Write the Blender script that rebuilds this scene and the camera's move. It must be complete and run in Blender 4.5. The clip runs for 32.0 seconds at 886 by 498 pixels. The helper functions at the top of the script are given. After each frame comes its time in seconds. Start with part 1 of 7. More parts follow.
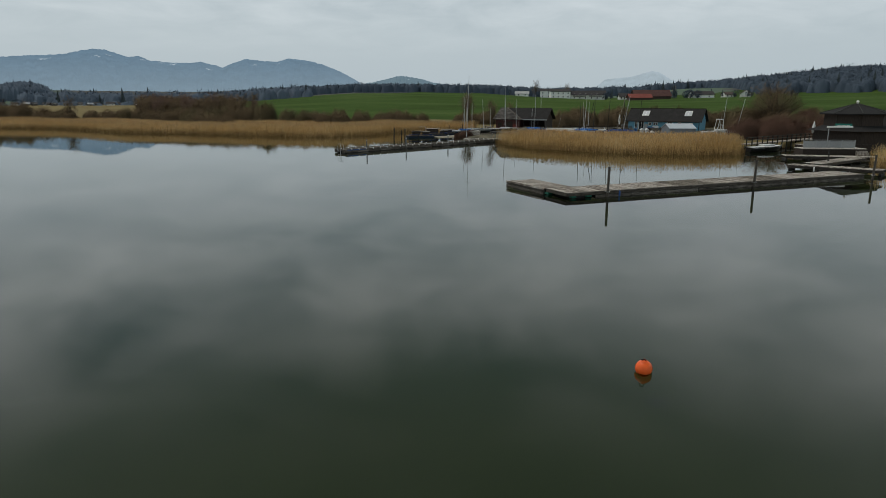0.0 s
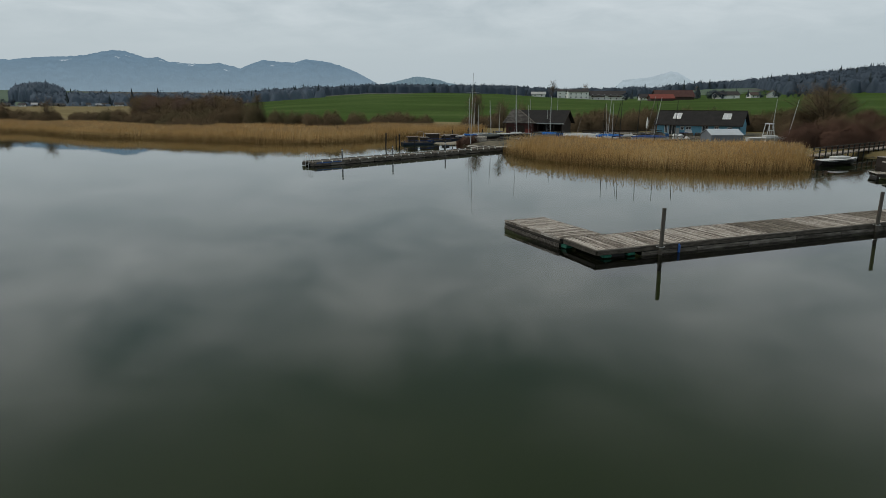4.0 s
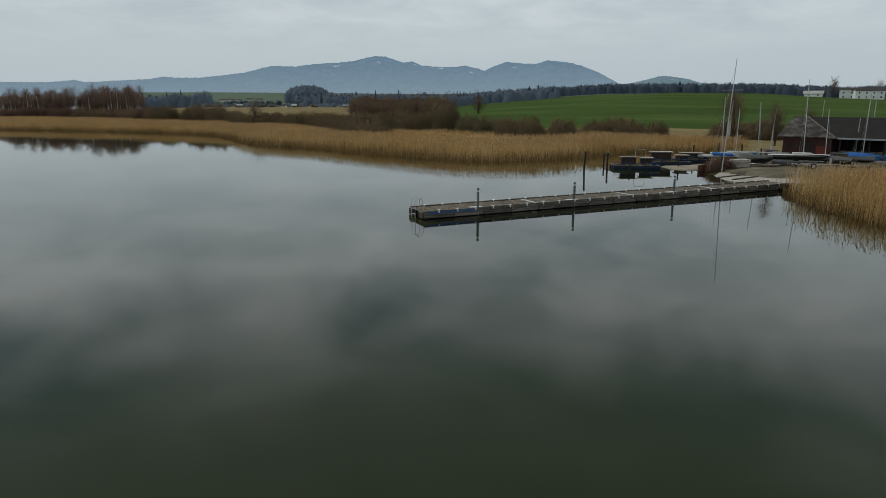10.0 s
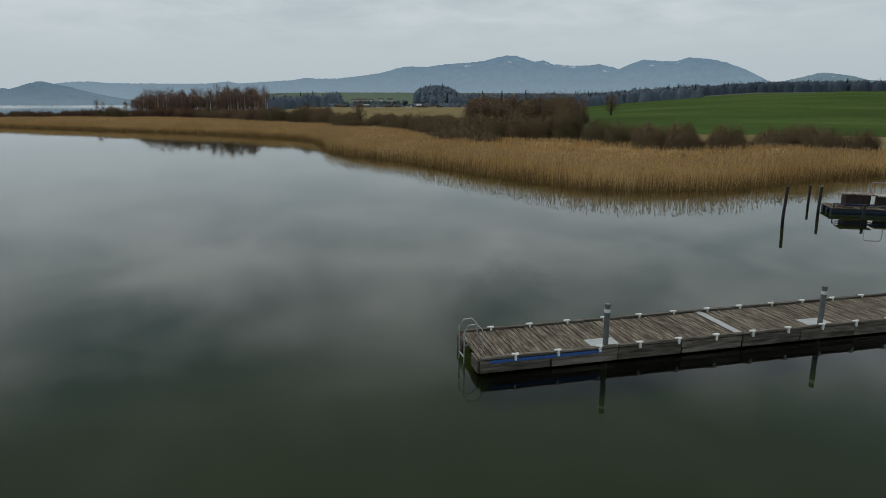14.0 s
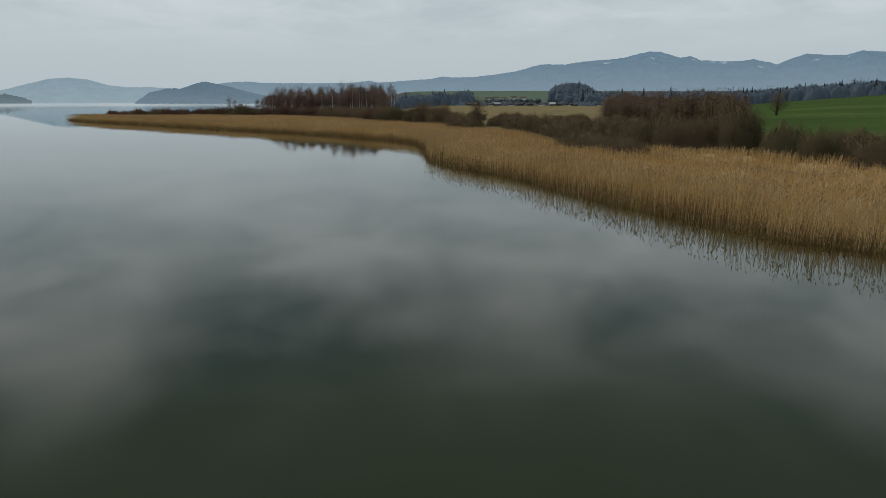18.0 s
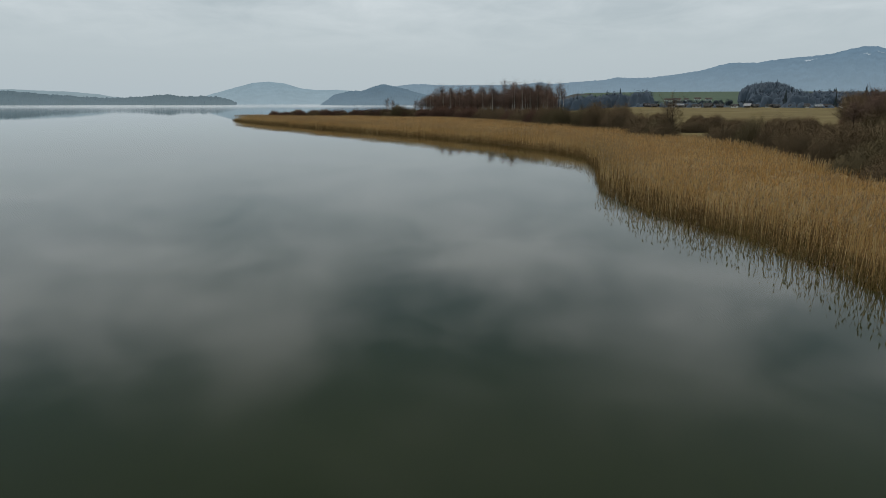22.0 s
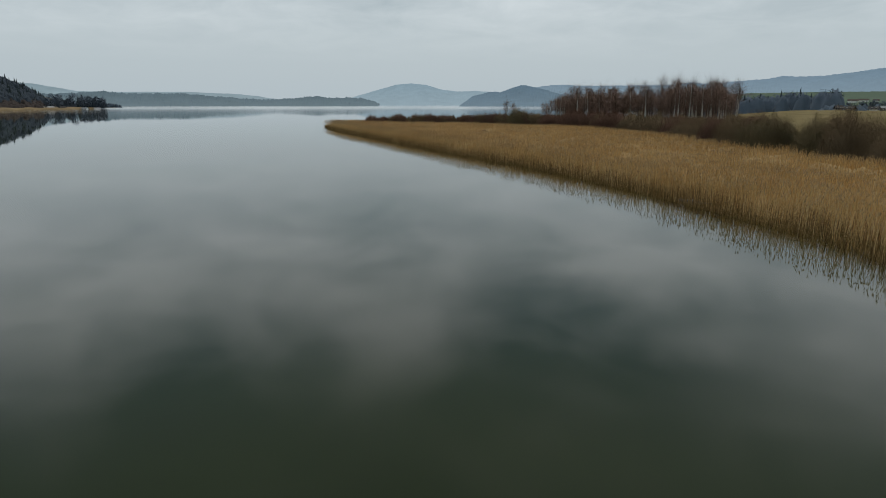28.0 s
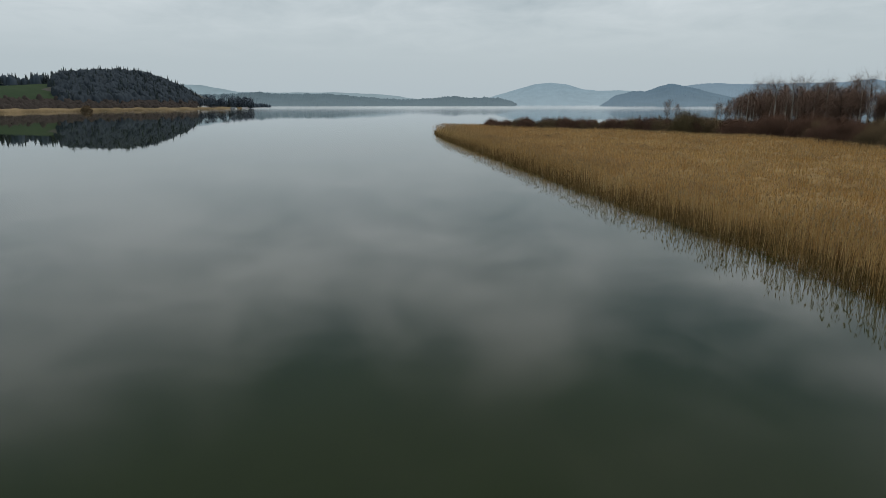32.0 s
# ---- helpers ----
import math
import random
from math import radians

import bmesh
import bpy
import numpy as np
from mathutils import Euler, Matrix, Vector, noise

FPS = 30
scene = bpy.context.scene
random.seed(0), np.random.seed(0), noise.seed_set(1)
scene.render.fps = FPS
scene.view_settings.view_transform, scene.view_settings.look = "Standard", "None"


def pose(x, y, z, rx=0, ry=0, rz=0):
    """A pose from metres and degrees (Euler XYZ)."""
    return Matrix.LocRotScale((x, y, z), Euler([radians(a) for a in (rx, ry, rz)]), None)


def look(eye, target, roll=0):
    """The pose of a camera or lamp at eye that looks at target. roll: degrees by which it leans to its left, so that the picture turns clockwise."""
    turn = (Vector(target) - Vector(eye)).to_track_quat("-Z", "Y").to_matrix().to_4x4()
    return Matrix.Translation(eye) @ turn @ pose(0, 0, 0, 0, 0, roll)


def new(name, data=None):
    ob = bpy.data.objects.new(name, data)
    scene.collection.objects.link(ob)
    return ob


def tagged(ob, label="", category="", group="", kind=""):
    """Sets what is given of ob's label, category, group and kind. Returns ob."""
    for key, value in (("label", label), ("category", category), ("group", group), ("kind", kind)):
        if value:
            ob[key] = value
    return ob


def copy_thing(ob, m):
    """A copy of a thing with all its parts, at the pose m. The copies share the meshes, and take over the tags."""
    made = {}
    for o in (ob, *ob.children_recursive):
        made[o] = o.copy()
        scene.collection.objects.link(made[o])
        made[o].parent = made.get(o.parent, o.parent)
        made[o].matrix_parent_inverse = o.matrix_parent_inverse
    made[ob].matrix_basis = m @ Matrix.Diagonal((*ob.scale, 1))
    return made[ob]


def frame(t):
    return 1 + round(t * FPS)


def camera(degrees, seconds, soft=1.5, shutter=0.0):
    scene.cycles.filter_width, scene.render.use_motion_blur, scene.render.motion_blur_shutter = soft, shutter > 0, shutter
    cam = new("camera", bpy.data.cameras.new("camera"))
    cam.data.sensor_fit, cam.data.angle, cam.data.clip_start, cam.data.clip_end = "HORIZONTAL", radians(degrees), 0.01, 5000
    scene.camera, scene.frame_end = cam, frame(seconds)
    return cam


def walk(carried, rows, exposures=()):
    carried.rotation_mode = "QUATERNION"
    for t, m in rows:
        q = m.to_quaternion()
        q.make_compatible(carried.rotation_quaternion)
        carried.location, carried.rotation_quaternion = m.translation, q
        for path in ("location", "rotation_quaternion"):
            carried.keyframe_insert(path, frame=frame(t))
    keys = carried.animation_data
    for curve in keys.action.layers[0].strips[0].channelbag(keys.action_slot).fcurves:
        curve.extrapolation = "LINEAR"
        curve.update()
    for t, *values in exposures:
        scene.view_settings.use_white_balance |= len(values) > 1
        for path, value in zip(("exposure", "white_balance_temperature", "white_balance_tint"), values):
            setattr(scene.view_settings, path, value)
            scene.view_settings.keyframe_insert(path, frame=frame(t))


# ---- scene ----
cam = camera(70.28, 32.0, soft=0.6)

PATH = [
    (0, (8.057, -38.556, 6.204), (6.592, -28.929, 3.928), 0),
    (0.5, (8.090, -37.333, 6.190), (6.660, -27.698, 3.928), 0),
    (1, (8.084, -35.884, 6.218), (6.680, -26.245, 3.959), 0),
    (1.5, (8.027, -34.122, 6.250), (6.663, -24.477, 3.989), 0),
    (2, (8.150, -32.056, 6.266), (6.804, -22.408, 4.006), 0),
    (2.5, (8.087, -29.852, 6.210), (6.773, -20.200, 3.952), 0),
    (3, (8.178, -27.641, 6.185), (6.873, -17.988, 3.925), 0),
    (3.5, (8.209, -25.257, 6.224), (6.679, -15.637, 3.960), 0),
    (5.5, (7.504, -14.761, 6.414), (5.484, -5.232, 4.152), 0),
    (6, (7.298, -12.167, 6.396), (4.991, -2.703, 4.135), 0),
    (6.5, (7.053, -9.489, 6.384), (4.608, -0.060, 4.124), 0),
    (7, (6.750, -6.887, 6.338), (4.259, 2.531, 4.082), 0),
    (7.5, (6.475, -4.612, 6.315), (3.999, 4.812, 4.066), 0),
    (8, (6.169, -2.203, 6.274), (3.579, 7.190, 4.025), 0),
    (8.5, (5.845, 0.452, 6.433), (2.080, 9.439, 4.181), 0),
    (9, (5.329, 2.940, 6.590), (1.264, 11.795, 4.339), 0),
    (9.5, (4.576, 5.284, 6.444), (-0.242, 13.753, 4.193), 0),
    (10, (3.635, 7.570, 6.503), (-1.402, 15.909, 4.250), 0),
    (10.5, (2.607, 9.918, 6.572), (-2.477, 18.229, 4.318), 0),
    (11, (1.451, 12.274, 6.616), (-3.608, 20.601, 4.363), 0),
    (11.5, (0.351, 14.706, 6.635), (-4.693, 23.042, 4.386), 0),
    (12, (-0.833, 17.193, 6.639), (-6.467, 25.143, 4.390), 0),
    (12.5, (-1.915, 19.559, 6.717), (-8.316, 26.903, 4.464), 0),
    (13, (-3.260, 21.627, 6.768), (-9.779, 28.865, 4.511), 0),
    (13.5, (-4.792, 23.668, 6.813), (-11.318, 30.901, 4.555), 0),
    (15.5, (-10.111, 31.586, 6.954), (-17.243, 38.220, 4.692), 0),
    (16, (-11.587, 33.423, 6.964), (-18.917, 39.837, 4.698), 0),
    (16.5, (-13.126, 35.154, 6.940), (-20.676, 41.306, 4.669), 0),
    (17, (-14.644, 36.917, 6.915), (-22.568, 42.576, 4.638), 0),
    (17.5, (-16.369, 38.443, 6.879), (-24.289, 44.106, 4.597), 0),
    (18, (-18.171, 39.913, 6.763), (-26.095, 45.570, 4.481), 0),
    (18.5, (-19.954, 41.553, 6.577), (-28.686, 45.863, 4.303), 0),
    (19, (-22.208, 43.104, 6.413), (-30.990, 47.313, 4.145), 0),
    (19.5, (-24.800, 44.804, 6.320), (-33.580, 49.020, 4.053), 0),
    (20, (-27.614, 46.659, 6.339), (-36.385, 50.894, 4.073), 0),
    (20.5, (-30.593, 48.592, 6.324), (-39.356, 52.846, 4.060), 0),
    (21, (-33.658, 50.556, 6.323), (-42.494, 54.655, 4.061), 0),
    (21.5, (-36.908, 52.476, 6.301), (-45.900, 56.221, 4.042), 0),
    (22, (-40.360, 54.365, 6.358), (-49.484, 57.777, 4.102), 0),
    (22.5, (-44.010, 56.239, 6.403), (-53.138, 59.644, 4.147), 0),
    (23, (-47.661, 58.130, 6.403), (-56.776, 61.569, 4.148), 0),
    (23.5, (-51.296, 60.184, 6.425), (-60.407, 63.635, 4.173), 0),
    (24, (-54.895, 62.316, 6.448), (-64.004, 65.776, 4.201), 0),
    (24.5, (-58.484, 64.254, 6.348), (-67.588, 67.731, 4.106), 0),
    (25, (-62.165, 65.935, 6.350), (-71.312, 69.300, 4.113), 0),
    (25.5, (-66.047, 67.466, 6.488), (-75.625, 69.272, 4.253), 0),
    (27.5, (-82.346, 72.714, 6.952), (-91.963, 74.298, 4.714), 0),
    (28, (-86.611, 73.968, 7.002), (-96.260, 75.338, 4.762), 0),
    (28.5, (-91.069, 75.205, 7.058), (-100.742, 76.391, 4.817), 0),
    (29, (-95.723, 76.419, 7.114), (-105.395, 77.612, 4.872), 0),
    (29.5, (-100.573, 77.496, 7.191), (-110.292, 78.211, 4.949), 0),
    (30, (-105.602, 78.302, 7.211), (-115.334, 77.785, 4.969), 0),
    (30.5, (-110.745, 78.693, 7.233), (-120.463, 77.968, 4.989), 0),
    (31, (-115.915, 78.956, 7.239), (-125.633, 78.236, 4.992), 0),
    (31.5, (-121.085, 79.211, 7.238), (-130.803, 78.504, 4.990), 0),
    (32, (-126.247, 79.626, 7.199), (-135.967, 78.925, 4.956), 0),
]
walk(cam, [(t, look(eye, target, roll)) for t, eye, target, roll in PATH])

# ---------------------------------------------------------------- light
world = bpy.data.worlds.new("overcast_sky")
scene.world = world
world.use_nodes = True
SUN_AZ, SUN_EL = 68.0, 64.0      # degrees left of +y, degrees up


def world_nodes():
    nt = world.node_tree
    nt.nodes.clear()
    N, Lk = nt.nodes.new, nt.links.new
    out, bg = N("ShaderNodeOutputWorld"), N("ShaderNodeBackground")
    sky = N("ShaderNodeTexSky")
    sky.sky_type, sky.sun_disc = "NISHITA", False
    sky.sun_elevation, sky.sun_rotation = radians(SUN_EL), radians(-SUN_AZ)
    sky.air_density, sky.dust_density = 1.5, 4.0
    tc, sep = N("ShaderNodeTexCoord"), N("ShaderNodeSeparateXYZ")
    Lk(tc.outputs["Generated"], sep.inputs[0])

    def mth(op, a, b=None, clamp=False):
        m = N("ShaderNodeMath")
        m.operation, m.use_clamp = op, clamp
        for i, v in enumerate((a, b)):
            if v is None:
                continue
            if isinstance(v, (int, float)):
                m.inputs[i].default_value = v
            else:
                Lk(v, m.inputs[i])
        return m.outputs[0]
    # the cloud deck, seen as a flat layer overhead
    zc = mth("MAXIMUM", sep.outputs[2], 0.0)
    den = mth("ADD", zc, 0.16)
    comb = N("ShaderNodeCombineXYZ")
    Lk(mth("DIVIDE", sep.outputs[0], den), comb.inputs[0])
    Lk(mth("DIVIDE", sep.outputs[1], den), comb.inputs[1])

    def cloud(scale, detail, rough, shift):
        mp, nz = N("ShaderNodeMapping"), N("ShaderNodeTexNoise")
        mp.inputs["Location"].default_value = shift
        Lk(comb.outputs[0], mp.inputs[0])
        Lk(mp.outputs[0], nz.inputs["Vector"])
        nz.inputs["Scale"].default_value, nz.inputs["Detail"].default_value = scale, detail
        nz.inputs["Roughness"].default_value = rough
        nz.inputs["Distortion"].default_value = 0.4
        return nz.outputs[0]
    fine = cloud(2.6, 6, 0.58, (0.2, 3.1, 0))
    big = cloud(0.8, 3, 0.5, (1.3, 0.4, 0))
    # separate cloud banks: bearing to the left of +y, height, reach (degrees), thin (+) or dark (-)
    warp, wn = N("ShaderNodeVectorMath"), N("ShaderNodeTexNoise")
    wn.inputs["Scale"].default_value, wn.inputs["Detail"].default_value = 4.0, 4
    Lk(tc.outputs["Generated"], wn.inputs["Vector"])
    warp.operation = "MULTIPLY_ADD"
    Lk(wn.outputs["Color"], warp.inputs[0])
    warp.inputs[1].default_value = (0.22, 0.22, 0.22)
    off = N("ShaderNodeVectorMath")
    off.operation = "SUBTRACT"
    Lk(tc.outputs["Generated"], off.inputs[0])
    off.inputs[1].default_value = (0.11, 0.11, 0.11)
    Lk(off.outputs[0], warp.inputs[2])
    tall = N("ShaderNodeVectorMath")
    tall.operation = "MULTIPLY"
    Lk(warp.outputs[0], tall.inputs[0])
    tall.inputs[1].default_value = (1, 1, 1.8)
    total = mth("ADD", mth("MULTIPLY", mth("SUBTRACT", fine, 0.5), 1.25), mth("MULTIPLY", mth("SUBTRACT", big, 0.5), 0.8))
    for az, el, reach, amp in CLOUD_BANKS:
        a, e = radians(az), radians(el)
        dst, rng = N("ShaderNodeVectorMath"), N("ShaderNodeMapRange")
        dst.operation = "DISTANCE"
        Lk(tall.outputs[0], dst.inputs[0])
        dst.inputs[1].default_value = (-math.sin(a) * math.cos(e), math.cos(a) * math.cos(e), 1.8 * math.sin(e))
        rng.interpolation_type = "SMOOTHSTEP"
        Lk(dst.outputs["Value"], rng.inputs["Value"])
        rng.inputs["From Min"].default_value, rng.inputs["From Max"].default_value = radians(reach), 0.0
        rng.inputs["To Min"].default_value, rng.inputs["To Max"].default_value = 0.0, amp
        total = mth("ADD", total, rng.outputs[0])
    # the deck is thinner and lighter low down, darker overhead
    high = N("ShaderNodeMapRange")
    high.interpolation_type = "SMOOTHSTEP"
    Lk(zc, high.inputs["Value"])
    for k, v in (("From Min", 0.30), ("From Max", 0.56), ("To Min", 0.74), ("To Max", 0.16)):
        high.inputs[k].default_value = v
    mixn = mth("ADD", total, high.outputs[0])
    ramp = N("ShaderNodeValToRGB")
    Lk(mixn, ramp.inputs[0])
    e = ramp.color_ramp.elements
    e[0].position, e[0].color = 0.0, CLOUD_DARK
    e[1].position, e[1].color = 1.0, CLOUD_LIGHT
    # overhead the deck is grey, lower down it is bluer
    tint, tf = N("ShaderNodeMix"), N("ShaderNodeMapRange")
    tint.data_type, tf.interpolation_type = "RGBA", "SMOOTHSTEP"
    Lk(zc, tf.inputs["Value"])
    for k, v in (("From Min", 0.30), ("From Max", 0.52), ("To Min", 0.0), ("To Max", 0.58)):
        tf.inputs[k].default_value = v
    Lk(tf.outputs[0], tint.inputs[0])
    Lk(ramp.outputs[0], tint.inputs[6])
    tint.inputs[7].default_value = CLOUD_HIGH
    # low cloud and mist even out the pattern near the horizon
    low = N("ShaderNodeMix")
    low.data_type = "RGBA"
    low.inputs[6].default_value = CLOUD_LOW
    f = mth("MULTIPLY", mth("SUBTRACT", zc, 0.06), 4.5, True)
    Lk(f, low.inputs[0])
    Lk(tint.outputs[2], low.inputs[7])
    both = N("ShaderNodeMix")
    both.data_type = "RGBA"
    both.inputs[0].default_value = 0.90
    scl = N("ShaderNodeVectorMath")
    scl.operation = "SCALE"
    scl.inputs[3].default_value = 0.10
    Lk(sky.outputs[0], scl.inputs[0])
    Lk(scl.outputs[0], both.inputs[6])
    Lk(low.outputs[2], both.inputs[7])
    Lk(both.outputs[2], bg.inputs[0])
    bg.inputs[1].default_value = 1.0
    Lk(bg.outputs[0], out.inputs[0])


CLOUD_DARK, CLOUD_LIGHT, CLOUD_LOW = (0.125, 0.205, 0.255, 1), (0.85, 0.895, 0.92, 1), (0.485, 0.565, 0.612, 1)
CLOUD_HIGH = (0.25, 0.285, 0.24, 1)
CLOUD_BANKS = [(50, 8, 24, -0.28), (14, 11.4, 12, -0.35), (24, 18, 10, -0.35), (35, 17, 8, -0.3), (40, 19.5, 9, -0.4), (31.6, 24, 14, -0.45), (7.5, 23.5, 13, -0.45), (56, 17.5, 9, -0.3), (89.5, 10.8, 10, -0.5), (77, 13, 9, -0.35), (74, 18.5, 10, -0.45), (64.5, 20, 9, -0.45), (62, 24.5, 12, -0.4), (95, 20.5, 8, -0.4), (102, 28, 14, -0.35), (106, 21.5, 11, -0.5), (80, 26, 12, -0.4),
               (16.6, 21, 8, 0.25), (47, 13, 16, 0.25), (64, 13, 12, 0.3), (60, 20.5, 6, 0.3), (88, 22, 9, 0.35), (122, 7, 14, 0.3), (100, 21, 6, 0.35), (112, 14, 12, 0.2), (112, 30, 16, -0.35), (128, 30, 16, -0.45), (120, 24, 9, -0.3)]
world_nodes()
sun = new("sun", bpy.data.lights.new("sun", "SUN"))
sun.data.energy, sun.data.angle, sun.data.color = 1.45, radians(30), (1.0, 0.93, 0.84)
sun.matrix_world = look((0, 0, 50), (50 * math.sin(radians(SUN_AZ)) * math.cos(radians(SUN_EL)), -50 * math.cos(radians(SUN_AZ)) * math.cos(radians(SUN_EL)), 50 - 50 * math.sin(radians(SUN_EL))))

# ---------------------------------------------------------------- materials


def mat(name, stops, rough=0.8, scale=4.0, fine=40.0, bump=0.15, bump_scale=30.0, metal=0.0, spec=0.3, island=0.0, objrand=0.0, stretch=(1, 1, 1), coords="Object", emit=None, ior=1.45):
    """A two-scale procedural material: colour stops over mixed coarse and fine noise, optional variation per island or object."""
    m = bpy.data.materials.new(name)
    m.use_nodes = True
    nt = m.node_tree
    N, Lk = nt.nodes.new, nt.links.new
    b = nt.nodes["Principled BSDF"]
    b.inputs["Roughness"].default_value, b.inputs["Metallic"].default_value = rough, metal
    b.inputs["Specular IOR Level"].default_value, b.inputs["IOR"].default_value = spec, ior
    tc, mp = N("ShaderNodeTexCoord"), N("ShaderNodeMapping")
    mp.inputs["Scale"].default_value = stretch
    if coords == "World":
        geo = N("ShaderNodeNewGeometry")
        Lk(geo.outputs["Position"], mp.inputs[0])
    else:
        Lk(tc.outputs[coords], mp.inputs[0])

    where = mp.outputs[0]
    if objrand:                       # alike pieces each show another stretch of the grain
        oi, off = N("ShaderNodeObjectInfo"), N("ShaderNodeVectorMath")
        off.operation = "MULTIPLY_ADD"
        Lk(oi.outputs["Random"], off.inputs[0])
        off.inputs[1].default_value = (37.0, 53.0, 71.0)
        Lk(where, off.inputs[2])
        where = off.outputs[0]

    def nz(sc, det):
        n = N("ShaderNodeTexNoise")
        n.inputs["Scale"].default_value, n.inputs["Detail"].default_value = sc, det
        Lk(where, n.inputs["Vector"])
        return n.outputs[0]

    def mth(op, a, v):
        q = N("ShaderNodeMath")
        q.operation = op
        Lk(a, q.inputs[0])
        if isinstance(v, (int, float)):
            q.inputs[1].default_value = v
        else:
            Lk(v, q.inputs[1])
        return q.outputs[0]
    val = mth("ADD", mth("MULTIPLY", nz(scale, 3), 0.6), mth("MULTIPLY", nz(fine, 4), 0.4))
    if island:
        geo2 = N("ShaderNodeNewGeometry")
        val = mth("ADD", val, mth("MULTIPLY", mth("SUBTRACT", geo2.outputs["Random Per Island"], 0.5), island))
    if objrand:
        val = mth("ADD", val, mth("MULTIPLY", mth("SUBTRACT", oi.outputs["Random"], 0.5), objrand))
    ramp = N("ShaderNodeValToRGB")
    Lk(val, ramp.inputs[0])
    els = ramp.color_ramp.elements
    while len(els) < len(stops):
        els.new(0.5)
    for el, (pos, col) in zip(els, stops):
        el.position, el.color = pos, (*col, 1)
    Lk(ramp.outputs[0], b.inputs["Base Color"])
    if bump:
        bp = N("ShaderNodeBump")
        bp.inputs["Strength"].default_value, bp.inputs["Distance"].default_value = bump, 0.02
        Lk(nz(bump_scale, 4), bp.inputs["Height"])
        Lk(bp.outputs[0], b.inputs["Normal"])
    if emit:
        b.inputs["Emission Color"].default_value = (*emit[0], 1)
        b.inputs["Emission Strength"].default_value = emit[1]
    return m


def plain(name, col, rough=0.6, metal=0.0, vary=0.12, scale=6.0):
    lo, hi = [c * (1 - vary) for c in col], [min(1, c * (1 + vary)) for c in col]
    return mat(name, [(0.35, lo), (0.65, hi)], rough, scale, scale * 9, 0.08, scale * 14, metal, objrand=0.1)


def water_material():
    """The lake's surface alone: it mirrors by Fresnel and lets part of the light through to the murk below."""
    m = bpy.data.materials.new("lake_water")
    m.use_nodes = True
    nt = m.node_tree
    nt.nodes.clear()
    N, Lk = nt.nodes.new, nt.links.new
    out, mix, gloss, clear, fres = N("ShaderNodeOutputMaterial"), N("ShaderNodeMixShader"), N("ShaderNodeBsdfGlossy"), N("ShaderNodeBsdfTransparent"), N("ShaderNodeFresnel")
    fres.inputs["IOR"].default_value = 1.333
    gloss.inputs["Color"].default_value = (1, 1, 1, 1)
    clear.inputs["Color"].default_value = (0.40, 0.46, 0.32, 1)
    geo = N("ShaderNodeNewGeometry")
    n2, n3 = N("ShaderNodeTexNoise"), N("ShaderNodeTexNoise")
    for n, s, d in ((n2, 1.3, 3), (n3, 0.12, 2)):
        n.inputs["Scale"].default_value, n.inputs["Detail"].default_value = s, d
        Lk(geo.outputs["Position"], n.inputs["Vector"])
    add = N("ShaderNodeMath")
    add.operation = "MULTIPLY_ADD"
    Lk(n3.outputs[0], add.inputs[0])
    add.inputs[1].default_value = 3.0
    Lk(n2.outputs[0], add.inputs[2])
    # a light breeze ruffles the open lake far out to the west
    dist, rr = N("ShaderNodeVectorMath"), N("ShaderNodeMapRange")
    dist.operation = "LENGTH"
    Lk(geo.outputs["Position"], dist.inputs[0])
    Lk(dist.outputs["Value"], rr.inputs["Value"])
    for k, v in (("From Min", 380.0), ("From Max", 1300.0), ("To Min", 0.012), ("To Max", 0.13)):
        rr.inputs[k].default_value = v
    Lk(rr.outputs[0], gloss.inputs["Roughness"])
    bp = N("ShaderNodeBump")
    bp.inputs["Strength"].default_value, bp.inputs["Distance"].default_value = 0.05, 0.02
    Lk(add.outputs[0], bp.inputs["Height"])
    Lk(bp.outputs[0], gloss.inputs["Normal"])
    Lk(fres.outputs[0], mix.inputs[0])
    Lk(clear.outputs[0], mix.inputs[1])
    Lk(gloss.outputs[0], mix.inputs[2])
    Lk(mix.outputs[0], out.inputs["Surface"])
    return m


M_murk = mat("turbid_green_water", [(0.3, (0.094, 0.110, 0.054)), (0.7, (0.128, 0.148, 0.076))], 1.0, 0.03, 0.2, 0.0, coords="World", spec=0.0)
M_water = water_material()
M_bed = mat("lake_mud", [(0.3, (0.04, 0.035, 0.02)), (0.7, (0.07, 0.06, 0.035))], 0.9, 0.5, 5)
M_marsh = mat("marsh_grass", [(0.3, (0.128, 0.101, 0.046)), (0.5, (0.180, 0.143, 0.069)), (0.7, (0.246, 0.198, 0.101))], 0.95, 0.06, 1.2, 0.4, 3, coords="World", spec=0.05)
M_field = mat("spring_meadow", [(0.34, (0.034, 0.056, 0.014)), (0.5, (0.046, 0.084, 0.018)), (0.66, (0.078, 0.112, 0.034))], 0.95, 0.012, 0.4, 0.3, 2, coords="World", stretch=(1, 2.5, 1), spec=0.02)
M_gravel = mat("trodden_gravel", [(0.35, (0.055, 0.048, 0.032)), (0.5, (0.10, 0.088, 0.06)), (0.68, (0.20, 0.175, 0.125))], 0.95, 0.3, 6, 0.4, 9, coords="World")
M_floor = mat("woodland_floor", [(0.3, (0.050, 0.052, 0.050)), (0.7, (0.080, 0.080, 0.076))], 0.95, 0.02, 0.5, 0.3, 2, coords="World")
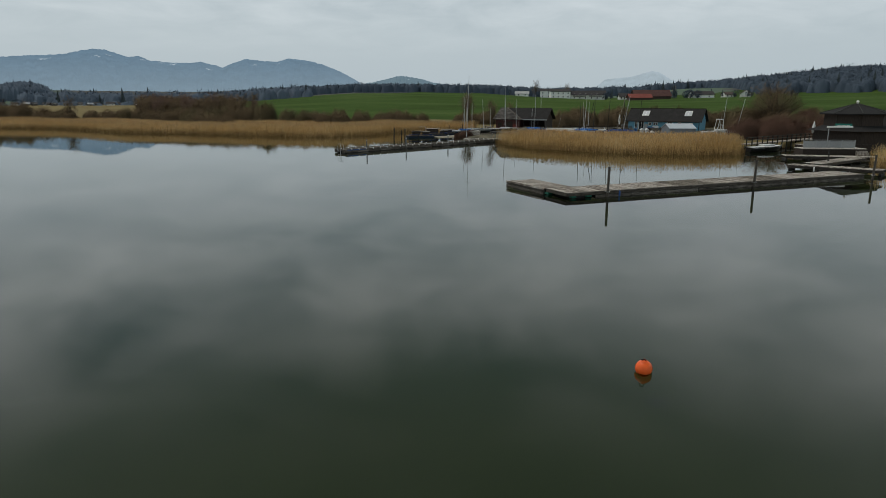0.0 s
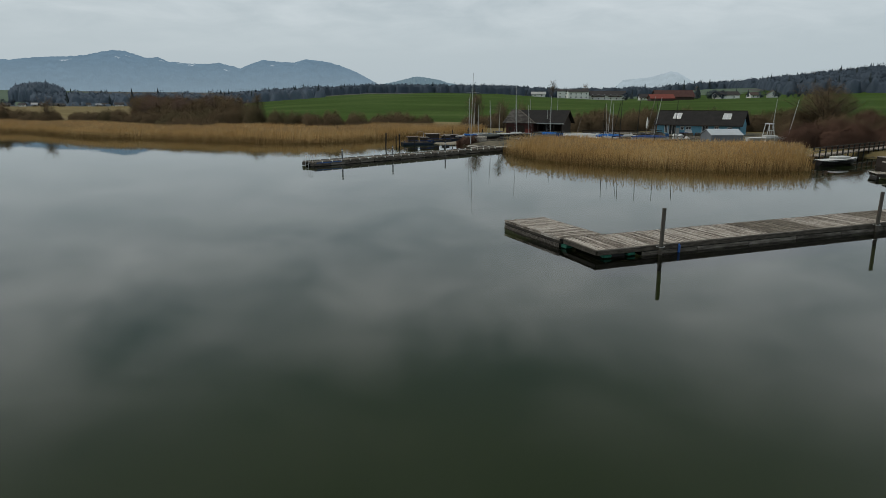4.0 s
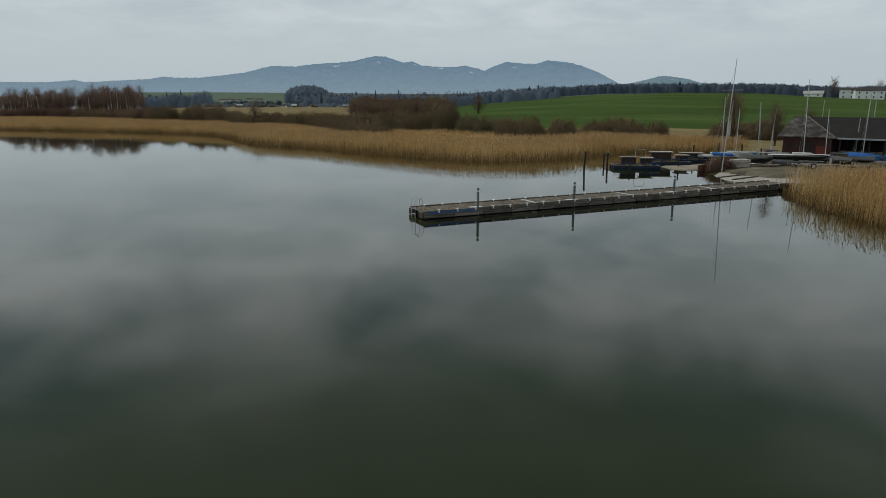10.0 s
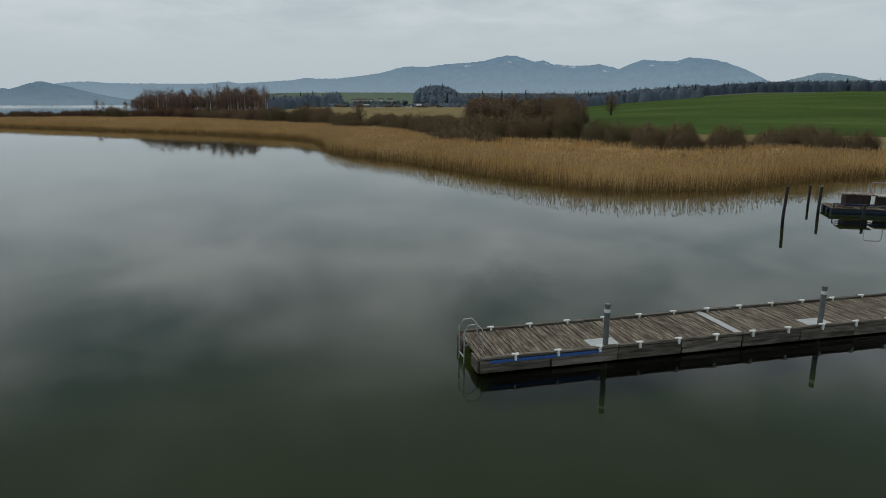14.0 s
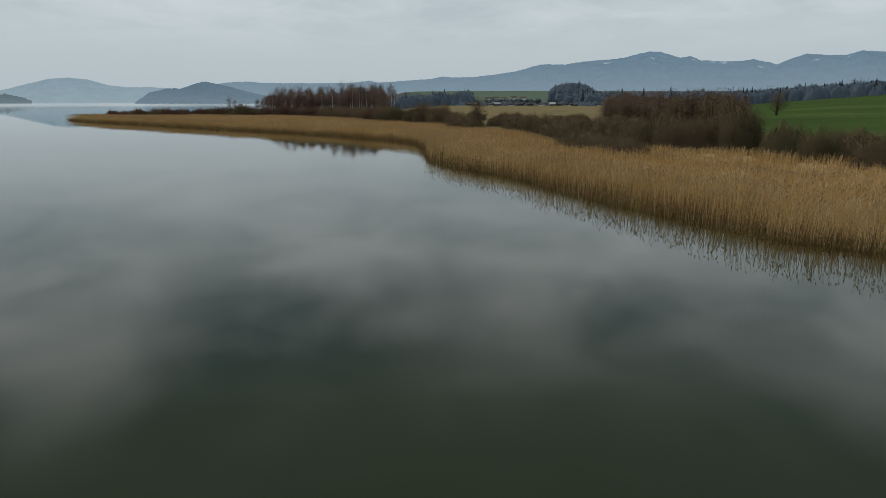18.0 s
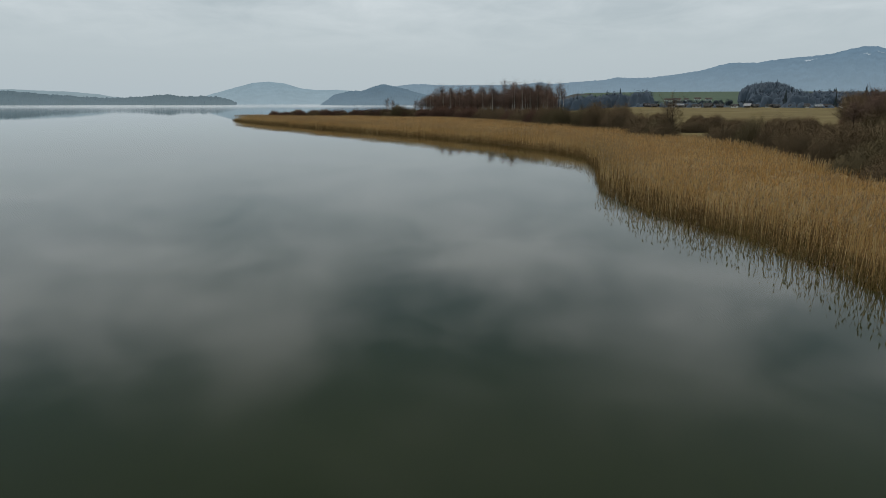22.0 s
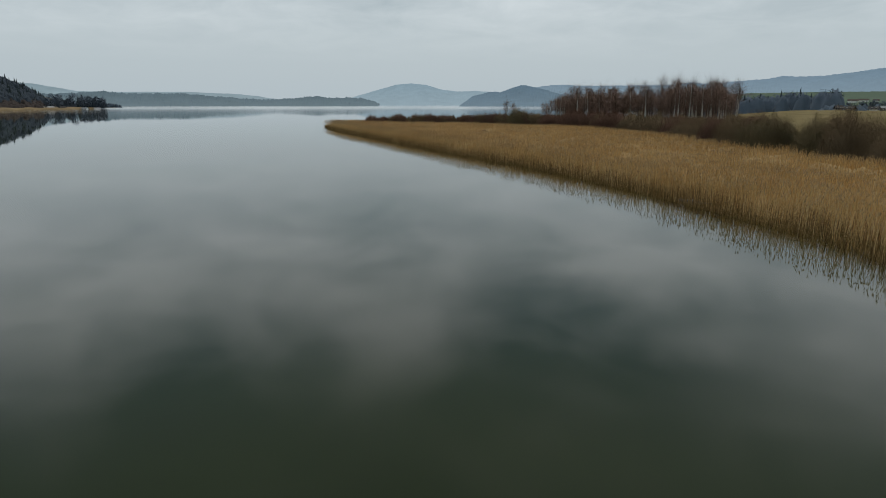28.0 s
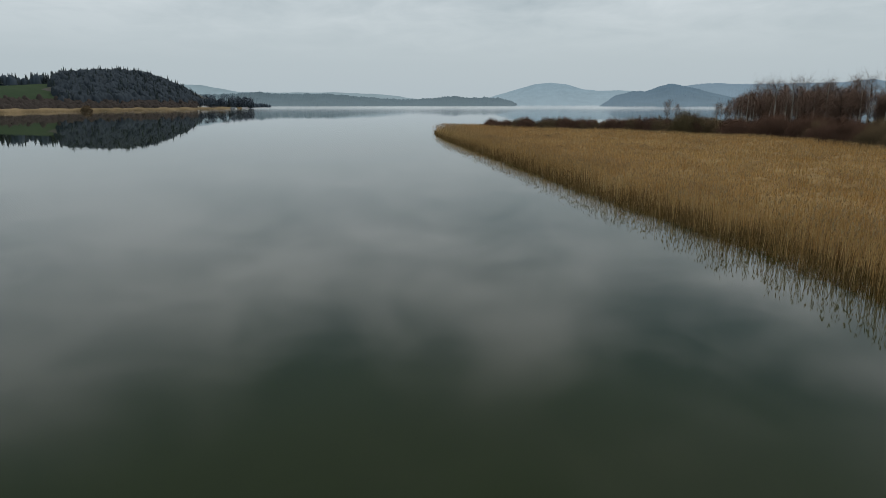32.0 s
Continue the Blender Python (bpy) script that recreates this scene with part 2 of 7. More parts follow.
M_straw = mat("dry_reed_straw", [(0.2, (0.392, 0.226, 0.076)), (0.45, (0.588, 0.373, 0.149)), (0.65, (0.686, 0.473, 0.220)), (0.85, (0.755, 0.598, 0.354))], 0.75, 0.08, 1.1, 0.0, 20, island=0.45, coords="World")
# brown lower stems and litter, darkened further for shade deep in the reeds
M_reedmass = mat("shade_toned_thicket", [(0.38, (0.129, 0.075, 0.028)), (0.5, (0.241, 0.153, 0.062)), (0.62, (0.353, 0.245, 0.112))], 0.95, 0.15, 4.0, 0.8, 7, coords="World", stretch=(1, 1, 0.12))
# darker than the tall stems, so the reed wall darkens towards its foot
M_litter = mat("dark_broken_stems", [(0.3, (0.13, 0.078, 0.030)), (0.5, (0.24, 0.148, 0.056)), (0.7, (0.36, 0.235, 0.10))], 0.9, 0.3, 3.0, 0.0, 20, island=0.5, coords="World")
M_plume = mat("reed_plume", [(0.3, (0.333, 0.231, 0.122)), (0.7, (0.529, 0.394, 0.226))], 0.9, 2, 20, 0, island=0.3, coords="World")
M_bark = mat("brown_bark", [(0.3, (0.05, 0.038, 0.028)), (0.7, (0.11, 0.085, 0.065))], 0.9, 3, 30, 0.3)
M_twig = mat("willow_twigs", [(0.2, (0.110, 0.081, 0.050)), (0.5, (0.155, 0.115, 0.071)), (0.8, (0.208, 0.156, 0.099))], 0.9, 0.5, 6, 0, island=0.25, spec=0.05)
M_twig_red = mat("reddish_twigs", [(0.2, (0.098, 0.057, 0.043)), (0.5, (0.136, 0.082, 0.062)), (0.8, (0.18, 0.112, 0.086))], 0.9, 0.5, 6, 0, island=0.25, spec=0.05)
M_twig_birch = mat("birch_twigs", [(0.2, (0.112, 0.074, 0.060)), (0.5, (0.158, 0.108, 0.088)), (0.8, (0.21, 0.15, 0.124))], 0.9, 0.5, 6, 0, island=0.25, spec=0.05)
M_twig_olive = mat("olive_twigs", [(0.2, (0.085, 0.067, 0.035)), (0.5, (0.13, 0.103, 0.054)), (0.8, (0.18, 0.145, 0.078))], 0.9, 0.5, 6, 0, island=0.3)
M_birch = mat("birch_bark", [(0.3, (0.10, 0.09, 0.08)), (0.42, (0.42, 0.40, 0.37)), (0.7, (0.62, 0.60, 0.56))], 0.8, 1.5, 9, 0.2, stretch=(1, 1, 3))
M_conifer = mat("spruce_needles", [(0.3, (0.045, 0.060, 0.066)), (0.7, (0.062, 0.080, 0.086))], 0.9, 0.03, 1, 0, island=0.5, coords="World")
# distance haze over the far woods is mixed into this base colour
M_wood_far = mat("haze_tinted_bare_wood", [(0.2, (0.060, 0.080, 0.106)), (0.6, (0.069, 0.091, 0.120)), (0.9, (0.082, 0.104, 0.134))], 0.95, 0.02, 1, 0, island=0.2, coords="World", spec=0.05)
# meadow green paled and greyed to carry the haze of distance
M_field_far = mat("haze_tinted_meadow", [(0.34, (0.092, 0.128, 0.098)), (0.66, (0.118, 0.158, 0.118))], 0.95, 0.012, 0.1, 0.0, 2, coords="World", stretch=(1, 2.5, 1), spec=0.02)
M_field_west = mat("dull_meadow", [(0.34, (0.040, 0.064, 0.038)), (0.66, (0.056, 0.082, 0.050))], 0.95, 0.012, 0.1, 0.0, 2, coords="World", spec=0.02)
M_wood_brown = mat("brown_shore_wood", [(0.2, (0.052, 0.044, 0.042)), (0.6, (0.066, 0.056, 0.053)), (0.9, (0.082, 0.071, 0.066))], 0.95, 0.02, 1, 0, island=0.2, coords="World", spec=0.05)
# paler, bluer copy of the far-wood colour, with more haze put in
M_wood_haze = mat("haze_tinted_woodland", [(0.2, (0.087, 0.114, 0.150)), (0.6, (0.103, 0.132, 0.172)), (0.9, (0.121, 0.153, 0.195))], 0.95, 0.02, 1, 0, island=0.2, coords="World", spec=0.05)
# haze over the western hill is put in as this blue-grey tone
M_wood_slate = mat("haze_blue_hill_wood", [(0.2, (0.042, 0.055, 0.072)), (0.6, (0.050, 0.064, 0.082)), (0.9, (0.060, 0.074, 0.092))], 0.95, 0.02, 1, 0, island=0.2, coords="World", spec=0.05)
M_plank = mat("weathered_planks", [(0.36, (0.10, 0.082, 0.068)), (0.45, (0.225, 0.192, 0.162)), (0.54, (0.37, 0.33, 0.288)), (0.64, (0.55, 0.51, 0.465))], 0.85, 2.2, 14, 0.6, 60, objrand=0.18, stretch=(5, 0.5, 1))
M_plank_dark = mat("worn_brown_planks", [(0.37, (0.050, 0.040, 0.031)), (0.5, (0.125, 0.105, 0.083)), (0.63, (0.27, 0.238, 0.195))], 0.85, 2.2, 14, 0.6, 60, objrand=0.08, stretch=(5, 1.0, 1))
M_beam = mat("wet_dock_timber", [(0.32, (0.065, 0.054, 0.042)), (0.5, (0.15, 0.125, 0.10)), (0.68, (0.29, 0.25, 0.205))], 0.8, 2, 40, 0.4, 60, objrand=0.3, stretch=(1.0, 8, 6))
M_wet = mat("black_wet_timber", [(0.32, (0.026, 0.021, 0.017)), (0.5, (0.062, 0.052, 0.042)), (0.68, (0.14, 0.122, 0.10))], 0.7, 2, 40, 0.4, 60, objrand=0.3, stretch=(1.0, 8, 6))
M_fascia = mat("grey_weathered_fascia", [(0.34, (0.040, 0.034, 0.028)), (0.5, (0.110, 0.096, 0.082)), (0.66, (0.24, 0.215, 0.19))], 0.85, 1.6, 22, 0.5, 50, objrand=0.14, stretch=(1.0, 8, 7))
M_post = mat("grey_steel_post", [(0.3, (0.10, 0.11, 0.115)), (0.7, (0.20, 0.21, 0.215))], 0.55, 4, 50, 0.1, 60, 0.4)
M_darkpost = mat("tarred_post", [(0.3, (0.02, 0.02, 0.019)), (0.7, (0.055, 0.052, 0.048))], 0.7, 4, 40, 0.2)
M_steel = mat("galvanised_steel", [(0.3, (0.45, 0.46, 0.47)), (0.7, (0.62, 0.63, 0.64))], 0.35, 4, 40, 0.03, 60, 0.8)
M_white = plain("white_paint", (0.74, 0.74, 0.72), 0.5)
M_black = plain("black_rubber", (0.02, 0.02, 0.022), 0.6)
M_blue = plain("blue_strip", (0.035, 0.11, 0.34), 0.5)
M_orange = mat("buoy_plastic", [(0.3, (0.78, 0.10, 0.018)), (0.7, (0.92, 0.16, 0.035))], 0.4, 5, 40, 0.03)
M_green = plain("green_float_drum", (0.012, 0.11, 0.075), 0.5)
M_oldpost = mat("weathered_grey_post", [(0.3, (0.055, 0.048, 0.040)), (0.7, (0.13, 0.115, 0.098))], 0.8, 3, 40, 0.3, 40, objrand=0.1, stretch=(3, 3, 0.5))

# ---------------------------------------------------------------- mesh helpers


def link(name, me, material, parent=None, label=""):
    ob = new(name, me)
    if material:
        me.materials.append(material)
    if parent is not None:
        ob.parent = parent
    return tagged(ob, label)


def part(name, bm, material, parent=None, label=""):
    me = bpy.data.meshes.new(name)
    bm.to_mesh(me)
    bm.free()
    return link(name, me, material, parent, label)


def thing(name, m=None, label="", category="", group="", kind=""):
    ob = new(name)
    ob.empty_display_size = 0.3
    if m is not None:
        ob.matrix_world = m
    return tagged(ob, label, category, group, kind)


def mesh_np(name, V, F):
    """A mesh from numpy vertices and faces of equal length."""
    V, F = np.asarray(V, np.float32), np.asarray(F, np.int32)
    me = bpy.data.meshes.new(name)
    me.vertices.add(len(V))
    me.vertices.foreach_set("co", V.ravel())
    me.loops.add(F.size)
    me.loops.foreach_set("vertex_index", F.ravel())
    me.polygons.add(len(F))
    me.polygons.foreach_set("loop_start", np.arange(len(F), dtype=np.int32) * F.shape[1])
    me.update(calc_edges=True)
    return me


def soft_shade(me, V, out, n):
    """Turn faces of n corners outward and give them the rounded shading of the mass they belong to."""
    out = out / (np.linalg.norm(out, axis=1, keepdims=True) + 1e-9)
    me.normals_split_custom_set_from_vertices(np.repeat(out, n, 0).astype(np.float32))
    return me


def outward(V, out, n):
    """Order the corners of each face so that it looks along its outward direction."""
    Q = V.reshape(-1, n, 3)
    nrm = np.cross(Q[:, 1] - Q[:, 0], Q[:, 2] - Q[:, 0])
    flip = (nrm * out).sum(1) < 0
    Q[flip] = Q[flip][:, ::-1]
    return Q.reshape(-1, 3)


def box(bm, x0, x1, y0, y1, z0, z1, m=None, bev=0.0):
    r = bmesh.ops.create_cube(bm, size=1.0)
    vs = r["verts"]
    for v in vs:
        v.co = Vector(((x0 + x1) / 2 + v.co.x * (x1 - x0), (y0 + y1) / 2 + v.co.y * (y1 - y0), (z0 + z1) / 2 + v.co.z * (z1 - z0)))
    if bev:
        es = list({e for v in vs for e in v.link_edges})
        r2 = bmesh.ops.bevel(bm, geom=es, offset=bev, segments=1, affect="EDGES")
        vs = list({v for f in r2["faces"] for v in f.verts} | {v for v in vs if v.is_valid})
    if m is not None:
        bmesh.ops.transform(bm, matrix=m, verts=[v for v in vs if v.is_valid])
    return bm


def boxm(x0, x1, y0, y1, z0, z1, bev=0.0):
    return box(bmesh.new(), x0, x1, y0, y1, z0, z1, None, bev)


def tube(bm, pts, rads, n=8, cap=True):
    """A tube through points with a radius at each."""
    rings = []
    for i, p in enumerate(pts):
        p = Vector(p)
        d = (Vector(pts[min(i + 1, len(pts) - 1)]) - Vector(pts[max(i - 1, 0)])).normalized()
        u = d.cross(Vector((0, 0, 1)) if abs(d.z) < 0.9 else Vector((1, 0, 0))).normalized()
        w = d.cross(u)
        rings.append([bm.verts.new(p + (u * math.cos(a) + w * math.sin(a)) * rads[i]) for a in [2 * math.pi * k / n for k in range(n)]])
    for a, b in zip(rings, rings[1:]):
        for k in range(n):
            bm.faces.new((a[k], a[(k + 1) % n], b[(k + 1) % n], b[k]))
    if cap:
        bm.faces.new(rings[0][::-1])
        bm.faces.new(rings[-1])
    return bm


def tubem(pts, rads, n=8):
    return tube(bmesh.new(), pts, rads, n)


def poly_area_mesh(bm, pts, z0, z1):
    """A flat slab on a polygon."""
    a = [bm.verts.new((x, y, z0)) for x, y in pts]
    b = [bm.verts.new((x, y, z1)) for x, y in pts]
    bm.faces.new(b)
    bm.faces.new(a[::-1])
    for i in range(len(pts)):
        j = (i + 1) % len(pts)
        bm.faces.new((a[i], a[j], b[j], b[i]))
    bmesh.ops.recalc_face_normals(bm, faces=bm.faces)
    return bm


def inside(P, poly):
    """Which of the points lie in a polygon."""
    x, y = P[:, 0], P[:, 1]
    hit = np.zeros(len(P), bool)
    q = np.asarray(poly, float)
    for (x0, y0), (x1, y1) in zip(q, np.roll(q, -1, 0)):
        c = ((y0 > y) != (y1 > y)) & (x < (x1 - x0) * (y - y0) / ((y1 - y0) + 1e-12) + x0)
        hit ^= c
    return hit


def edge_dist(P, line, closed=False):
    """Distance from points to a polyline."""
    q = np.asarray(line, float)
    pairs = list(zip(q, np.roll(q, -1, 0))) if closed else list(zip(q[:-1], q[1:]))
    best = np.full(len(P), 1e9)
    for a, b in pairs:
        d = b - a
        k = np.clip(((P - a) @ d) / (d @ d), 0, 1)
        best = np.minimum(best, np.hypot(*(P - a - k[:, None] * d).T))
    return best


def sstep(a, b, x):
    k = np.clip((x - a) / (b - a), 0, 1)
    return k * k * (3 - 2 * k)


def lumps(P, size, seed=0.0):
    """Cheap smooth noise in -1..1 for arrays of points."""
    x, y = P[:, 0] / size + seed * 1.7, P[:, 1] / size - seed * 2.3
    return (np.sin(x * 1.7 + 1.3 * np.sin(y * 1.1)) + np.sin(y * 1.9 + 1.7 * np.sin(x * 0.8 + 2)) + 0.6 * np.sin(2.7 * x + 3.1 * y) + 0.5 * np.sin(4.1 * y - 3.3 * x + 1)) / 3.1


# ---------------------------------------------------------------- the lie of the land
SHORE_B = [(-8, 101), (-16, 99), (-20, 90), (-23, 79.5), (-25, 76.5), (-29, 72.6), (-34, 71.2), (-40, 72.3), (-46, 73.8), (-51, 75), (-58, 77.3), (-64, 78.8), (-70, 79.1), (-75, 80), (-80, 82), (-86, 85.6), (-92, 89.6), (-99, 93.3), (-104, 96.3), (-115, 98.2), (-125, 97.6), (-140, 96.2), (-158, 93.3), (-176, 88.6), (-205, 82.4), (-235, 76.2), (-262, 70.3), (-285, 66.3), (-298, 65.2), (-302, 69)]
BACK_B = [(-296, 80), (-284, 83), (-270, 102), (-249, 127), (-213, 133), (-180, 130), (-160, 129), (-141, 124), (-117, 122), (-95, 113), (-80, 103), (-65, 100), (-53, 103), (-37, 104), (-20, 110), (-6, 108)]
SHORE_A = [(-5.5, 84), (-9, 80), (-8.6, 74.5), (-5.8, 70), (-3, 66.5), (1.0, 64.2), (2.2, 57), (4.2, 52.4), (6.6, 48.6), (10, 46), (14, 43.3), (18, 41.4), (24, 40.1), (29, 40.8), (31.5, 42.2), (33.4, 46)]
EAST = [(36, 52), (38, 60), (43, 58), (46, 47), (44, 38), (43, 30), (47, 22), (60, 12), (120, -10), (900, -160), (4700, -400)]
NORTH_LAND = [(-2300, 1500), (-1100, 800), (-620, 420), (-420, 262), (-345, 200), (-318, 160), (-304, 125), (-300, 95)] + SHORE_B[::-1] + SHORE_A + EAST + [(4700, 4700), (-4700, 4700), (-4700, 2300)]
WEST_LAND = [(-560, -900), (-600, -480), (-640, -345), (-775, -352), (-930, -310), (-1110, -296), (-1240, -420), (-1700, -430), (-1760, -700), (-2300, -1500), (-4700, -2700), (-4700, -4700), (-800, -4700)]
WEST_MEADOW = [(-776, -373), (-918, -476), (-911, -520), (-819, -625), (-667, -473)]
WEST_AZ, WEST_H = [108, 110, 112, 113.6, 114.3, 114.6, 115, 116, 119, 121.4, 124, 125, 128.5, 131, 140, 170, 200], [3, 5, 12, 14, 16, 29, 36, 43, 45, 43, 37, 31, 27, 24, 16, 8, 4]   # crest of the western hill by bearing
AZ_T = [-180, -40, -25, -17, -13, -10, -8, -6, -1, 5, 11, 17, 24, 30, 45, 60, 75, 180]
H_540 = [5.9, 9.9, 10.6, 9.8, 9.0, 8.4, 8.1, 8.1, 9.9, 13.6, 14.4, 12.4, 7.9, 3.2, 3.2, 3.2, 3.2, 4.5]
H_950 = [18, 38, 39, 25.5, 25, 20.5, 16, 13.6, 12.7, 18.1, 19.5, 19.5, 12.7, 4.5, 4.5, 3.2, 3.2, 3.2]
H_1700 = [28, 28, 28, 33, 34, 30, 25, 20, 20, 24, 26, 26, 24, 16, 22, 16, 10, 10]


def ground_z(P):
    P = np.asarray(P, float).reshape(-1, 2)
    land = inside(P, NORTH_LAND)
    west = inside(P, WEST_LAND)
    d = np.minimum(edge_dist(P, NORTH_LAND, True), edge_dist(P, WEST_LAND, True))
    sd = np.where(land | west, d, -d)
    r = np.hypot(P[:, 0], P[:, 1] - 10)
    az = np.degrees(np.arctan2(-P[:, 0], P[:, 1] - 10))
    h4, h7, h14 = (np.interp(az, AZ_T, t) for t in (H_540, H_950, H_1700))
    hill = np.where(r < 540, 0.5 + (h4 - 0.5) * sstep(150, 540, r), np.where(r < 950, h4 + (h7 - h4) * sstep(540, 950, r), h7 + (h14 - h7) * sstep(950, 1700, r)))
    hill = hill + sstep(1700, 4600, r) * 60 * (az < 58)
    # wooded hill over the western shore
    waz = np.degrees(np.arctan2(P[:, 0] * -1 - 116, P[:, 1] - 79)) % 360
    w = np.interp(waz, WEST_AZ, WEST_H) * sstep(8, 150, d)
    hill = np.where(west, 1.0 + w , hill)
    wide = np.where((P[:, 0] < -10) | ((P[:, 1] < 57) & (P[:, 0] > 2) & (P[:, 0] < 34)), 15.0, 5.0)   # reeds stand in the shallows
    up = np.minimum(sstep(-1.5, wide, sd) * 1.45 - 1.0, 0.45)
    z = np.where(sd < wide, up, 0.45 + (hill - 0.45) * sstep(5, 60, sd))
    z = np.where(sd < -1.5, -1.0 - 1.5 * sstep(1.5, 30, -sd), z)
    return z + np.where(sd > 30, 0.25 * lumps(P, 14.0), 0.04 * lumps(P, 3.0))


def ground():
    xs = np.r_[np.linspace(-4750, -1300, 24), np.linspace(-1270, -420, 29), np.arange(-400, 131, 2.5), np.linspace(150, 700, 24), np.linspace(760, 4750, 22)]
    ys = np.r_[np.linspace(-4750, -900, 14), np.linspace(-850, 0, 28), np.arange(20, 141, 2.5), np.linspace(148, 800, 54), np.linspace(850, 4750, 26)]
    X, Y = np.meshgrid(xs, ys)
    P = np.c_[X.ravel(), Y.ravel()]
    z = ground_z(P)
    nx = len(xs)
    i = (np.arange(len(ys) - 1)[:, None] * nx + np.arange(nx - 1)).ravel()
    F = np.c_[i, i + 1, i + 1 + nx, i + nx]
    me = mesh_np("ground", np.c_[P, z], F)
    for m in (M_marsh, M_bed, M_field, M_gravel, M_floor, M_field_far, M_field_west):
        me.materials.append(m)
    c = P[F].mean(1)
    zc = z[F].mean(1)
    r = np.hypot(c[:, 0], c[:, 1] - 10)
    az = np.degrees(np.arctan2(-c[:, 0], c[:, 1] - 10))
    idx = np.zeros(len(F), np.int32)
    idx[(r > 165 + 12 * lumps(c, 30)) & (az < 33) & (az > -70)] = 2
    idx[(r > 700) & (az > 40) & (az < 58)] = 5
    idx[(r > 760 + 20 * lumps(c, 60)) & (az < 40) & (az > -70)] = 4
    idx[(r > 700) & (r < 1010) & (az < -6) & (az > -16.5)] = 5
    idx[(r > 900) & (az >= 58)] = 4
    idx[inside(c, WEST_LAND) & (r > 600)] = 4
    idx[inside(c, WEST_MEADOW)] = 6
    idx[inside(c, [(-6, 86), (-6, 76), (0, 66), (6, 62), (14, 57), (20, 53), (27, 54), (34, 60), (46, 76), (52, 110), (20, 108), (-4, 100)])] = 3
    idx[zc < -0.1] = 1
    me.polygons.foreach_set("material_index", idx)
    me.polygons.foreach_set("use_smooth", np.ones(len(F), bool))
    return tagged(new("ground", me), "marshy shore rising to green meadows", "ground", kind="structure")


ground()
WV = [(-4800, -4800, 0), (4800, -4800, 0), (4800, 4800, 0), (-4800, 4800, 0)]
tagged(link("water", mesh_np("water", WV, [(0, 1, 2, 3)]), M_water), "calm dark green lake mirroring the clouds", "lake", kind="structure")
tagged(link("water_murk", mesh_np("water_murk", [(x, y, -0.7) for x, y, z in WV], [(0, 1, 2, 3)]), M_murk), "turbid green depth under the lake surface", "lake", kind="structure")

# ---------------------------------------------------------------- distant mountains


def haze_glow(m, glow, snow, crest, haze):
    """Distance haze painted as emission on wooded slopes: slightly uneven, with small snowfields high up where there
    are any.
    """
    nt = m.node_tree
    N, Lk = nt.nodes.new, nt.links.new
    b = nt.nodes["Principled BSDF"]
    geo, n1, ramp = N("ShaderNodeNewGeometry"), N("ShaderNodeTexNoise"), N("ShaderNodeValToRGB")
    n1.inputs["Scale"].default_value, n1.inputs["Detail"].default_value = 0.012, 9
    Lk(geo.outputs["Position"], n1.inputs["Vector"])
    Lk(n1.outputs[0], ramp.inputs[0])
    n1.inputs["Roughness"].default_value = 0.68
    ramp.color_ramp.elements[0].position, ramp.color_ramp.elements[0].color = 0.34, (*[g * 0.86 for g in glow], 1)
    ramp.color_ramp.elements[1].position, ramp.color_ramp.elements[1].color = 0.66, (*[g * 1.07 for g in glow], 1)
    # haze put into the glow, thicker over the valley than along the crest
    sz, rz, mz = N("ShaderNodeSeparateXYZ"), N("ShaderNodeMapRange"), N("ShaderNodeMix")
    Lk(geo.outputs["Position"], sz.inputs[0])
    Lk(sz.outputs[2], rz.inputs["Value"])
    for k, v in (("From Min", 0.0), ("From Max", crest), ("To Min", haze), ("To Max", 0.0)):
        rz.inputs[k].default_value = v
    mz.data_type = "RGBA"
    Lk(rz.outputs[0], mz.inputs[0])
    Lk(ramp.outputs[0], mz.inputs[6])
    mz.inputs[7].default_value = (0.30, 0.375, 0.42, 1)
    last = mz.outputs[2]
    # snow lies in a few hollows under the crest, ragged at the edges
    for k, spot in enumerate(snow):
        n2, dst, rg, mx = N("ShaderNodeTexNoise"), N("ShaderNodeVectorMath"), N("ShaderNodeMapRange"), N("ShaderNodeMix")
        n2.inputs["Scale"].default_value, n2.inputs["Detail"].default_value = 0.045, 6
        Lk(geo.outputs["Position"], n2.inputs["Vector"])
        dst.operation = "DISTANCE"
        Lk(geo.outputs["Position"], dst.inputs[0])
        dst.inputs[1].default_value = spot[:3]
        mad = N("ShaderNodeMath")
        mad.operation = "MULTIPLY_ADD"
        Lk(n2.outputs[0], mad.inputs[0])
        mad.inputs[1].default_value = spot[3] * 5.0
        Lk(dst.outputs["Value"], mad.inputs[2])
        rg.inputs["From Min"].default_value, rg.inputs["From Max"].default_value = spot[3] * 3.3, spot[3] * 2.7
        Lk(mad.outputs[0], rg.inputs["Value"])
        mx.data_type = "RGBA"
        Lk(rg.outputs[0], mx.inputs[0])
        Lk(last, mx.inputs[6])
        mx.inputs[7].default_value = (0.37, 0.44, 0.50, 1)
        last = mx.outputs[2]
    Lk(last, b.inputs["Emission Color"])


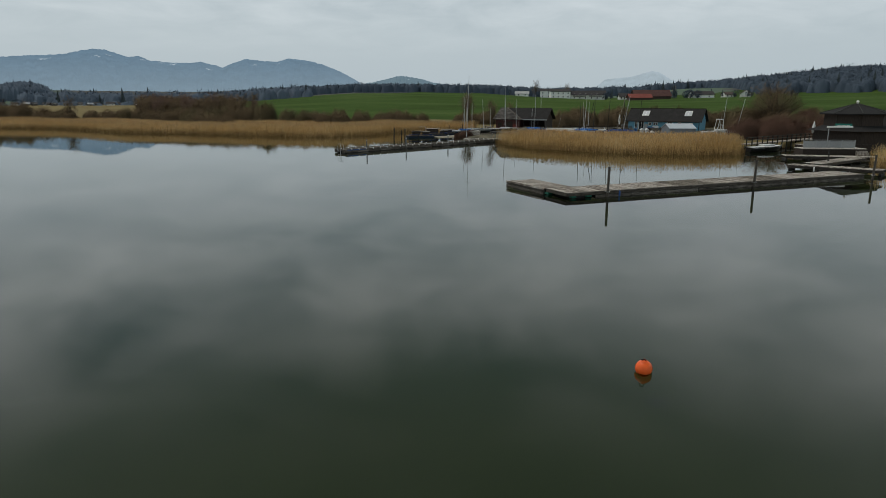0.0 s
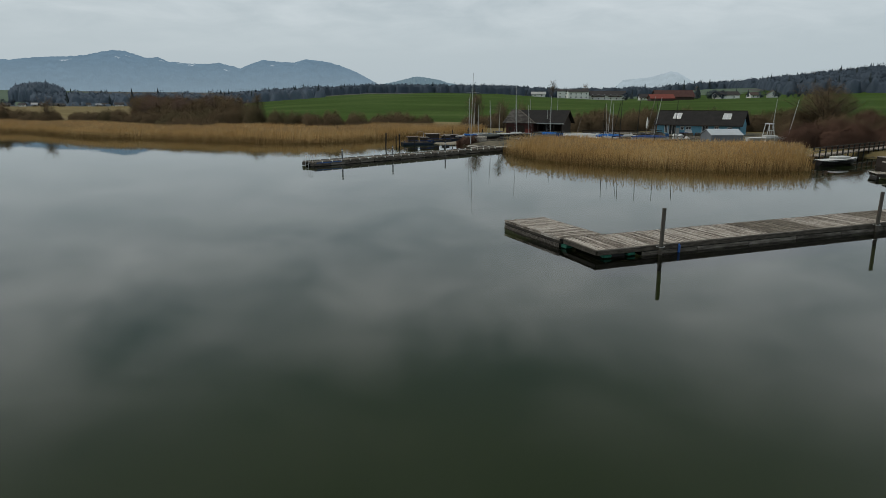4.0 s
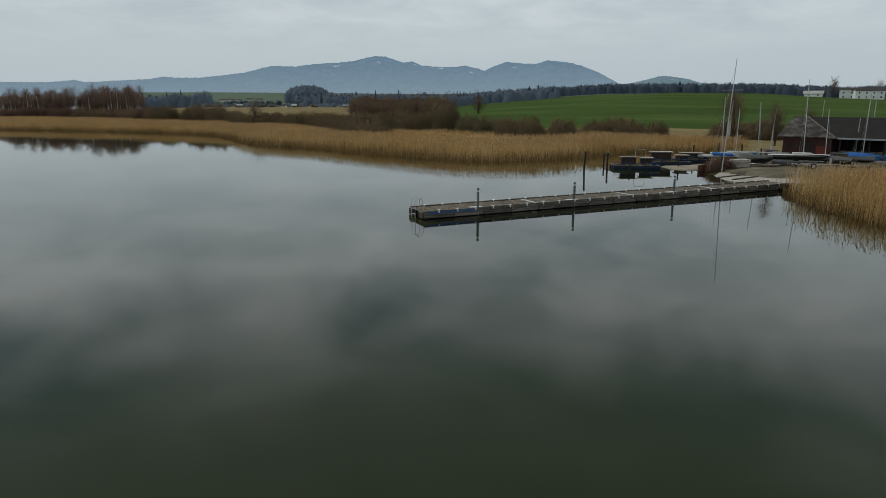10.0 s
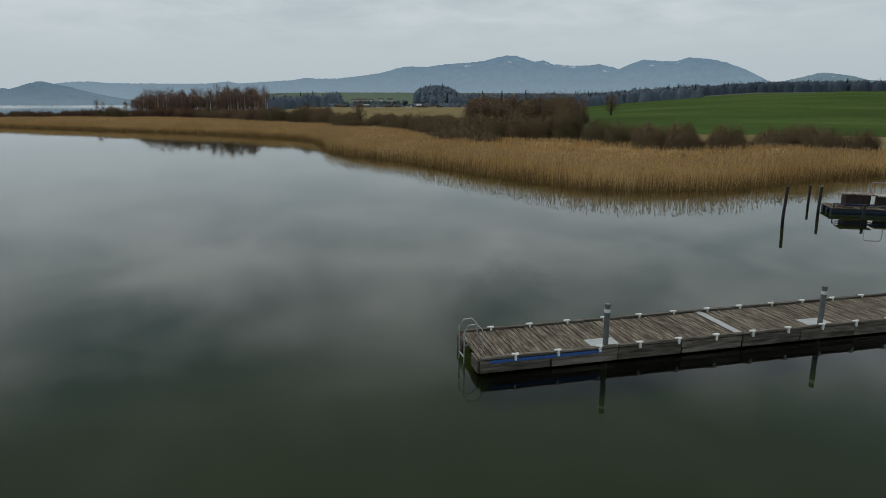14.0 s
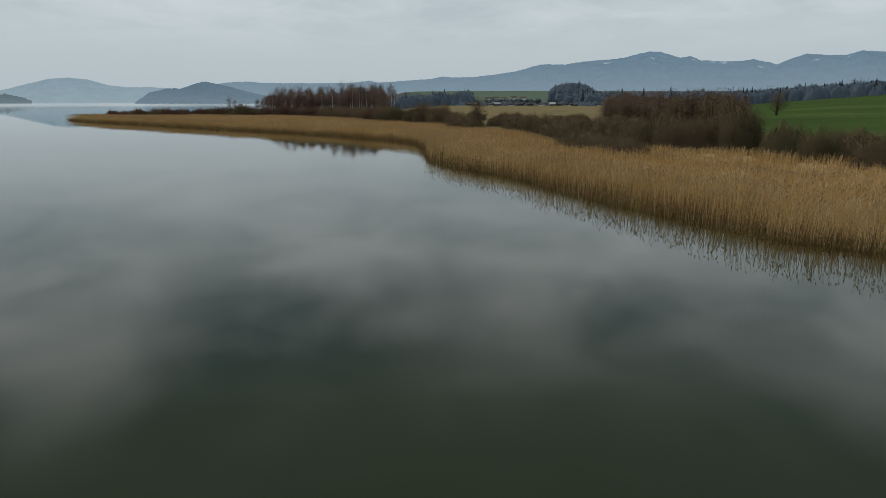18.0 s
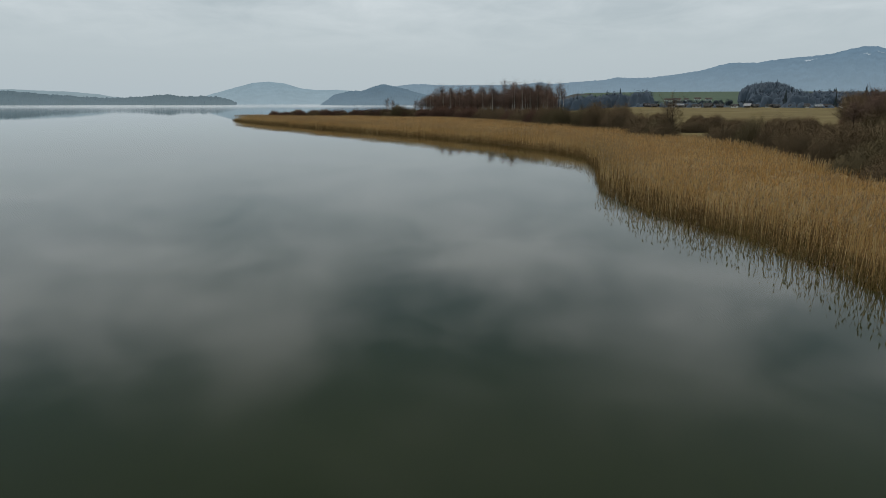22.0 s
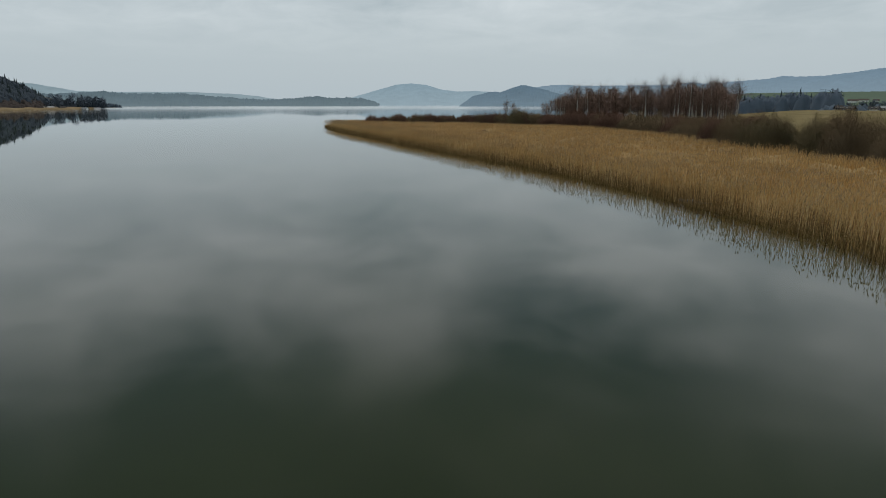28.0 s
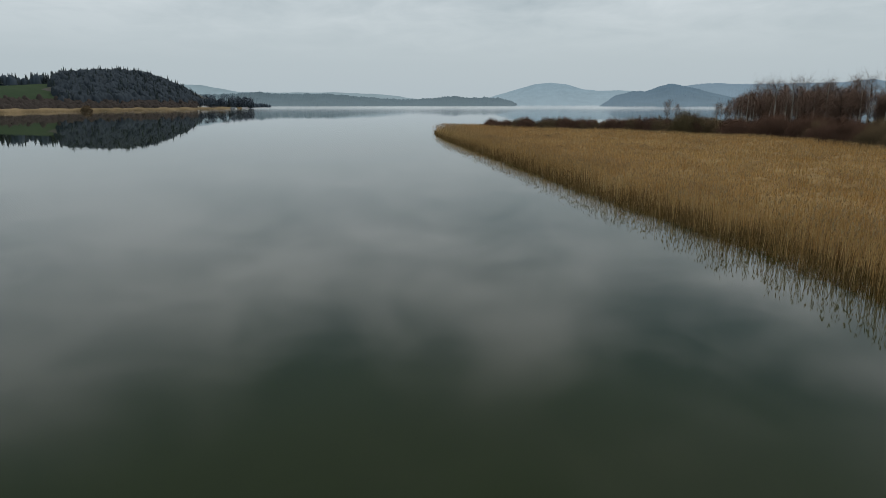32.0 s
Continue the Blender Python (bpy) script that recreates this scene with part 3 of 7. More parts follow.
def ridge(name, prof, R, depth, colour, glow, label, jag=0.05, seed=1, steps=260, snow=(), centre=(-60.0, 40.0), haze=0.45):
    """A mountain chain as a real slope: the crest follows (bearing, rise) pairs in degrees; the flanks fall off to both sides."""
    azs = np.array([p[0] for p in prof][::-1], float)
    els = np.array([p[1] for p in prof][::-1], float)
    if azs[0] > azs[-1]:
        azs, els = azs[::-1], els[::-1]
    a = np.linspace(azs[0], azs[-1], steps)
    rng = np.random.RandomState(seed)
    e = np.interp(a, azs, els)
    rough = np.convolve(rng.randn(steps + 8), np.ones(3) / 3, "same")[4:-4] + 1.2 * np.convolve(rng.randn(steps + 40), np.ones(15) / 15, "same")[20:-20]
    e = np.maximum(e + jag * rough, -0.2)
    crest = R * np.tan(np.radians(e)) + 7
    rows = 9
    V = []
    for k in range(rows + 2):
        f = k / rows
        rr = R - depth * (1 - f) if k <= rows else R + depth * 0.5
        hh = crest * (f ** 0.8) if k <= rows else crest * 0.2
        spur = np.convolve(rng.randn(steps + 12), np.ones(5) / 5, "same")[6:-6] * 0.10 * crest * (1 - f) * f * 3
        ar = np.radians(a + 0.02 * rng.randn(steps))
        V.append(np.c_[centre[0] - rr * np.sin(ar), centre[1] + rr * np.cos(ar), np.maximum(hh + spur, -5)])
    V = np.concatenate(V)
    i = (np.arange(rows + 1)[:, None] * steps + np.arange(steps - 1)).ravel()
    F = np.c_[i, i + 1, i + 1 + steps, i + steps]
    me = mesh_np(name, V, F)
    me.polygons.foreach_set("use_smooth", np.ones(len(F), bool))
    # the slopes give off their blue haze colour as emission
    m = mat(name + "_hazed_slopes", [(0.3, tuple(c * 0.8 for c in colour)), (0.7, colour)], 1.0, 0.004, 0.03, 0, coords="World", emit=(glow, 1.0), spec=0.0)
    spots = []
    for az, el, size in snow:          # on the slope at that bearing and rise
        c = float(np.interp(az, a, crest))
        f = (R * math.tan(radians(el)) + 7) / c
        rr = R - depth * (1 - min(1, f) ** 1.25)
        spots.append((centre[0] - rr * math.sin(radians(az)), centre[1] + rr * math.cos(radians(az)), c * min(1, f), size))
    haze_glow(m, glow, spots, float(crest.max()) * 0.9, haze)
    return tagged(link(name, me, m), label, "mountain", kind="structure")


MAIN_CHAIN = [(15.2, 1.6), (15.9, 2.0), (16.6, 2.36), (17.4, 2.76), (18.3, 3.1), (19.3, 3.4), (20.5, 3.57), (21.4, 3.67), (22.4, 3.36), (23.6, 3.42), (25.0, 3.57), (26.2, 3.16), (26.9, 2.84), (27.6, 3.02), (28.7, 3.26), (29.3, 3.16), (31.2, 3.15), (32.5, 3.26), (33.4, 3.62), (34.1, 3.51), (34.8, 3.7), (35.7, 4.02), (36.6, 4.06), (37.3, 3.92), (38.5, 3.62),
              (40.3, 3.46), (42.0, 3.34), (43.6, 3.1), (45.3, 3.14), (46.3, 2.98), (47.6, 2.6), (49.2, 2.36), (51.4, 2.1), (53.0, 2.05), (54.2, 2.15), (55.3, 1.93), (59.8, 1.62), (60.7, 1.78), (62, 1.6), (64.6, 1.55), (69.9, 1.55), (70.8, 1.66), (72.1, 1.62), (73.2, 1.48), (75, 1.2), (78, 0.8)]
SNOW_SPOTS = [(36.4, 3.2, 24), (31.6, 3.02, 20), (30.8, 3.0, 26), (28.1, 2.6, 22), (27.0, 2.85, 14), (24.2, 2.95, 20), (39.9, 3.05, 26), (35.5, 3.4, 20), (33.0, 3.2, 20), (22.2, 3.15, 16)]
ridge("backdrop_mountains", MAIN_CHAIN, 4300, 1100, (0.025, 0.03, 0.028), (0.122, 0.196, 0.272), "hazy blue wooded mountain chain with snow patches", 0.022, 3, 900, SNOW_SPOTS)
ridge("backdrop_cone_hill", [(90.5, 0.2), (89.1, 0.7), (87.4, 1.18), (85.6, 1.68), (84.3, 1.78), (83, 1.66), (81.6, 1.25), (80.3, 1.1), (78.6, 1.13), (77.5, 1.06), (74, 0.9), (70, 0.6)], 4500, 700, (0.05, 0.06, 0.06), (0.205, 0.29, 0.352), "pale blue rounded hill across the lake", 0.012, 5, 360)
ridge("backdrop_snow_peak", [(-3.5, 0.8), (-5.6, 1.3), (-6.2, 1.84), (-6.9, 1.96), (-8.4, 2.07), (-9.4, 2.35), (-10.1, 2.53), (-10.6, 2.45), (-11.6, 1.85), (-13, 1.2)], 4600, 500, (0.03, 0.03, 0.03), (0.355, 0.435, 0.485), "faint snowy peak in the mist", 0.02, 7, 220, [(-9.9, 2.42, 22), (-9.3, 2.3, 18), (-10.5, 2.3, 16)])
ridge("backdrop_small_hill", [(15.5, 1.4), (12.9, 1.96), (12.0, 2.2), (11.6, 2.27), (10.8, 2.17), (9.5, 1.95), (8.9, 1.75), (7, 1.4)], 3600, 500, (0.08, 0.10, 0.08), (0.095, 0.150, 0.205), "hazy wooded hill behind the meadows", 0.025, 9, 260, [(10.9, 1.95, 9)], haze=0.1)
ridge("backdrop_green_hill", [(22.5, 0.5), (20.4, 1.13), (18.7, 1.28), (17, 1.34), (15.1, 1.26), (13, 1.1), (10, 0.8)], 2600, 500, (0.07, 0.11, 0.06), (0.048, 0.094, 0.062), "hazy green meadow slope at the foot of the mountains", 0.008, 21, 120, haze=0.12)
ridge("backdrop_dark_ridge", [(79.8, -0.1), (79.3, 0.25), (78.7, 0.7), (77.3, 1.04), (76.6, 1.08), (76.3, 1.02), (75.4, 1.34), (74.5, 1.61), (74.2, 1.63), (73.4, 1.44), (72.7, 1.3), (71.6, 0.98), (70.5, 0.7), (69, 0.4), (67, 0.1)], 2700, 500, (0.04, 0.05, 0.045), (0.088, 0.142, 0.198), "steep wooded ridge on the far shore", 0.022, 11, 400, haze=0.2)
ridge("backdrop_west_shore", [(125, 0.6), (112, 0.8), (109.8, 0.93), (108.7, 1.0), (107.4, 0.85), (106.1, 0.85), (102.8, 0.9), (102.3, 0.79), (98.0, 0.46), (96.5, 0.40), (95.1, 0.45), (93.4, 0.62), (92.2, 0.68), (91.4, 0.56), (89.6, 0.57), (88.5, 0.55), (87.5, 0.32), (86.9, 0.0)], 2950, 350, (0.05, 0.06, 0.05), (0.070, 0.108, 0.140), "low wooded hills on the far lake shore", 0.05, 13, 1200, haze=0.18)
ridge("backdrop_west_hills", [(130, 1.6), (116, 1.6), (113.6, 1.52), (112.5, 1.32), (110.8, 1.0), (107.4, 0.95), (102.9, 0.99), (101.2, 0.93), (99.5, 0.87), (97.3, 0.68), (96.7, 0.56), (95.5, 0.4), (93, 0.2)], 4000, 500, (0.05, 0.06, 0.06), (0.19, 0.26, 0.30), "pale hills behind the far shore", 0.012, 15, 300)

# ---------------------------------------------------------------- woods far off


def canopy(name, P, H, R, material, label, rng, flat=0.45, st=1.5):
    """The closed, uneven roof of twigs over a wood: low domes at every tree, merged, and falling to the ground at its edge."""
    pad = R.max() + 3 * st
    lo = P.min(0) - pad
    nx, ny = np.ceil((P.max(0) + pad - lo) / st).astype(int) + 1
    top = np.zeros((nx, ny))
    ij = np.round((P - lo) / st).astype(int)
    w = int(np.ceil(R.max() / st))
    for a in range(-w, w + 1):
        for b in range(-w, w + 1):
            q = ij + [a, b]
            d = np.hypot(*(lo + q * st - P).T) / R
            h = np.where(d < 1, H * (flat + (1 - flat) * np.sqrt(np.clip(1 - d * d, 0, 1))), 0)
            np.maximum.at(top, (q[:, 0], q[:, 1]), h)
    top *= 1 + 0.13 * rng.randn(nx, ny)
    use = top > 0.4
    grow = use.copy()
    for a in (-1, 0, 1):
        for b in (-1, 0, 1):
            grow |= np.roll(np.roll(use, a, 0), b, 1)
    I, J = np.nonzero(grow)
    num = np.full((nx, ny), -1)
    num[I, J] = np.arange(len(I))
    Q = lo + np.c_[I, J] * st + rng.randn(len(I), 2) * 0.25 * st
    z = ground_z(Q) - 0.3 + top[I, J]
    F = np.stack([num[:-1, :-1], num[1:, :-1], num[1:, 1:], num[:-1, 1:]], -1).reshape(-1, 4)
    F = F[(F >= 0).all(1)]
    me = mesh_np(name, np.c_[Q, z], F)
    tagged(link(name, me, material), label + ", its closed crowns", "woodland", kind="stuff")


def forest(name, spots, heights, spruce, label, material=None, seed=0, r_k=0.33, m=120, fk=0.036, core_k=0.85, flat=0.45, tall=1.15):
    """A wood of many separate crowns, each a ragged shell of tilted leaf or twig facets round a trunk."""
    rng = np.random.RandomState(seed)
    n = len(spots)
    z = ground_z(spots)
    con = rng.rand(n) < spruce
    for kind in (0, 1):
        sel = np.where(con == bool(kind))[0]
        if not len(sel):
            continue
        P, H, Z = spots[sel], heights[sel] * (tall if kind else 1), z[sel]
        k = len(sel)
        if kind:                      # spruce: tiers of drooping spikes
            tiers, spikes = 7, 7
            t = np.repeat(np.arange(tiers), spikes)[None, :] / tiers
            a = np.tile(np.arange(spikes), tiers)[None, :] * 2 * np.pi / spikes + rng.rand(k, tiers * spikes) * 0.8
            h = H[:, None]
            rad = h * 0.17 * (1.05 - t) * (0.8 + 0.4 * rng.rand(k, tiers * spikes))
            top = 0.22 + 0.8 * (t + 1 / tiers) * 0.98
            low = 0.12 + 0.8 * t
            A = np.stack([P[:, :1] + 0 * a, P[:, 1:] + 0 * a, Z[:, None] + h * np.minimum(top, 1.0) + 0 * a], -1)
            B = np.stack([P[:, :1] + rad * np.cos(a), P[:, 1:] + rad * np.sin(a), Z[:, None] + h * low + 0 * a], -1)
            C = np.stack([P[:, :1] + rad * np.cos(a + 1.0), P[:, 1:] + rad * np.sin(a + 1.0), Z[:, None] + h * (low + 0.02) + 0 * a], -1)
            V = np.stack([A, B, C], 2).reshape(-1, 3)
        else:                         # broadleaf: facets scattered through an uneven crown
            d = rng.randn(k, m, 3)
            d /= np.linalg.norm(d, axis=2, keepdims=True)
            d *= (0.55 + 0.45 * rng.rand(k, m, 1)) * (0.75 + 0.5 * rng.rand(k, 1, 1))
            c = np.stack([P[:, :1] + 0 * d[:, :, 0], P[:, 1:] + 0 * d[:, :, 0], Z[:, None] + H[:, None] * 0.53 + 0 * d[:, :, 0]], -1)
            c = c + d * np.stack([H * r_k, H * r_k, H * 0.47], -1)[:, None, :]
            s = (H * fk)[:, None, None] * [0.9, 0.9, 0.9]
            V = np.stack([c + rng.randn(k, m, 3) * s * 0.8 for _ in range(3)], 2).reshape(-1, 3)
            out = (d * [1, 1, 0.8] + [0, 0, 0.35]).reshape(-1, 3)
            V = outward(V, out, 3)
            if core_k:
                canopy(name + "_canopy", P, H * core_k, H * r_k * 1.25, material or M_wood_far, label, rng, flat)
            base = np.c_[P, Z]
            tr = np.stack([base + [0.25, 0, 0], base - [0.25, 0, 0], base + np.c_[np.zeros((k, 2)), H * 0.7]], 1).reshape(-1, 3)
            V = np.r_[V, tr]
            out = np.r_[out, np.tile([0.0, -1.0, 0.0], (k, 1))]
        me = mesh_np(name, V, np.arange(len(V)).reshape(-1, 3))
        if not kind:
            soft_shade(me, V, out, 3)
        tagged(link(name, me, M_conifer if kind else (material or M_wood_far)), label + (" of dark spruce" if kind else " of bare broadleaf trees"), "woodland", kind="stuff")


def scatter(poly, n, seed):
    rng = np.random.RandomState(seed)
    q = np.array(poly, float)
    lo, hi = q.min(0), q.max(0)
    out = np.zeros((0, 2))
    while len(out) < n:
        P = lo + (hi - lo) * rng.rand(n * 3, 2)
        out = np.r_[out, P[inside(P, poly)]]
    return out[:n]


def pol(az, r):
    return (-r * math.sin(radians(az)), 10 + r * math.cos(radians(az)))


rng0 = np.random.RandomState(5)
S = scatter([pol(30, 870), pol(20, 890), pol(10, 880), pol(0, 870), pol(-8, 870), pol(-8, 1020), pol(0, 1060), pol(10, 1060), pol(20, 1090), pol(30, 1150)], 2400, 1)
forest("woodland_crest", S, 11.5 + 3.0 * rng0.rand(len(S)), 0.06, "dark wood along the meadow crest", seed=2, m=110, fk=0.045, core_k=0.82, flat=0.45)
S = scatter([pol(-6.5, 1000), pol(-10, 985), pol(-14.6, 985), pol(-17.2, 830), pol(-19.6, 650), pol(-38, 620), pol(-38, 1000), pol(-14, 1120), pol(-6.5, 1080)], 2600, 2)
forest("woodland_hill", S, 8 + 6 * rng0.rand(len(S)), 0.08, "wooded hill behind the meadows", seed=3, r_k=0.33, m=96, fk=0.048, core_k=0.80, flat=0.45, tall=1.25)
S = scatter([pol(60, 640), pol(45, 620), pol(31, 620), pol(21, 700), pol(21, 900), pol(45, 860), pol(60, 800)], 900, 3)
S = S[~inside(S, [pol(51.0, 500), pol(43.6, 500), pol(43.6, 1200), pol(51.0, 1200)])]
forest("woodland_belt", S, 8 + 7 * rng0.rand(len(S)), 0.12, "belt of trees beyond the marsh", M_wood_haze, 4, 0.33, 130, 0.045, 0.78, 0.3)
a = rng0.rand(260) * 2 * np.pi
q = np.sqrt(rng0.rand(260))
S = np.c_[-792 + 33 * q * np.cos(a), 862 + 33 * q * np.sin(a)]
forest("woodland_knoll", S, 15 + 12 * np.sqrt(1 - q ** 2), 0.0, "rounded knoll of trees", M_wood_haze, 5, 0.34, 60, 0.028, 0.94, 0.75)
S = scatter([(-560, -300), (-1300, -290), (-1300, -560), (-1000, -720), (-700, -760)], 15000, 6)
sd = np.where(inside(S, WEST_LAND), edge_dist(S, WEST_LAND, True), -1)
wa = np.degrees(np.arctan2(-S[:, 0] - 116, S[:, 1] - 79)) % 360
T = S[(wa >= 124.6) & (wa < 136) & (sd > 150) & (sd < 172) & (rng0.rand(len(S)) < 0.95)]
forest("woodland_west_row", T, 6 + 8 * rng0.rand(len(T)), 0.8, "row along the crest of the western meadow", seed=66)
foot = (wa > 114.6) & (wa < 136) & (sd > 16) & (sd < 52)
forest("woodland_west_foot", S[foot], 4 + 4 * rng0.rand(foot.sum()), 0.0, "bare shore wood below the western hill", M_wood_brown, 67, 0.40, 60, 0.036, 0.85)
S = S[(wa < 124.6 + 0.4 * lumps(S, 30)) & (wa > 114.4) & (sd > 46) & (sd < 260)]
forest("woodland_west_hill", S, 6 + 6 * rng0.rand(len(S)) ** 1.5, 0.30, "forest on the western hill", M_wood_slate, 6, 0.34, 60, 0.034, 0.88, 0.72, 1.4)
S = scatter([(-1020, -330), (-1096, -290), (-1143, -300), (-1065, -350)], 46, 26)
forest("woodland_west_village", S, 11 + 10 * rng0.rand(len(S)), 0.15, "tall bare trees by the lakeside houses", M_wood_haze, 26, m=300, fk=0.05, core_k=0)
S = scatter([(-640, -380), (-930, -335), (-1180, -330), (-1150, -380), (-640, -430)], 260, 7)
forest("woodland_west_shore", S, 3 + 4 * rng0.rand(len(S)), 0.05, "trees along the western shore", M_wood_brown, 7)
S = scatter([(-1135, -345), (-1245, -440), (-1650, -440), (-1650, -520), (-1200, -520)], 260, 8)
forest("woodland_south_west", S, 5 + 5 * rng0.rand(len(S)), 0.3, "shoreline trees", seed=8)

# ---------------------------------------------------------------- bare shrubs and trees


def ribbons(S, E, w0, w1, rng):
    """Flat tapering twigs from S to E as quads."""
    S, E = np.asarray(S), np.asarray(E)
    d = E - S
    side = np.cross(d, rng.randn(len(S), 3))
    side /= np.linalg.norm(side, axis=1, keepdims=True) + 1e-9
    w0, w1 = np.broadcast_to(w0, len(S))[:, None], np.broadcast_to(w1, len(S))[:, None]
    V = np.stack([S - side * w0, S + side * w0, E + side * w1, E - side * w1], 1).reshape(-1, 3)
    return V, np.arange(len(V)).reshape(-1, 4)


def shrub_meshes(seed, n_main=36, n_twig=38000, w=0.0023, flat=1.0):
    """Branch and twig meshes of a leafless shrub about 1 m in radius and height: a soft uneven dome of fine twigs."""
    rng = np.random.RandomState(seed)

    def dome(n, lo):
        a, u = rng.rand(n) * 2 * np.pi, rng.rand(n)
        el = np.arcsin(u ** 1.15)
        R = 0.84 + 0.10 * np.sin(a * 3 + seed) + 0.08 * np.sin(5 * a + 2.1 * seed) * np.cos(el) + 0.06 * np.sin(7 * el + a * 2)
        d = np.c_[np.cos(a) * np.cos(el), np.sin(a) * np.cos(el), np.sin(el) * flat + 0.03]
        return d * (R * (lo + (1 - lo) * np.sqrt(rng.rand(n))) * (1 + 0.10 * rng.randn(n).clip(-1, 1.6)))[:, None]
    tip = dome(n_main, 0.8)
    base = np.c_[rng.randn(n_main, 2) * 0.22, np.zeros(n_main) - 0.06]
    mid = (base + tip) * 0.5 + np.c_[np.zeros((n_main, 2)), 0.06 + 0.05 * rng.rand(n_main)]
    bm = bmesh.new()
    for b, m, t in zip(base, mid, tip):
        tube(bm, [b, m, t], [w * 3.4, w * 2.2, w * 0.8], 4, False)
    br = bpy.data.meshes.new("branch_frame")
    bm.to_mesh(br)
    bm.free()
    e = dome(n_twig, 0.45)
    q = rng.randn(n_twig, 3) * 0.6 + e * 0.8 + [0, 0, 0.15]
    q /= np.linalg.norm(q, axis=1, keepdims=True)
    s = e - q * (0.06 + 0.10 * rng.rand(n_twig))[:, None]
    s[:, 2] = np.maximum(s[:, 2], -0.02)
    V, F = ribbons(s, e, w * 0.8, w * 0.35, rng)
    out = e + [0, 0, 0.25] + rng.randn(n_twig, 3) * 0.12
    V = outward(V, out, 4)
    return br, soft_shade(mesh_np("twig_crown", V, F), V, out, 4)


def shrub(seed, twig, label, group, **kw):
    ob = thing("bush", None, label, "bush", group)
    br, tw = shrub_meshes(seed, **kw)
    link("branch_frame", br, M_bark, ob)
    link("twig_crown", tw, twig, ob)
    return ob


def put(ob, x, y, sx, sz=None):
    """Set a copy of a thing on the ground, turned at random and scaled."""
    z = float(ground_z([(x, y)])[0])
    m = pose(x, y, max(z, 0.0) - 0.05, 0, 0, random.uniform(0, 360))
    c = copy_thing(ob, m)
    c.scale = (sx, sx, sz or sx)
    return c


PROTO = {}
for nm, mt, lb in (("brown", M_twig, "leafless brown willow bush behind the reeds"), ("red", M_twig_red, "leafless reddish-brown bush on the shore"), ("olive", M_twig_olive, "olive-green budding willow bush behind reeds")):
    PROTO[nm] = [shrub(20 + i + len(nm) * 7, mt, lb, "bushes along the reed bed", flat=0.95) for i in range(2)]
used = set()


def bush(kind, x, y, r, h):
    ob = PROTO[kind][random.randint(0, 1)]
    if ob not in used:
        used.add(ob)
        z = float(ground_z([(x, y)])[0])
        ob.matrix_world = pose(x, y, max(z, 0.0) - 0.05)
        ob.scale = (r, r, h)
        return ob
    return put(ob, x, y, r, h)


def belt(line, step, rr, hh, kinds, wob=2.5):
    q = np.array(line, float)
    for a, b in zip(q[:-1], q[1:]):
        n = max(1, int(np.hypot(*(b - a)) / step))
        for i in range(n):
            p = a + (b - a) * ((i + random.random()) / n)
            bush(random.choice(kinds), p[0] + random.uniform(-wob, wob), p[1] + random.uniform(-wob, wob), random.uniform(*rr), random.uniform(*hh))


belt([(-294, 78), (-284, 92), (-277, 102), (-262, 122)], 1.0, (2.2, 3.4), (3.0, 4.2), ["brown", "red", "red"], 1.5)
bush("olive", -261.5, 120, 4.0, 5.6)
bush("brown", -776, -343, 6.4, 6.8)
bush("brown", -266, 116, 2.6, 4.2)
belt([(-258, 126), (-240, 133), (-213, 138), (-180, 136)], 2.2, (2.8, 4.4), (3.4, 5.2), ["red", "brown", "red"], 2.5)
belt([(-262, 132), (-250, 140), (-215, 147), (-180, 145)], 3.2, (3, 4.5), (3.0, 4.4), ["red", "brown", "red"], 3)
def clump(x, y, w, h, kinds):
    """Round bushes grown together, w wide, with their front edge at (x, y)."""
    if w < 7.5:
        bush(random.choice(kinds), x, y + 0.48 * w, w * 0.60, h * 0.84)
        return
    for o, k in ((-0.27, 0.94), (0.25, 1.02)):
        bush(random.choice(kinds), x + o * w + random.uniform(-0.4, 0.4), y + 0.3 * w + random.uniform(-0.6, 0.6), w * 0.35, h * 0.78 * k)
    bush(random.choice(kinds), x + random.uniform(-1, 1), y + 0.5 * w, w * 0.40, h * 0.84)


for x, y, w, h in ((-224, 132, 12.6, 5.8), (-211, 131, 9, 5.0), (-200, 130, 9, 5.4), (-188, 128, 10, 5.7), (-177, 127, 9, 6.8), (-169, 126, 8, 7.0)):
    clump(x, y, w, h, ["brown", "red"])
for x, y, w, h in ((-162, 123, 7.8, 7.2), (-151, 124, 9.4, 8.2), (-145, 125, 7.4, 7.4), (-139, 122.6, 7.4, 7.6), (-131, 121, 6.5, 5.8), (-122, 117, 8.5, 4.7), (-109, 119, 6, 4.9), (-100.7, 115.6, 4.4, 5.8), (-96.4, 114.4, 5.2, 5.9), (-90, 110, 6.5, 5.2),
                   (-80, 106.5, 10, 5.9), (-70, 109, 10, 6.6), (-62, 110, 9, 6.9), (-67.5, 93, 5.6, 4.2), (-63.5, 91.5, 5.6, 4.2), (-60, 90.5, 5.0, 3.9), (-71.5, 95, 5.0, 4.0)):
    clump(x, y, w, h, ["brown", "brown", "olive"])
for x, y, w, h in ((-59, 110, 5, 7.6), (-52, 106, 5, 5.4), (-45.5, 100, 3.9, 5.4)):
    clump(x, y, w, h, ["olive"])
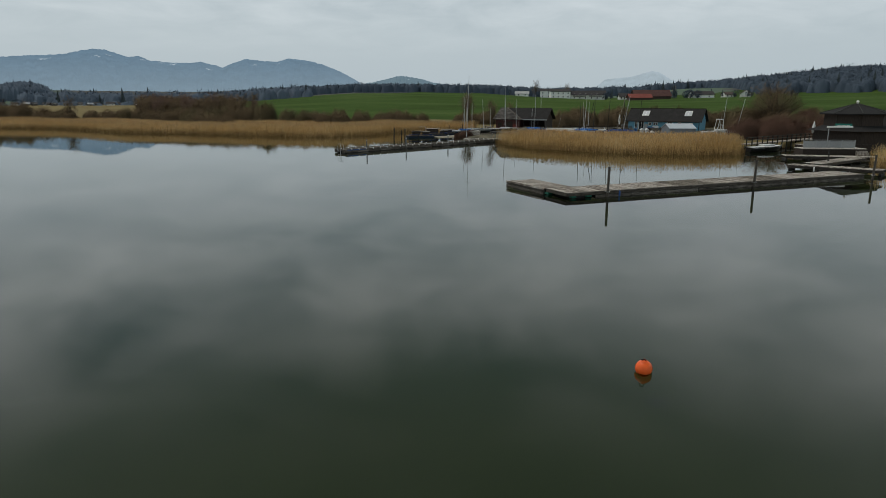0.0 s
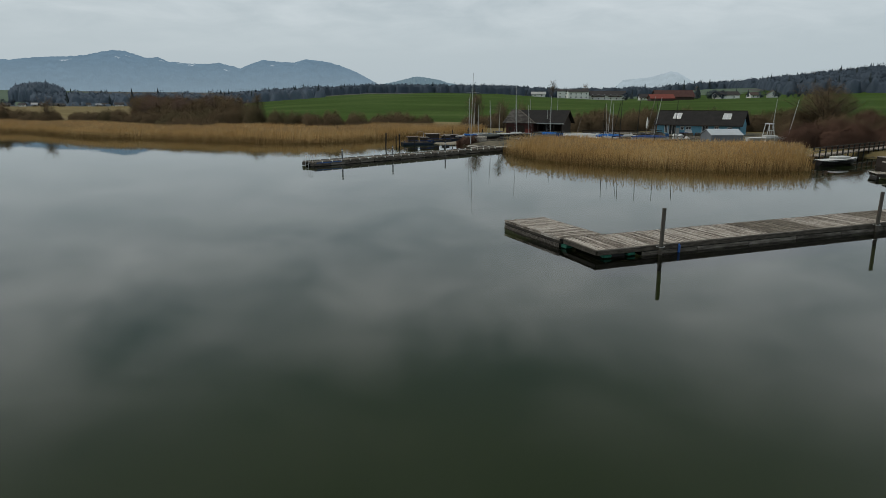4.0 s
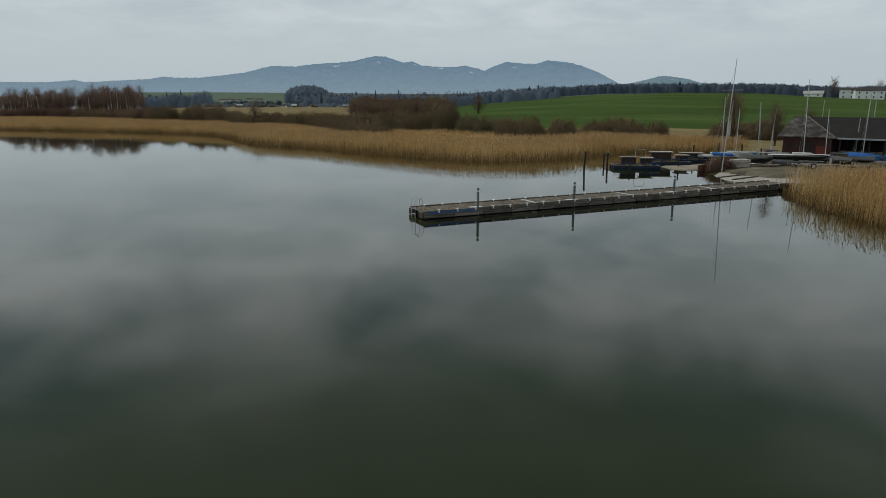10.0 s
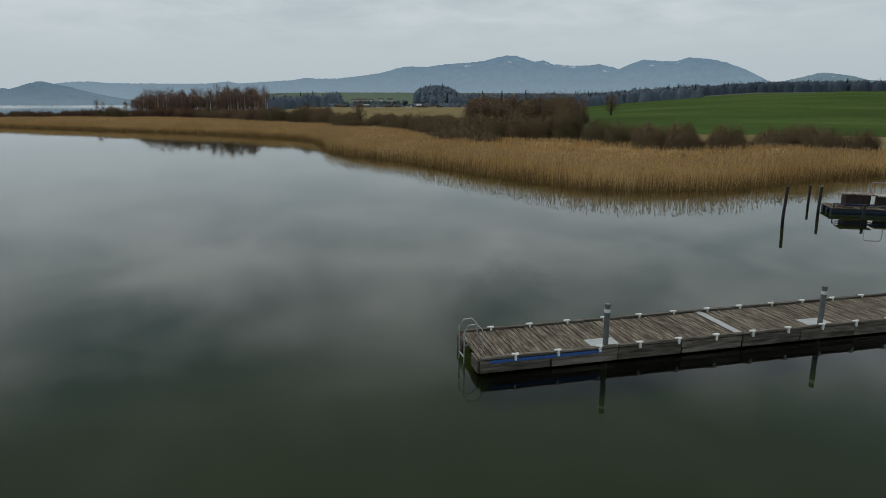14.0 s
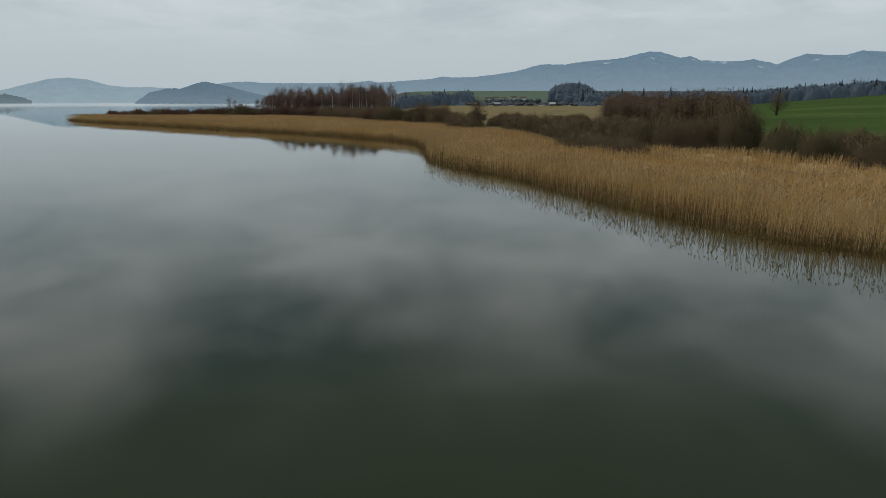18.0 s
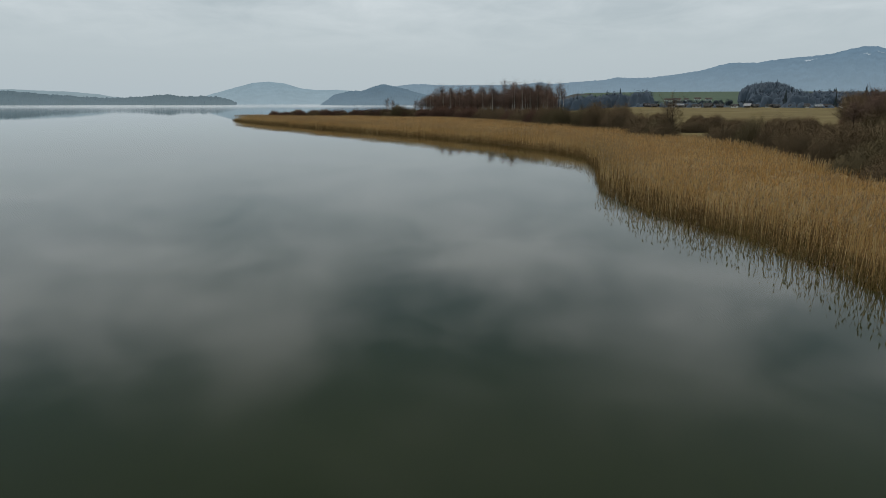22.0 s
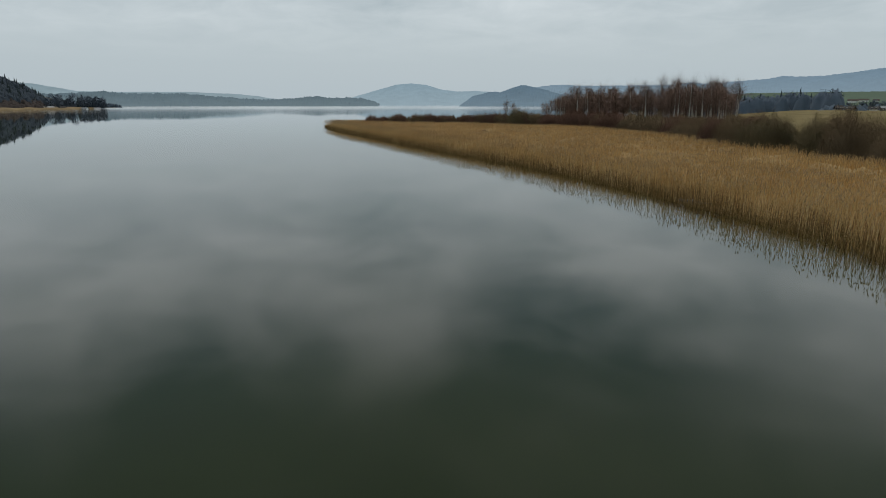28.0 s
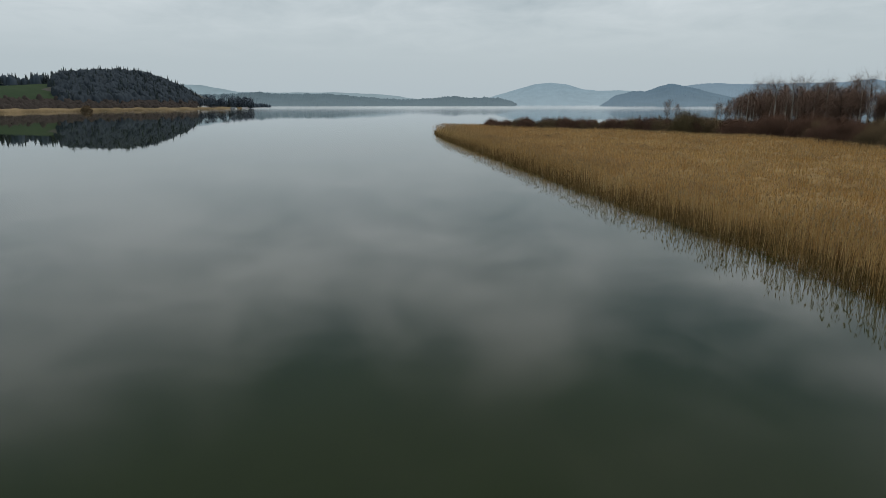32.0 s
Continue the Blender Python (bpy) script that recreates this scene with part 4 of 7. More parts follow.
for x, y, w, h in ((-37.5, 97, 8, 5.6), (-32.6, 101, 5.8, 5.2), (-26, 107, 10.5, 5.3), (-21, 116, 4, 4.3), (-48, 112, 7, 4.6), (-11, 128, 7.6, 4.2), (-6, 127, 6.6, 4.6), (1, 126, 6.6, 4.7), (6, 125, 6, 4.4)):
    clump(x, y, w, h, ["brown"])
belt([(-152, 150), (-128, 148), (-104, 150)], 8.0, (2.6, 3.8), (2.4, 3.4), ["brown"], 4)
belt([(-98, 134), (-84, 128), (-66, 124)], 4.6, (3.0, 4.4), (3.4, 5.0), ["brown", "olive", "brown"], 3)
belt([(-190, 175), (-160, 170), (-130, 168), (-100, 165)], 6.5, (3.0, 4.2), (2.6, 3.6), ["brown"], 4)
belt([(13, 116), (22, 120), (46, 117), (72, 112)], 2.0, (2.8, 4.4), (3.8, 5.2), ["brown", "brown", "olive"], 3)
belt([(14, 112), (24, 111)], 2.2, (2.4, 3.2), (3.8, 5.0), ["brown"], 1.5)
belt([(40, 67), (47, 71), (55, 74), (62, 80)], 1.9, (2.2, 3.2), (3.0, 4.4), ["red"], 2)
belt([(46, 88), (62, 96), (74, 92)], 2.6, (3, 4.4), (3.6, 5.0), ["red", "brown"], 3)


def tree_meshes(seed, H, limbs=16, twigs=900, r0=0.16, spread=0.32, low=0.35, droop=0.0, lean=0.03, trunks=1, fill=1.0):
    """Trunk, limb and twig meshes of a leafless tree of height H."""
    rng = np.random.RandomState(seed)
    bt, bl = bmesh.new(), bmesh.new()
    S, E = [], []
    for t in range(trunks):
        off = rng.randn(2) * (0.25 if trunks > 1 else 0)
        ln = rng.randn(2) * lean * H + off * (1.6 if trunks > 1 else 0)
        ht = H * (1 - 0.2 * t * rng.rand())
        ax = [np.array([off[0] + ln[0] * f ** 1.4 + 0.02 * H * math.sin(3 * f + t), off[1] + ln[1] * f ** 1.4, ht * f - 0.1]) for f in (0, 0.2, 0.45, 0.7, 0.9, 1.0)]
        tube(bt, ax, [r0 * 1.25, r0, r0 * 0.75, r0 * 0.45, r0 * 0.2, r0 * 0.06], 7)
        for i in range(limbs // trunks):
            f = low + (0.96 - low) * (i + rng.rand()) / (limbs // trunks)
            k = f * 5
            hts = np.interp(f, (0, 0.2, 0.45, 0.7, 0.9, 1.0), range(6))
            j = min(int(hts), 4)
            p = ax[j] + (ax[j + 1] - ax[j]) * (hts - j)
            a = rng.rand() * 2 * math.pi
            le = H * spread * (1.15 - 0.75 * f) * (0.7 + 0.6 * rng.rand())
            up = 0.55 + 0.5 * f
            d = np.array([math.cos(a), math.sin(a), up])
            m = p + d * le * 0.5 + [0, 0, le * 0.06]
            e = p + d * le + [0, 0, le * (0.12 - droop)]
            rr = r0 * (1.05 - f) * 0.42
            tube(bl, [p, m, e], [rr, rr * 0.6, rr * 0.15], 4, False)
            nt = twigs // max(1, limbs) // 2
            g = rng.rand(nt)
            s = np.where(g[:, None] < 0.5, p + (m - p) * (g[:, None] * 2), m + (e - m) * (g[:, None] * 2 - 1))
            q = rng.randn(nt, 3) * 0.6 + d * 0.35 + [0, 0, 0.2 - droop * 1.6]
            S.append(s)
            E.append(s + q * (H * (0.05 + 0.07 * rng.rand(nt)))[:, None])
    nf = int(twigs * fill)
    q = rng.randn(nf, 3)
    q *= (rng.rand(nf) ** 0.4 / np.linalg.norm(q, axis=1))[:, None]
    s = np.array([0, 0, H * (0.5 + low * 0.45)]) + q * [H * spread * 0.8, H * spread * 0.8, H * (0.48 - low * 0.42)]
    S.append(s)
    E.append(s + (rng.randn(nf, 3) * 0.5 + q * 0.5 + [0, 0, 0.5]) * (H * (0.04 + 0.05 * rng.rand(nf)))[:, None])
    mt, ml = bpy.data.meshes.new("trunk"), bpy.data.meshes.new("limbs")
    bt.to_mesh(mt)
    bl.to_mesh(ml)
    bt.free()
    bl.free()
    for me in (mt, ml):
        for p in me.polygons:
            p.use_smooth = True
    S, E = np.concatenate(S), np.concatenate(E)
    V, F = ribbons(S, E, 0.0095, 0.004, rng)
    out = (E - [0, 0, H * 0.55]) / H + [0, 0, 0.1] + rng.randn(len(E), 3) * 0.08
    V = outward(V, out, 4)
    return mt, ml, soft_shade(mesh_np("crown", V, F), V, out, 4)


def tree(seed, H, bark, twig, label, group, name="tree", **kw):
    ob = thing(name, None, label, "tree", group)
    a, b, c = tree_meshes(seed, H, **kw)
    link("trunk", a, bark, ob)
    link("limb_frame", b, bark if bark is not M_birch else M_bark, ob)
    link("crown", c, twig, ob)
    return ob


TREES = {
    "birch": [tree(41 + i, 11.5 + i, M_birch, M_twig_birch, "leafless birch with a white trunk", "trees on the reed spit", "birch_tree", limbs=36, twigs=2000, r0=0.22, spread=0.22, droop=0.05, low=0.50, fill=0.25) for i in range(3)],
    "alder": [tree(51 + i, 10.0, M_bark, M_twig_birch, "slim leafless reddish alder among birches", "trees on the reed spit", "alder_tree", limbs=36, twigs=2800, r0=0.13, spread=0.27, low=0.42, fill=0.45) for i in range(2)],
    "willow": [tree(71, 10.0, M_bark, M_twig, "big spreading leafless willow behind the pavilion", "trees at the marsh edge", "willow_tree", limbs=90, twigs=14000, r0=0.36, spread=0.50, low=0.10, trunks=5, fill=0.9)],
    "round": [tree(61 + i, 9.0, M_bark, M_twig, "bare broadleaf tree at the marsh edge", "trees at the marsh edge", "bare_tree", limbs=48, twigs=6500, r0=0.17, spread=0.40, low=0.12, trunks=3, fill=0.3) for i in range(2)],
}
placed = set()


def plant(kind, x, y, k=1.0, wide=1.0):
    ob = random.choice(TREES[kind])
    z = max(float(ground_z([(x, y)])[0]), 0.0)
    if ob not in placed:
        placed.add(ob)
        ob.matrix_world = pose(x, y, z)
        ob.scale = (k * wide, k * wide, k)
        return ob
    c = copy_thing(ob, pose(x, y, z, 0, 0, random.uniform(0, 360)))
    c.scale = (k * wide, k * wide, k)
    return c


for i in range(70):
    a, r = random.uniform(0, 6.28), math.sqrt(random.random())
    plant(random.choice(["birch", "alder", "alder"]), -286 + 27 * r * math.cos(a), 152 + 12 * r * math.sin(a), random.uniform(0.6, 0.92))
for i in range(62):
    f = random.random() ** 1.2
    plant(random.choice(["birch", "birch", "alder", "alder"]), -216 - 90 * f + random.uniform(-7, 7), 142 + 62 * f + random.uniform(-9, 9), random.uniform(0.74, 0.94))
for i in range(76):
    f = random.random()
    plant(random.choice(["alder", "alder", "birch"]), -222 - 84 * f + random.uniform(-7, 7), 148 + 46 * f + random.uniform(-8, 12), random.uniform(0.55, 0.85))
for x, y, k in ((-279, 121, 0.62), (-277.5, 122.5, 0.55), (-270, 131, 0.5), (-267, 134, 0.6), (-264, 134, 0.55), (-273, 137, 0.6), (-268, 139, 0.66), (-296, 139, 0.52), (-291, 136, 0.58), (-287, 138, 0.6), (-283, 136, 0.55), (-293, 142, 0.64), (-286, 142, 0.7), (-280, 139, 0.62), (-277, 136, 0.58), (-289, 140, 0.66)):
    plant("birch", x, y, k)
for i in range(22):
    plant(random.choice(["birch", "alder", "alder"]), random.uniform(-262, -238), random.uniform(136, 154), random.uniform(0.5, 0.85))
for i in range(28):
    f = random.random()
    plant(random.choice(["birch", "alder", "alder"]), -242 - 46 * f + random.uniform(-6, 6), 139 + 8 * f + random.uniform(-6, 8), random.uniform(0.5, 0.82))
for x, y in ((-276, 131), (-273, 128), (-269, 131), (-281, 135), (-266, 127), (-284, 139), (-278, 127)):
    bush(random.choice(["brown", "red"]), x, y, random.uniform(2.6, 3.6), random.uniform(3.2, 4.4))
plant("round", -120.2, 121.5, 0.72, 0.9)
plant("birch", -1.7, 87.6, 0.42)
plant("birch", -9.0, 110, 0.62, 1.5)
for x, y, k in ((-118, 158, 0.62), (-106, 156, 0.7), (-94, 150, 0.66), (-84, 146, 0.72), (-76, 142, 0.6), (-88, 158, 0.8)):
    plant(random.choice(["round", "alder"]), x, y, k, 1.2)
plant("round", -136.4, 271.5, 0.85, 1.3)
S = scatter([(-97, 172), (-122, 164), (-152, 200), (-168, 228), (-116, 216)], 150, 17)
for i, (x, y) in enumerate(S):
    if i % 8 == 0:
        bush(("red", "brown", "olive", "red", "brown")[i % 5], x, y, random.uniform(3.4, 5.0), random.uniform(3.6, 5.6))
    else:
        plant(("round", "alder", "round")[i % 9 // 3], x, y, random.uniform(0.4, 0.82), 1.2)
for x, y, k in ((-112, 190, 0.9), (-104, 186, 0.75), (-98, 178, 0.7), (-120, 205, 0.85), (-92, 160, 0.6), (-70, 128, 0.5)):
    plant("round", x, y, k, 1.1)
plant("willow", 58.9, 112, 0.84, 1.45)
plant("round", -9.5, 118, 0.8, 0.7)
plant("round", -3, 112, 0.62, 0.7)
plant("round", 1.0, 108, 0.62, 0.6)

S = scatter([pol(50.5, 640), pol(43.5, 640), pol(43.5, 690), pol(50.5, 690)], 70, 21)
forest("village_trees", S, 3.5 + 3 * rng0.rand(len(S)), 0.2, "scattered small trees round the hamlet", seed=21, m=260, fk=0.06, core_k=0)
# ---------------------------------------------------------------- reed beds


def reed_bed(name, front, back, dens, label, seed, tall=2.35, heads=0.75, edge=0.30):
    """Dry reeds: an uneven thicket below, and over and before it single bent stems with plumes."""
    rng = np.random.RandomState(seed)
    poly = np.array(front + back[::-1], float) if front is not back else np.array(front)
    lo, hi = poly.min(0) - 2, poly.max(0) + 2
    n = int((hi - lo).prod() * dens[0])
    P = lo + (hi - lo) * rng.rand(n, 2)
    ins = inside(P, poly)
    df = edge_dist(P, front)
    de = edge_dist(P, poly, True)
    patch = lumps(P, 2.2, 1.0)
    keep = np.where(df < 5.0, edge + (0.92 - edge) * sstep(0.6, 5.2, df + 0.9 * patch), np.where(df < 13, dens[1], dens[2]))
    ok = (ins & (rng.rand(n) < keep)) | (~ins & (df < 0.9) & (rng.rand(n) < 0.22 * (1 - df / 0.9) * np.clip(patch, 0, 1)))
    P, df, ins, de = P[ok], df[ok], ins[ok], de[ok]
    n = len(P)
    h = tall * (0.86 + 0.10 * lumps(P, 9.0) + 0.06 * lumps(P, 2.5)) * (0.78 + 0.3 * rng.rand(n)) * np.where(ins, 0.88 + 0.12 * sstep(0, 3.5, df), 0.70)
    zb = np.full(n, -0.12)
    a = rng.rand(n) * 2 * np.pi
    lean = np.c_[np.cos(a), np.sin(a)] * (0.05 + 0.16 * rng.rand(n))[:, None] + [0.05, -0.02]
    w = 0.0055 + 0.004 * rng.rand(n) + 0.008 * sstep(1.5, 8, df) + np.clip(df / 900, 0, 0.016)
    face = rng.randn(n) * 0.9
    sx = np.c_[np.cos(face), np.sin(face), np.zeros(n)] * w[:, None]
    B = np.c_[P, zb]
    Mi = np.c_[P + lean * (h * 0.35)[:, None], h * 0.55]
    T = np.c_[P + lean * h[:, None], h]
    V1 = np.stack([B - sx, B + sx, Mi + sx * 0.9, Mi - sx * 0.9], 1)
    V2 = np.stack([Mi - sx * 0.9, Mi + sx * 0.9, T + sx * 0.4, T - sx * 0.4], 1)
    # leaves
    lf = np.where(rng.rand(n) < 0.25 + 0.5 * sstep(0, 5, df))[0]
    g = (0.35 + 0.5 * rng.rand(len(lf)))[:, None]
    s0 = B[lf] + (T[lf] - B[lf]) * g
    la = rng.rand(len(lf)) * 2 * np.pi
    le = s0 + np.c_[np.cos(la) * 0.22, np.sin(la) * 0.22, 0.16 + 0.3 * rng.rand(len(lf))]
    up = np.array([0, 0, 0.012])
    V3 = np.stack([s0 - up, s0 + up, le + up * 0.2, le - up * 0.2], 1)
    V = np.concatenate([V1, V2, V3]).reshape(-1, 3)
    tagged(link(name, mesh_np(name, V, np.arange(len(V)).reshape(-1, 4)), M_straw), label, "reeds", kind="stuff")
    # broken stems and litter at the water's edge
    m = int((hi - lo).prod() * dens[0] * 1.6)
    L = lo + (hi - lo) * rng.rand(m, 2)
    ld = edge_dist(L, front)
    L = L[(ld < 4.5) & (inside(L, poly) | (ld < 0.25))]
    ld = edge_dist(L, front)
    m = len(L)
    lh = (0.25 + 0.70 * rng.rand(m) ** 1.5) * (0.75 + 0.35 * sstep(0, 2.5, ld)) * (1 + 0.3 * lumps(L, 1.7, 2.0))
    la = rng.rand(m) * 2 * np.pi
    lt = np.c_[L + np.c_[np.cos(la), np.sin(la)] * (lh * (0.1 + 0.7 * rng.rand(m) ** 2))[:, None], lh]
    lb = np.c_[L, np.full(m, -0.08)]
    fa = rng.rand(m) * np.pi
    lw = np.c_[np.cos(fa), np.sin(fa), np.zeros(m)] * (0.007 + 0.007 * rng.rand(m))[:, None]
    LV = np.stack([lb - lw, lb + lw, lt + lw * 0.7, lt - lw * 0.7], 1).reshape(-1, 3)
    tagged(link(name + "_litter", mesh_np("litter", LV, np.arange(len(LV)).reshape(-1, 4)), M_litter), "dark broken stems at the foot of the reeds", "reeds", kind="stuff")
    # plumes
    pl = np.where(rng.rand(n) < heads * (1 - 0.66 * sstep(1, 6, df)))[0]
    t = T[pl]
    pa = rng.rand(len(pl)) * 2 * np.pi
    V = []
    for k in range(3):
        qa = pa + rng.randn(len(pl)) * 0.7
        tip = t + np.c_[np.cos(qa) * 0.08 + 0.03, np.sin(qa) * 0.08, (0.10 + 0.05 * k) + 0.08 * rng.rand(len(pl))]
        pw = np.c_[np.cos(qa + 1.4), np.sin(qa + 1.4), np.zeros(len(pl))] * (0.012 + 0.010 * rng.rand(len(pl)))[:, None]
        mid = t + (tip - t) * 0.45
        V.append(np.stack([t, mid + pw, tip, mid - pw], 1))
    V = np.concatenate(V).reshape(-1, 3)
    tagged(link(name + "_plumes", mesh_np("plumes", V, np.arange(len(V)).reshape(-1, 4)), M_plume), "brown feathery seed heads of dry reeds", "reeds", kind="stuff")
    # thicket, its straw colour darkened for the shade among the stems
    st = 0.8
    xs, ys = np.arange(lo[0], hi[0], st), np.arange(lo[1], hi[1], st)
    X, Y = np.meshgrid(xs, ys)
    Q = np.c_[X.ravel(), Y.ravel()]
    Q = Q + rng.randn(*Q.shape) * 0.18
    qi = inside(Q, poly)
    qd = np.where(qi, edge_dist(Q, poly, True), 0)
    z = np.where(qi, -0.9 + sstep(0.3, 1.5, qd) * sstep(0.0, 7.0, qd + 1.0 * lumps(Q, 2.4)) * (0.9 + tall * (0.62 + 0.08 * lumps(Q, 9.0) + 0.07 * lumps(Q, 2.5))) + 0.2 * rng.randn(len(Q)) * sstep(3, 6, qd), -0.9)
    nx = len(xs)
    i = (np.arange(len(ys) - 1)[:, None] * nx + np.arange(nx - 1)).ravel()
    F = np.c_[i, i + 1, i + 1 + nx, i + nx]
    F = F[(z[F] > -0.80).any(1)]
    us, inv = np.unique(F, return_inverse=True)
    tagged(link(name + "_thicket", mesh_np("thicket", np.c_[Q, z][us], inv.reshape(F.shape)), M_reedmass), "dense reed thicket in a darkened straw colour", "reeds", kind="stuff")


reed_bed("reed_bed", SHORE_B, BACK_B[::-1], (28, 0.95, 0.45), "tall dry golden reeds along the lake shore", 3)
reed_bed("reed_stand", SHORE_A[5:], [(3.4, 65), (9, 64.5), (14, 64), (20, 62.5), (25, 61), (28, 61), (33, 61), (34.8, 54)], (34, 1.0, 0.6), "tall dry golden reeds before the boatyard", 4, 2.25, 0.35, 0.6)
reed_bed("reed_clump", [(39.5, 27.3), (41, 26.0), (44, 24), (50, 18)], [(41, 31), (44, 33), (48, 30), (55, 22)], (24, 0.8, 0.6), "dry golden reeds beside the jetty", 6)


def far_reeds(name, line, width, h, label):
    q = np.array(line, float)
    rng = np.random.RandomState(len(line))
    P = np.concatenate([a + (b - a) * np.linspace(0, 1, 40, False)[:, None] for a, b in zip(q[:-1], q[1:])])
    k = len(P)
    nrm = np.gradient(P, axis=0)[:, ::-1] * [1, -1]
    nrm /= np.linalg.norm(nrm, axis=1, keepdims=True)
    rows = [(-0.5, -0.2), (0.0, h * 0.8), (width * 0.3, h), (width, h * 0.9)]
    V = np.concatenate([np.c_[P + nrm * o + rng.randn(k, 2) * 0.5, z + 0.18 * h * rng.randn(k) * (z > 0)] for o, z in rows])
    i = (np.arange(3)[:, None] * k + np.arange(k - 1)).ravel()
    tagged(link(name, mesh_np(name, V, np.c_[i, i + 1, i + 1 + k, i + k]), M_reed_far), label, "reeds", kind="stuff")


M_reed_far = mat("pale_far_reeds", [(0.3, (0.17, 0.125, 0.07)), (0.7, (0.30, 0.225, 0.13))], 0.95, 0.05, 0.6, 0, coords="World")
far_reeds("far_reed_fringe", [(-560, -900), (-600, -480), (-640, -345), (-775, -352), (-930, -310), (-1110, -296), (-1240, -420)][::-1], 40, 2.6, "strip of dry reeds on the western shore")

# ---------------------------------------------------------------- floating docks


def dir2(deg):
    return np.array([math.cos(radians(deg)), math.sin(radians(deg))])


def plank_meshes(length, width, thick=0.04, boards=None):
    out = []
    for i in range(3):
        rng = random.Random(i + int(length * 100))
        bm = boxm(-width / 2, width / 2, 0, length + rng.uniform(-0.012, 0.012), -thick, 0.0)
        me = bpy.data.meshes.new("plank")
        bm.to_mesh(me)
        bm.free()
        me.materials.append(boards or M_plank)
        out.append(me)
    return out


def deck(parent, x0, x1, width, pitch=0.118, z=0.41, m=None, boards=None):
    """Deck boards across a walkway that runs along local x from x0 to x1."""
    ms = plank_meshes(width, pitch - 0.02, 0.04, boards)
    n = int((x1 - x0) / pitch)
    for i in range(n):
        ob = new("plank", random.choice(ms))
        ob.parent = parent
        loc = pose(x0 + (i + 0.5) * pitch, random.uniform(-0.012, 0.012), z + random.uniform(-0.004, 0.006), random.uniform(-0.3, 0.3), random.uniform(-0.4, 0.4), random.uniform(-0.25, 0.25))
        ob.matrix_basis = (m @ loc) if m is not None else loc


DOCK_A = thing("floating_dock", pose(9.93, 3.05, 0, 0, 0, 31.5), "L-shaped weathered grey plank dock floating on the lake", "dock")
ARM1 = pose(0, 0, 0, 0, 0, 92.7)
for k, (a, b, m) in enumerate(((0.0, 9.45, M_plank), (9.45, 12.9, M_plank_dark), (12.9, 17.6, M_plank), (17.6, 20.1, M_plank_dark), (20.1, 29.0, M_plank))):
    deck(DOCK_A, a, b, 2.55, boards=m)
for y0 in (-0.062, 2.535):
    part("edge_board", boxm(0, 29, y0, y0 + 0.075, 0.360, 0.412, 0.008), M_fascia, DOCK_A)
for i in range(9):
    part("side_board", boxm(2.2 + i * 2.98, 5.15 + i * 2.98, -0.078, -0.048, -0.03, 0.158, 0.008), M_fascia, DOCK_A)
for i in range(2):
    part("side_board", box(bmesh.new(), 2.62 + i * 2.44, 5.03 + i * 2.44, 0.052, 0.080, -0.03, 0.150, ARM1), M_fascia, DOCK_A)
part("side_board", box(bmesh.new(), 7.52, 7.55, -2.18, 0.05, -0.03, 0.150, ARM1), M_fascia, DOCK_A)
part("edge_board", boxm(-0.085, -0.012, -0.06, 2.6, 0.360, 0.412, 0.008), M_wet, DOCK_A)
for y0 in (-2.235, 0.01):
    part("edge_board", box(bmesh.new(), 2.6, 7.5, y0, y0 + 0.07, 0.300, 0.412, ARM1), M_plank, DOCK_A)
deck(DOCK_A, 2.57, 7.45, 2.15, m=ARM1 @ pose(0, -2.15, 0))
for nm, bm in (("side_beam", boxm(0, 29, -0.05, 0.03, 0.18, 0.37, 0.01)), ("side_beam", boxm(2.2, 29, 2.52, 2.60, 0.18, 0.37, 0.01)), ("end_beam", boxm(-0.05, 0.03, 0.03, 2.5, 0.18, 0.37, 0.01))):
    part(nm, bm, M_wet, DOCK_A)
for y0, y1 in ((-2.18, -2.10), (-0.03, 0.05)):
    part("side_beam", box(bmesh.new(), 2.55, 7.45, y0, y1, 0.18, 0.37, ARM1), M_wet, DOCK_A)
part("end_beam", box(bmesh.new(), 7.45, 7.53, -2.18, 0.05, 0.18, 0.37, ARM1), M_wet, DOCK_A)
for i in range(13):
    part("float_box", boxm(0.5 + i * 2.2, 2.1 + i * 2.2, 0.2, 2.3, -0.2, 0.18, 0.03), M_black, DOCK_A, "dark floats under the dock")
for i in range(2):
    part("float_box", box(bmesh.new(), 2.8 + i * 2.4, 4.6 + i * 2.4, -1.95, -0.2, -0.2, 0.18, ARM1), M_black, DOCK_A)
for x in (0.35, 1.55):
    part("float_drum", boxm(x, x + 0.4, 0.0, 0.3, 0.03, 0.16, 0.03), M_green, DOCK_A, "green plastic float drum")
part("float_drum", box(bmesh.new(), 2.1, 2.5, -0.3, 0.02, 0.03, 0.16, ARM1), M_green, DOCK_A, "green plastic float drum")
part("fender", tubem([(4.1, -0.12, 0.38), (4.1, -0.14, 0.30), (4.1, -0.14, 0.02), (4.1, -0.14, -0.04)], [0.02, 0.055, 0.055, 0.02], 8), M_blue, DOCK_A, "blue hanging fender")


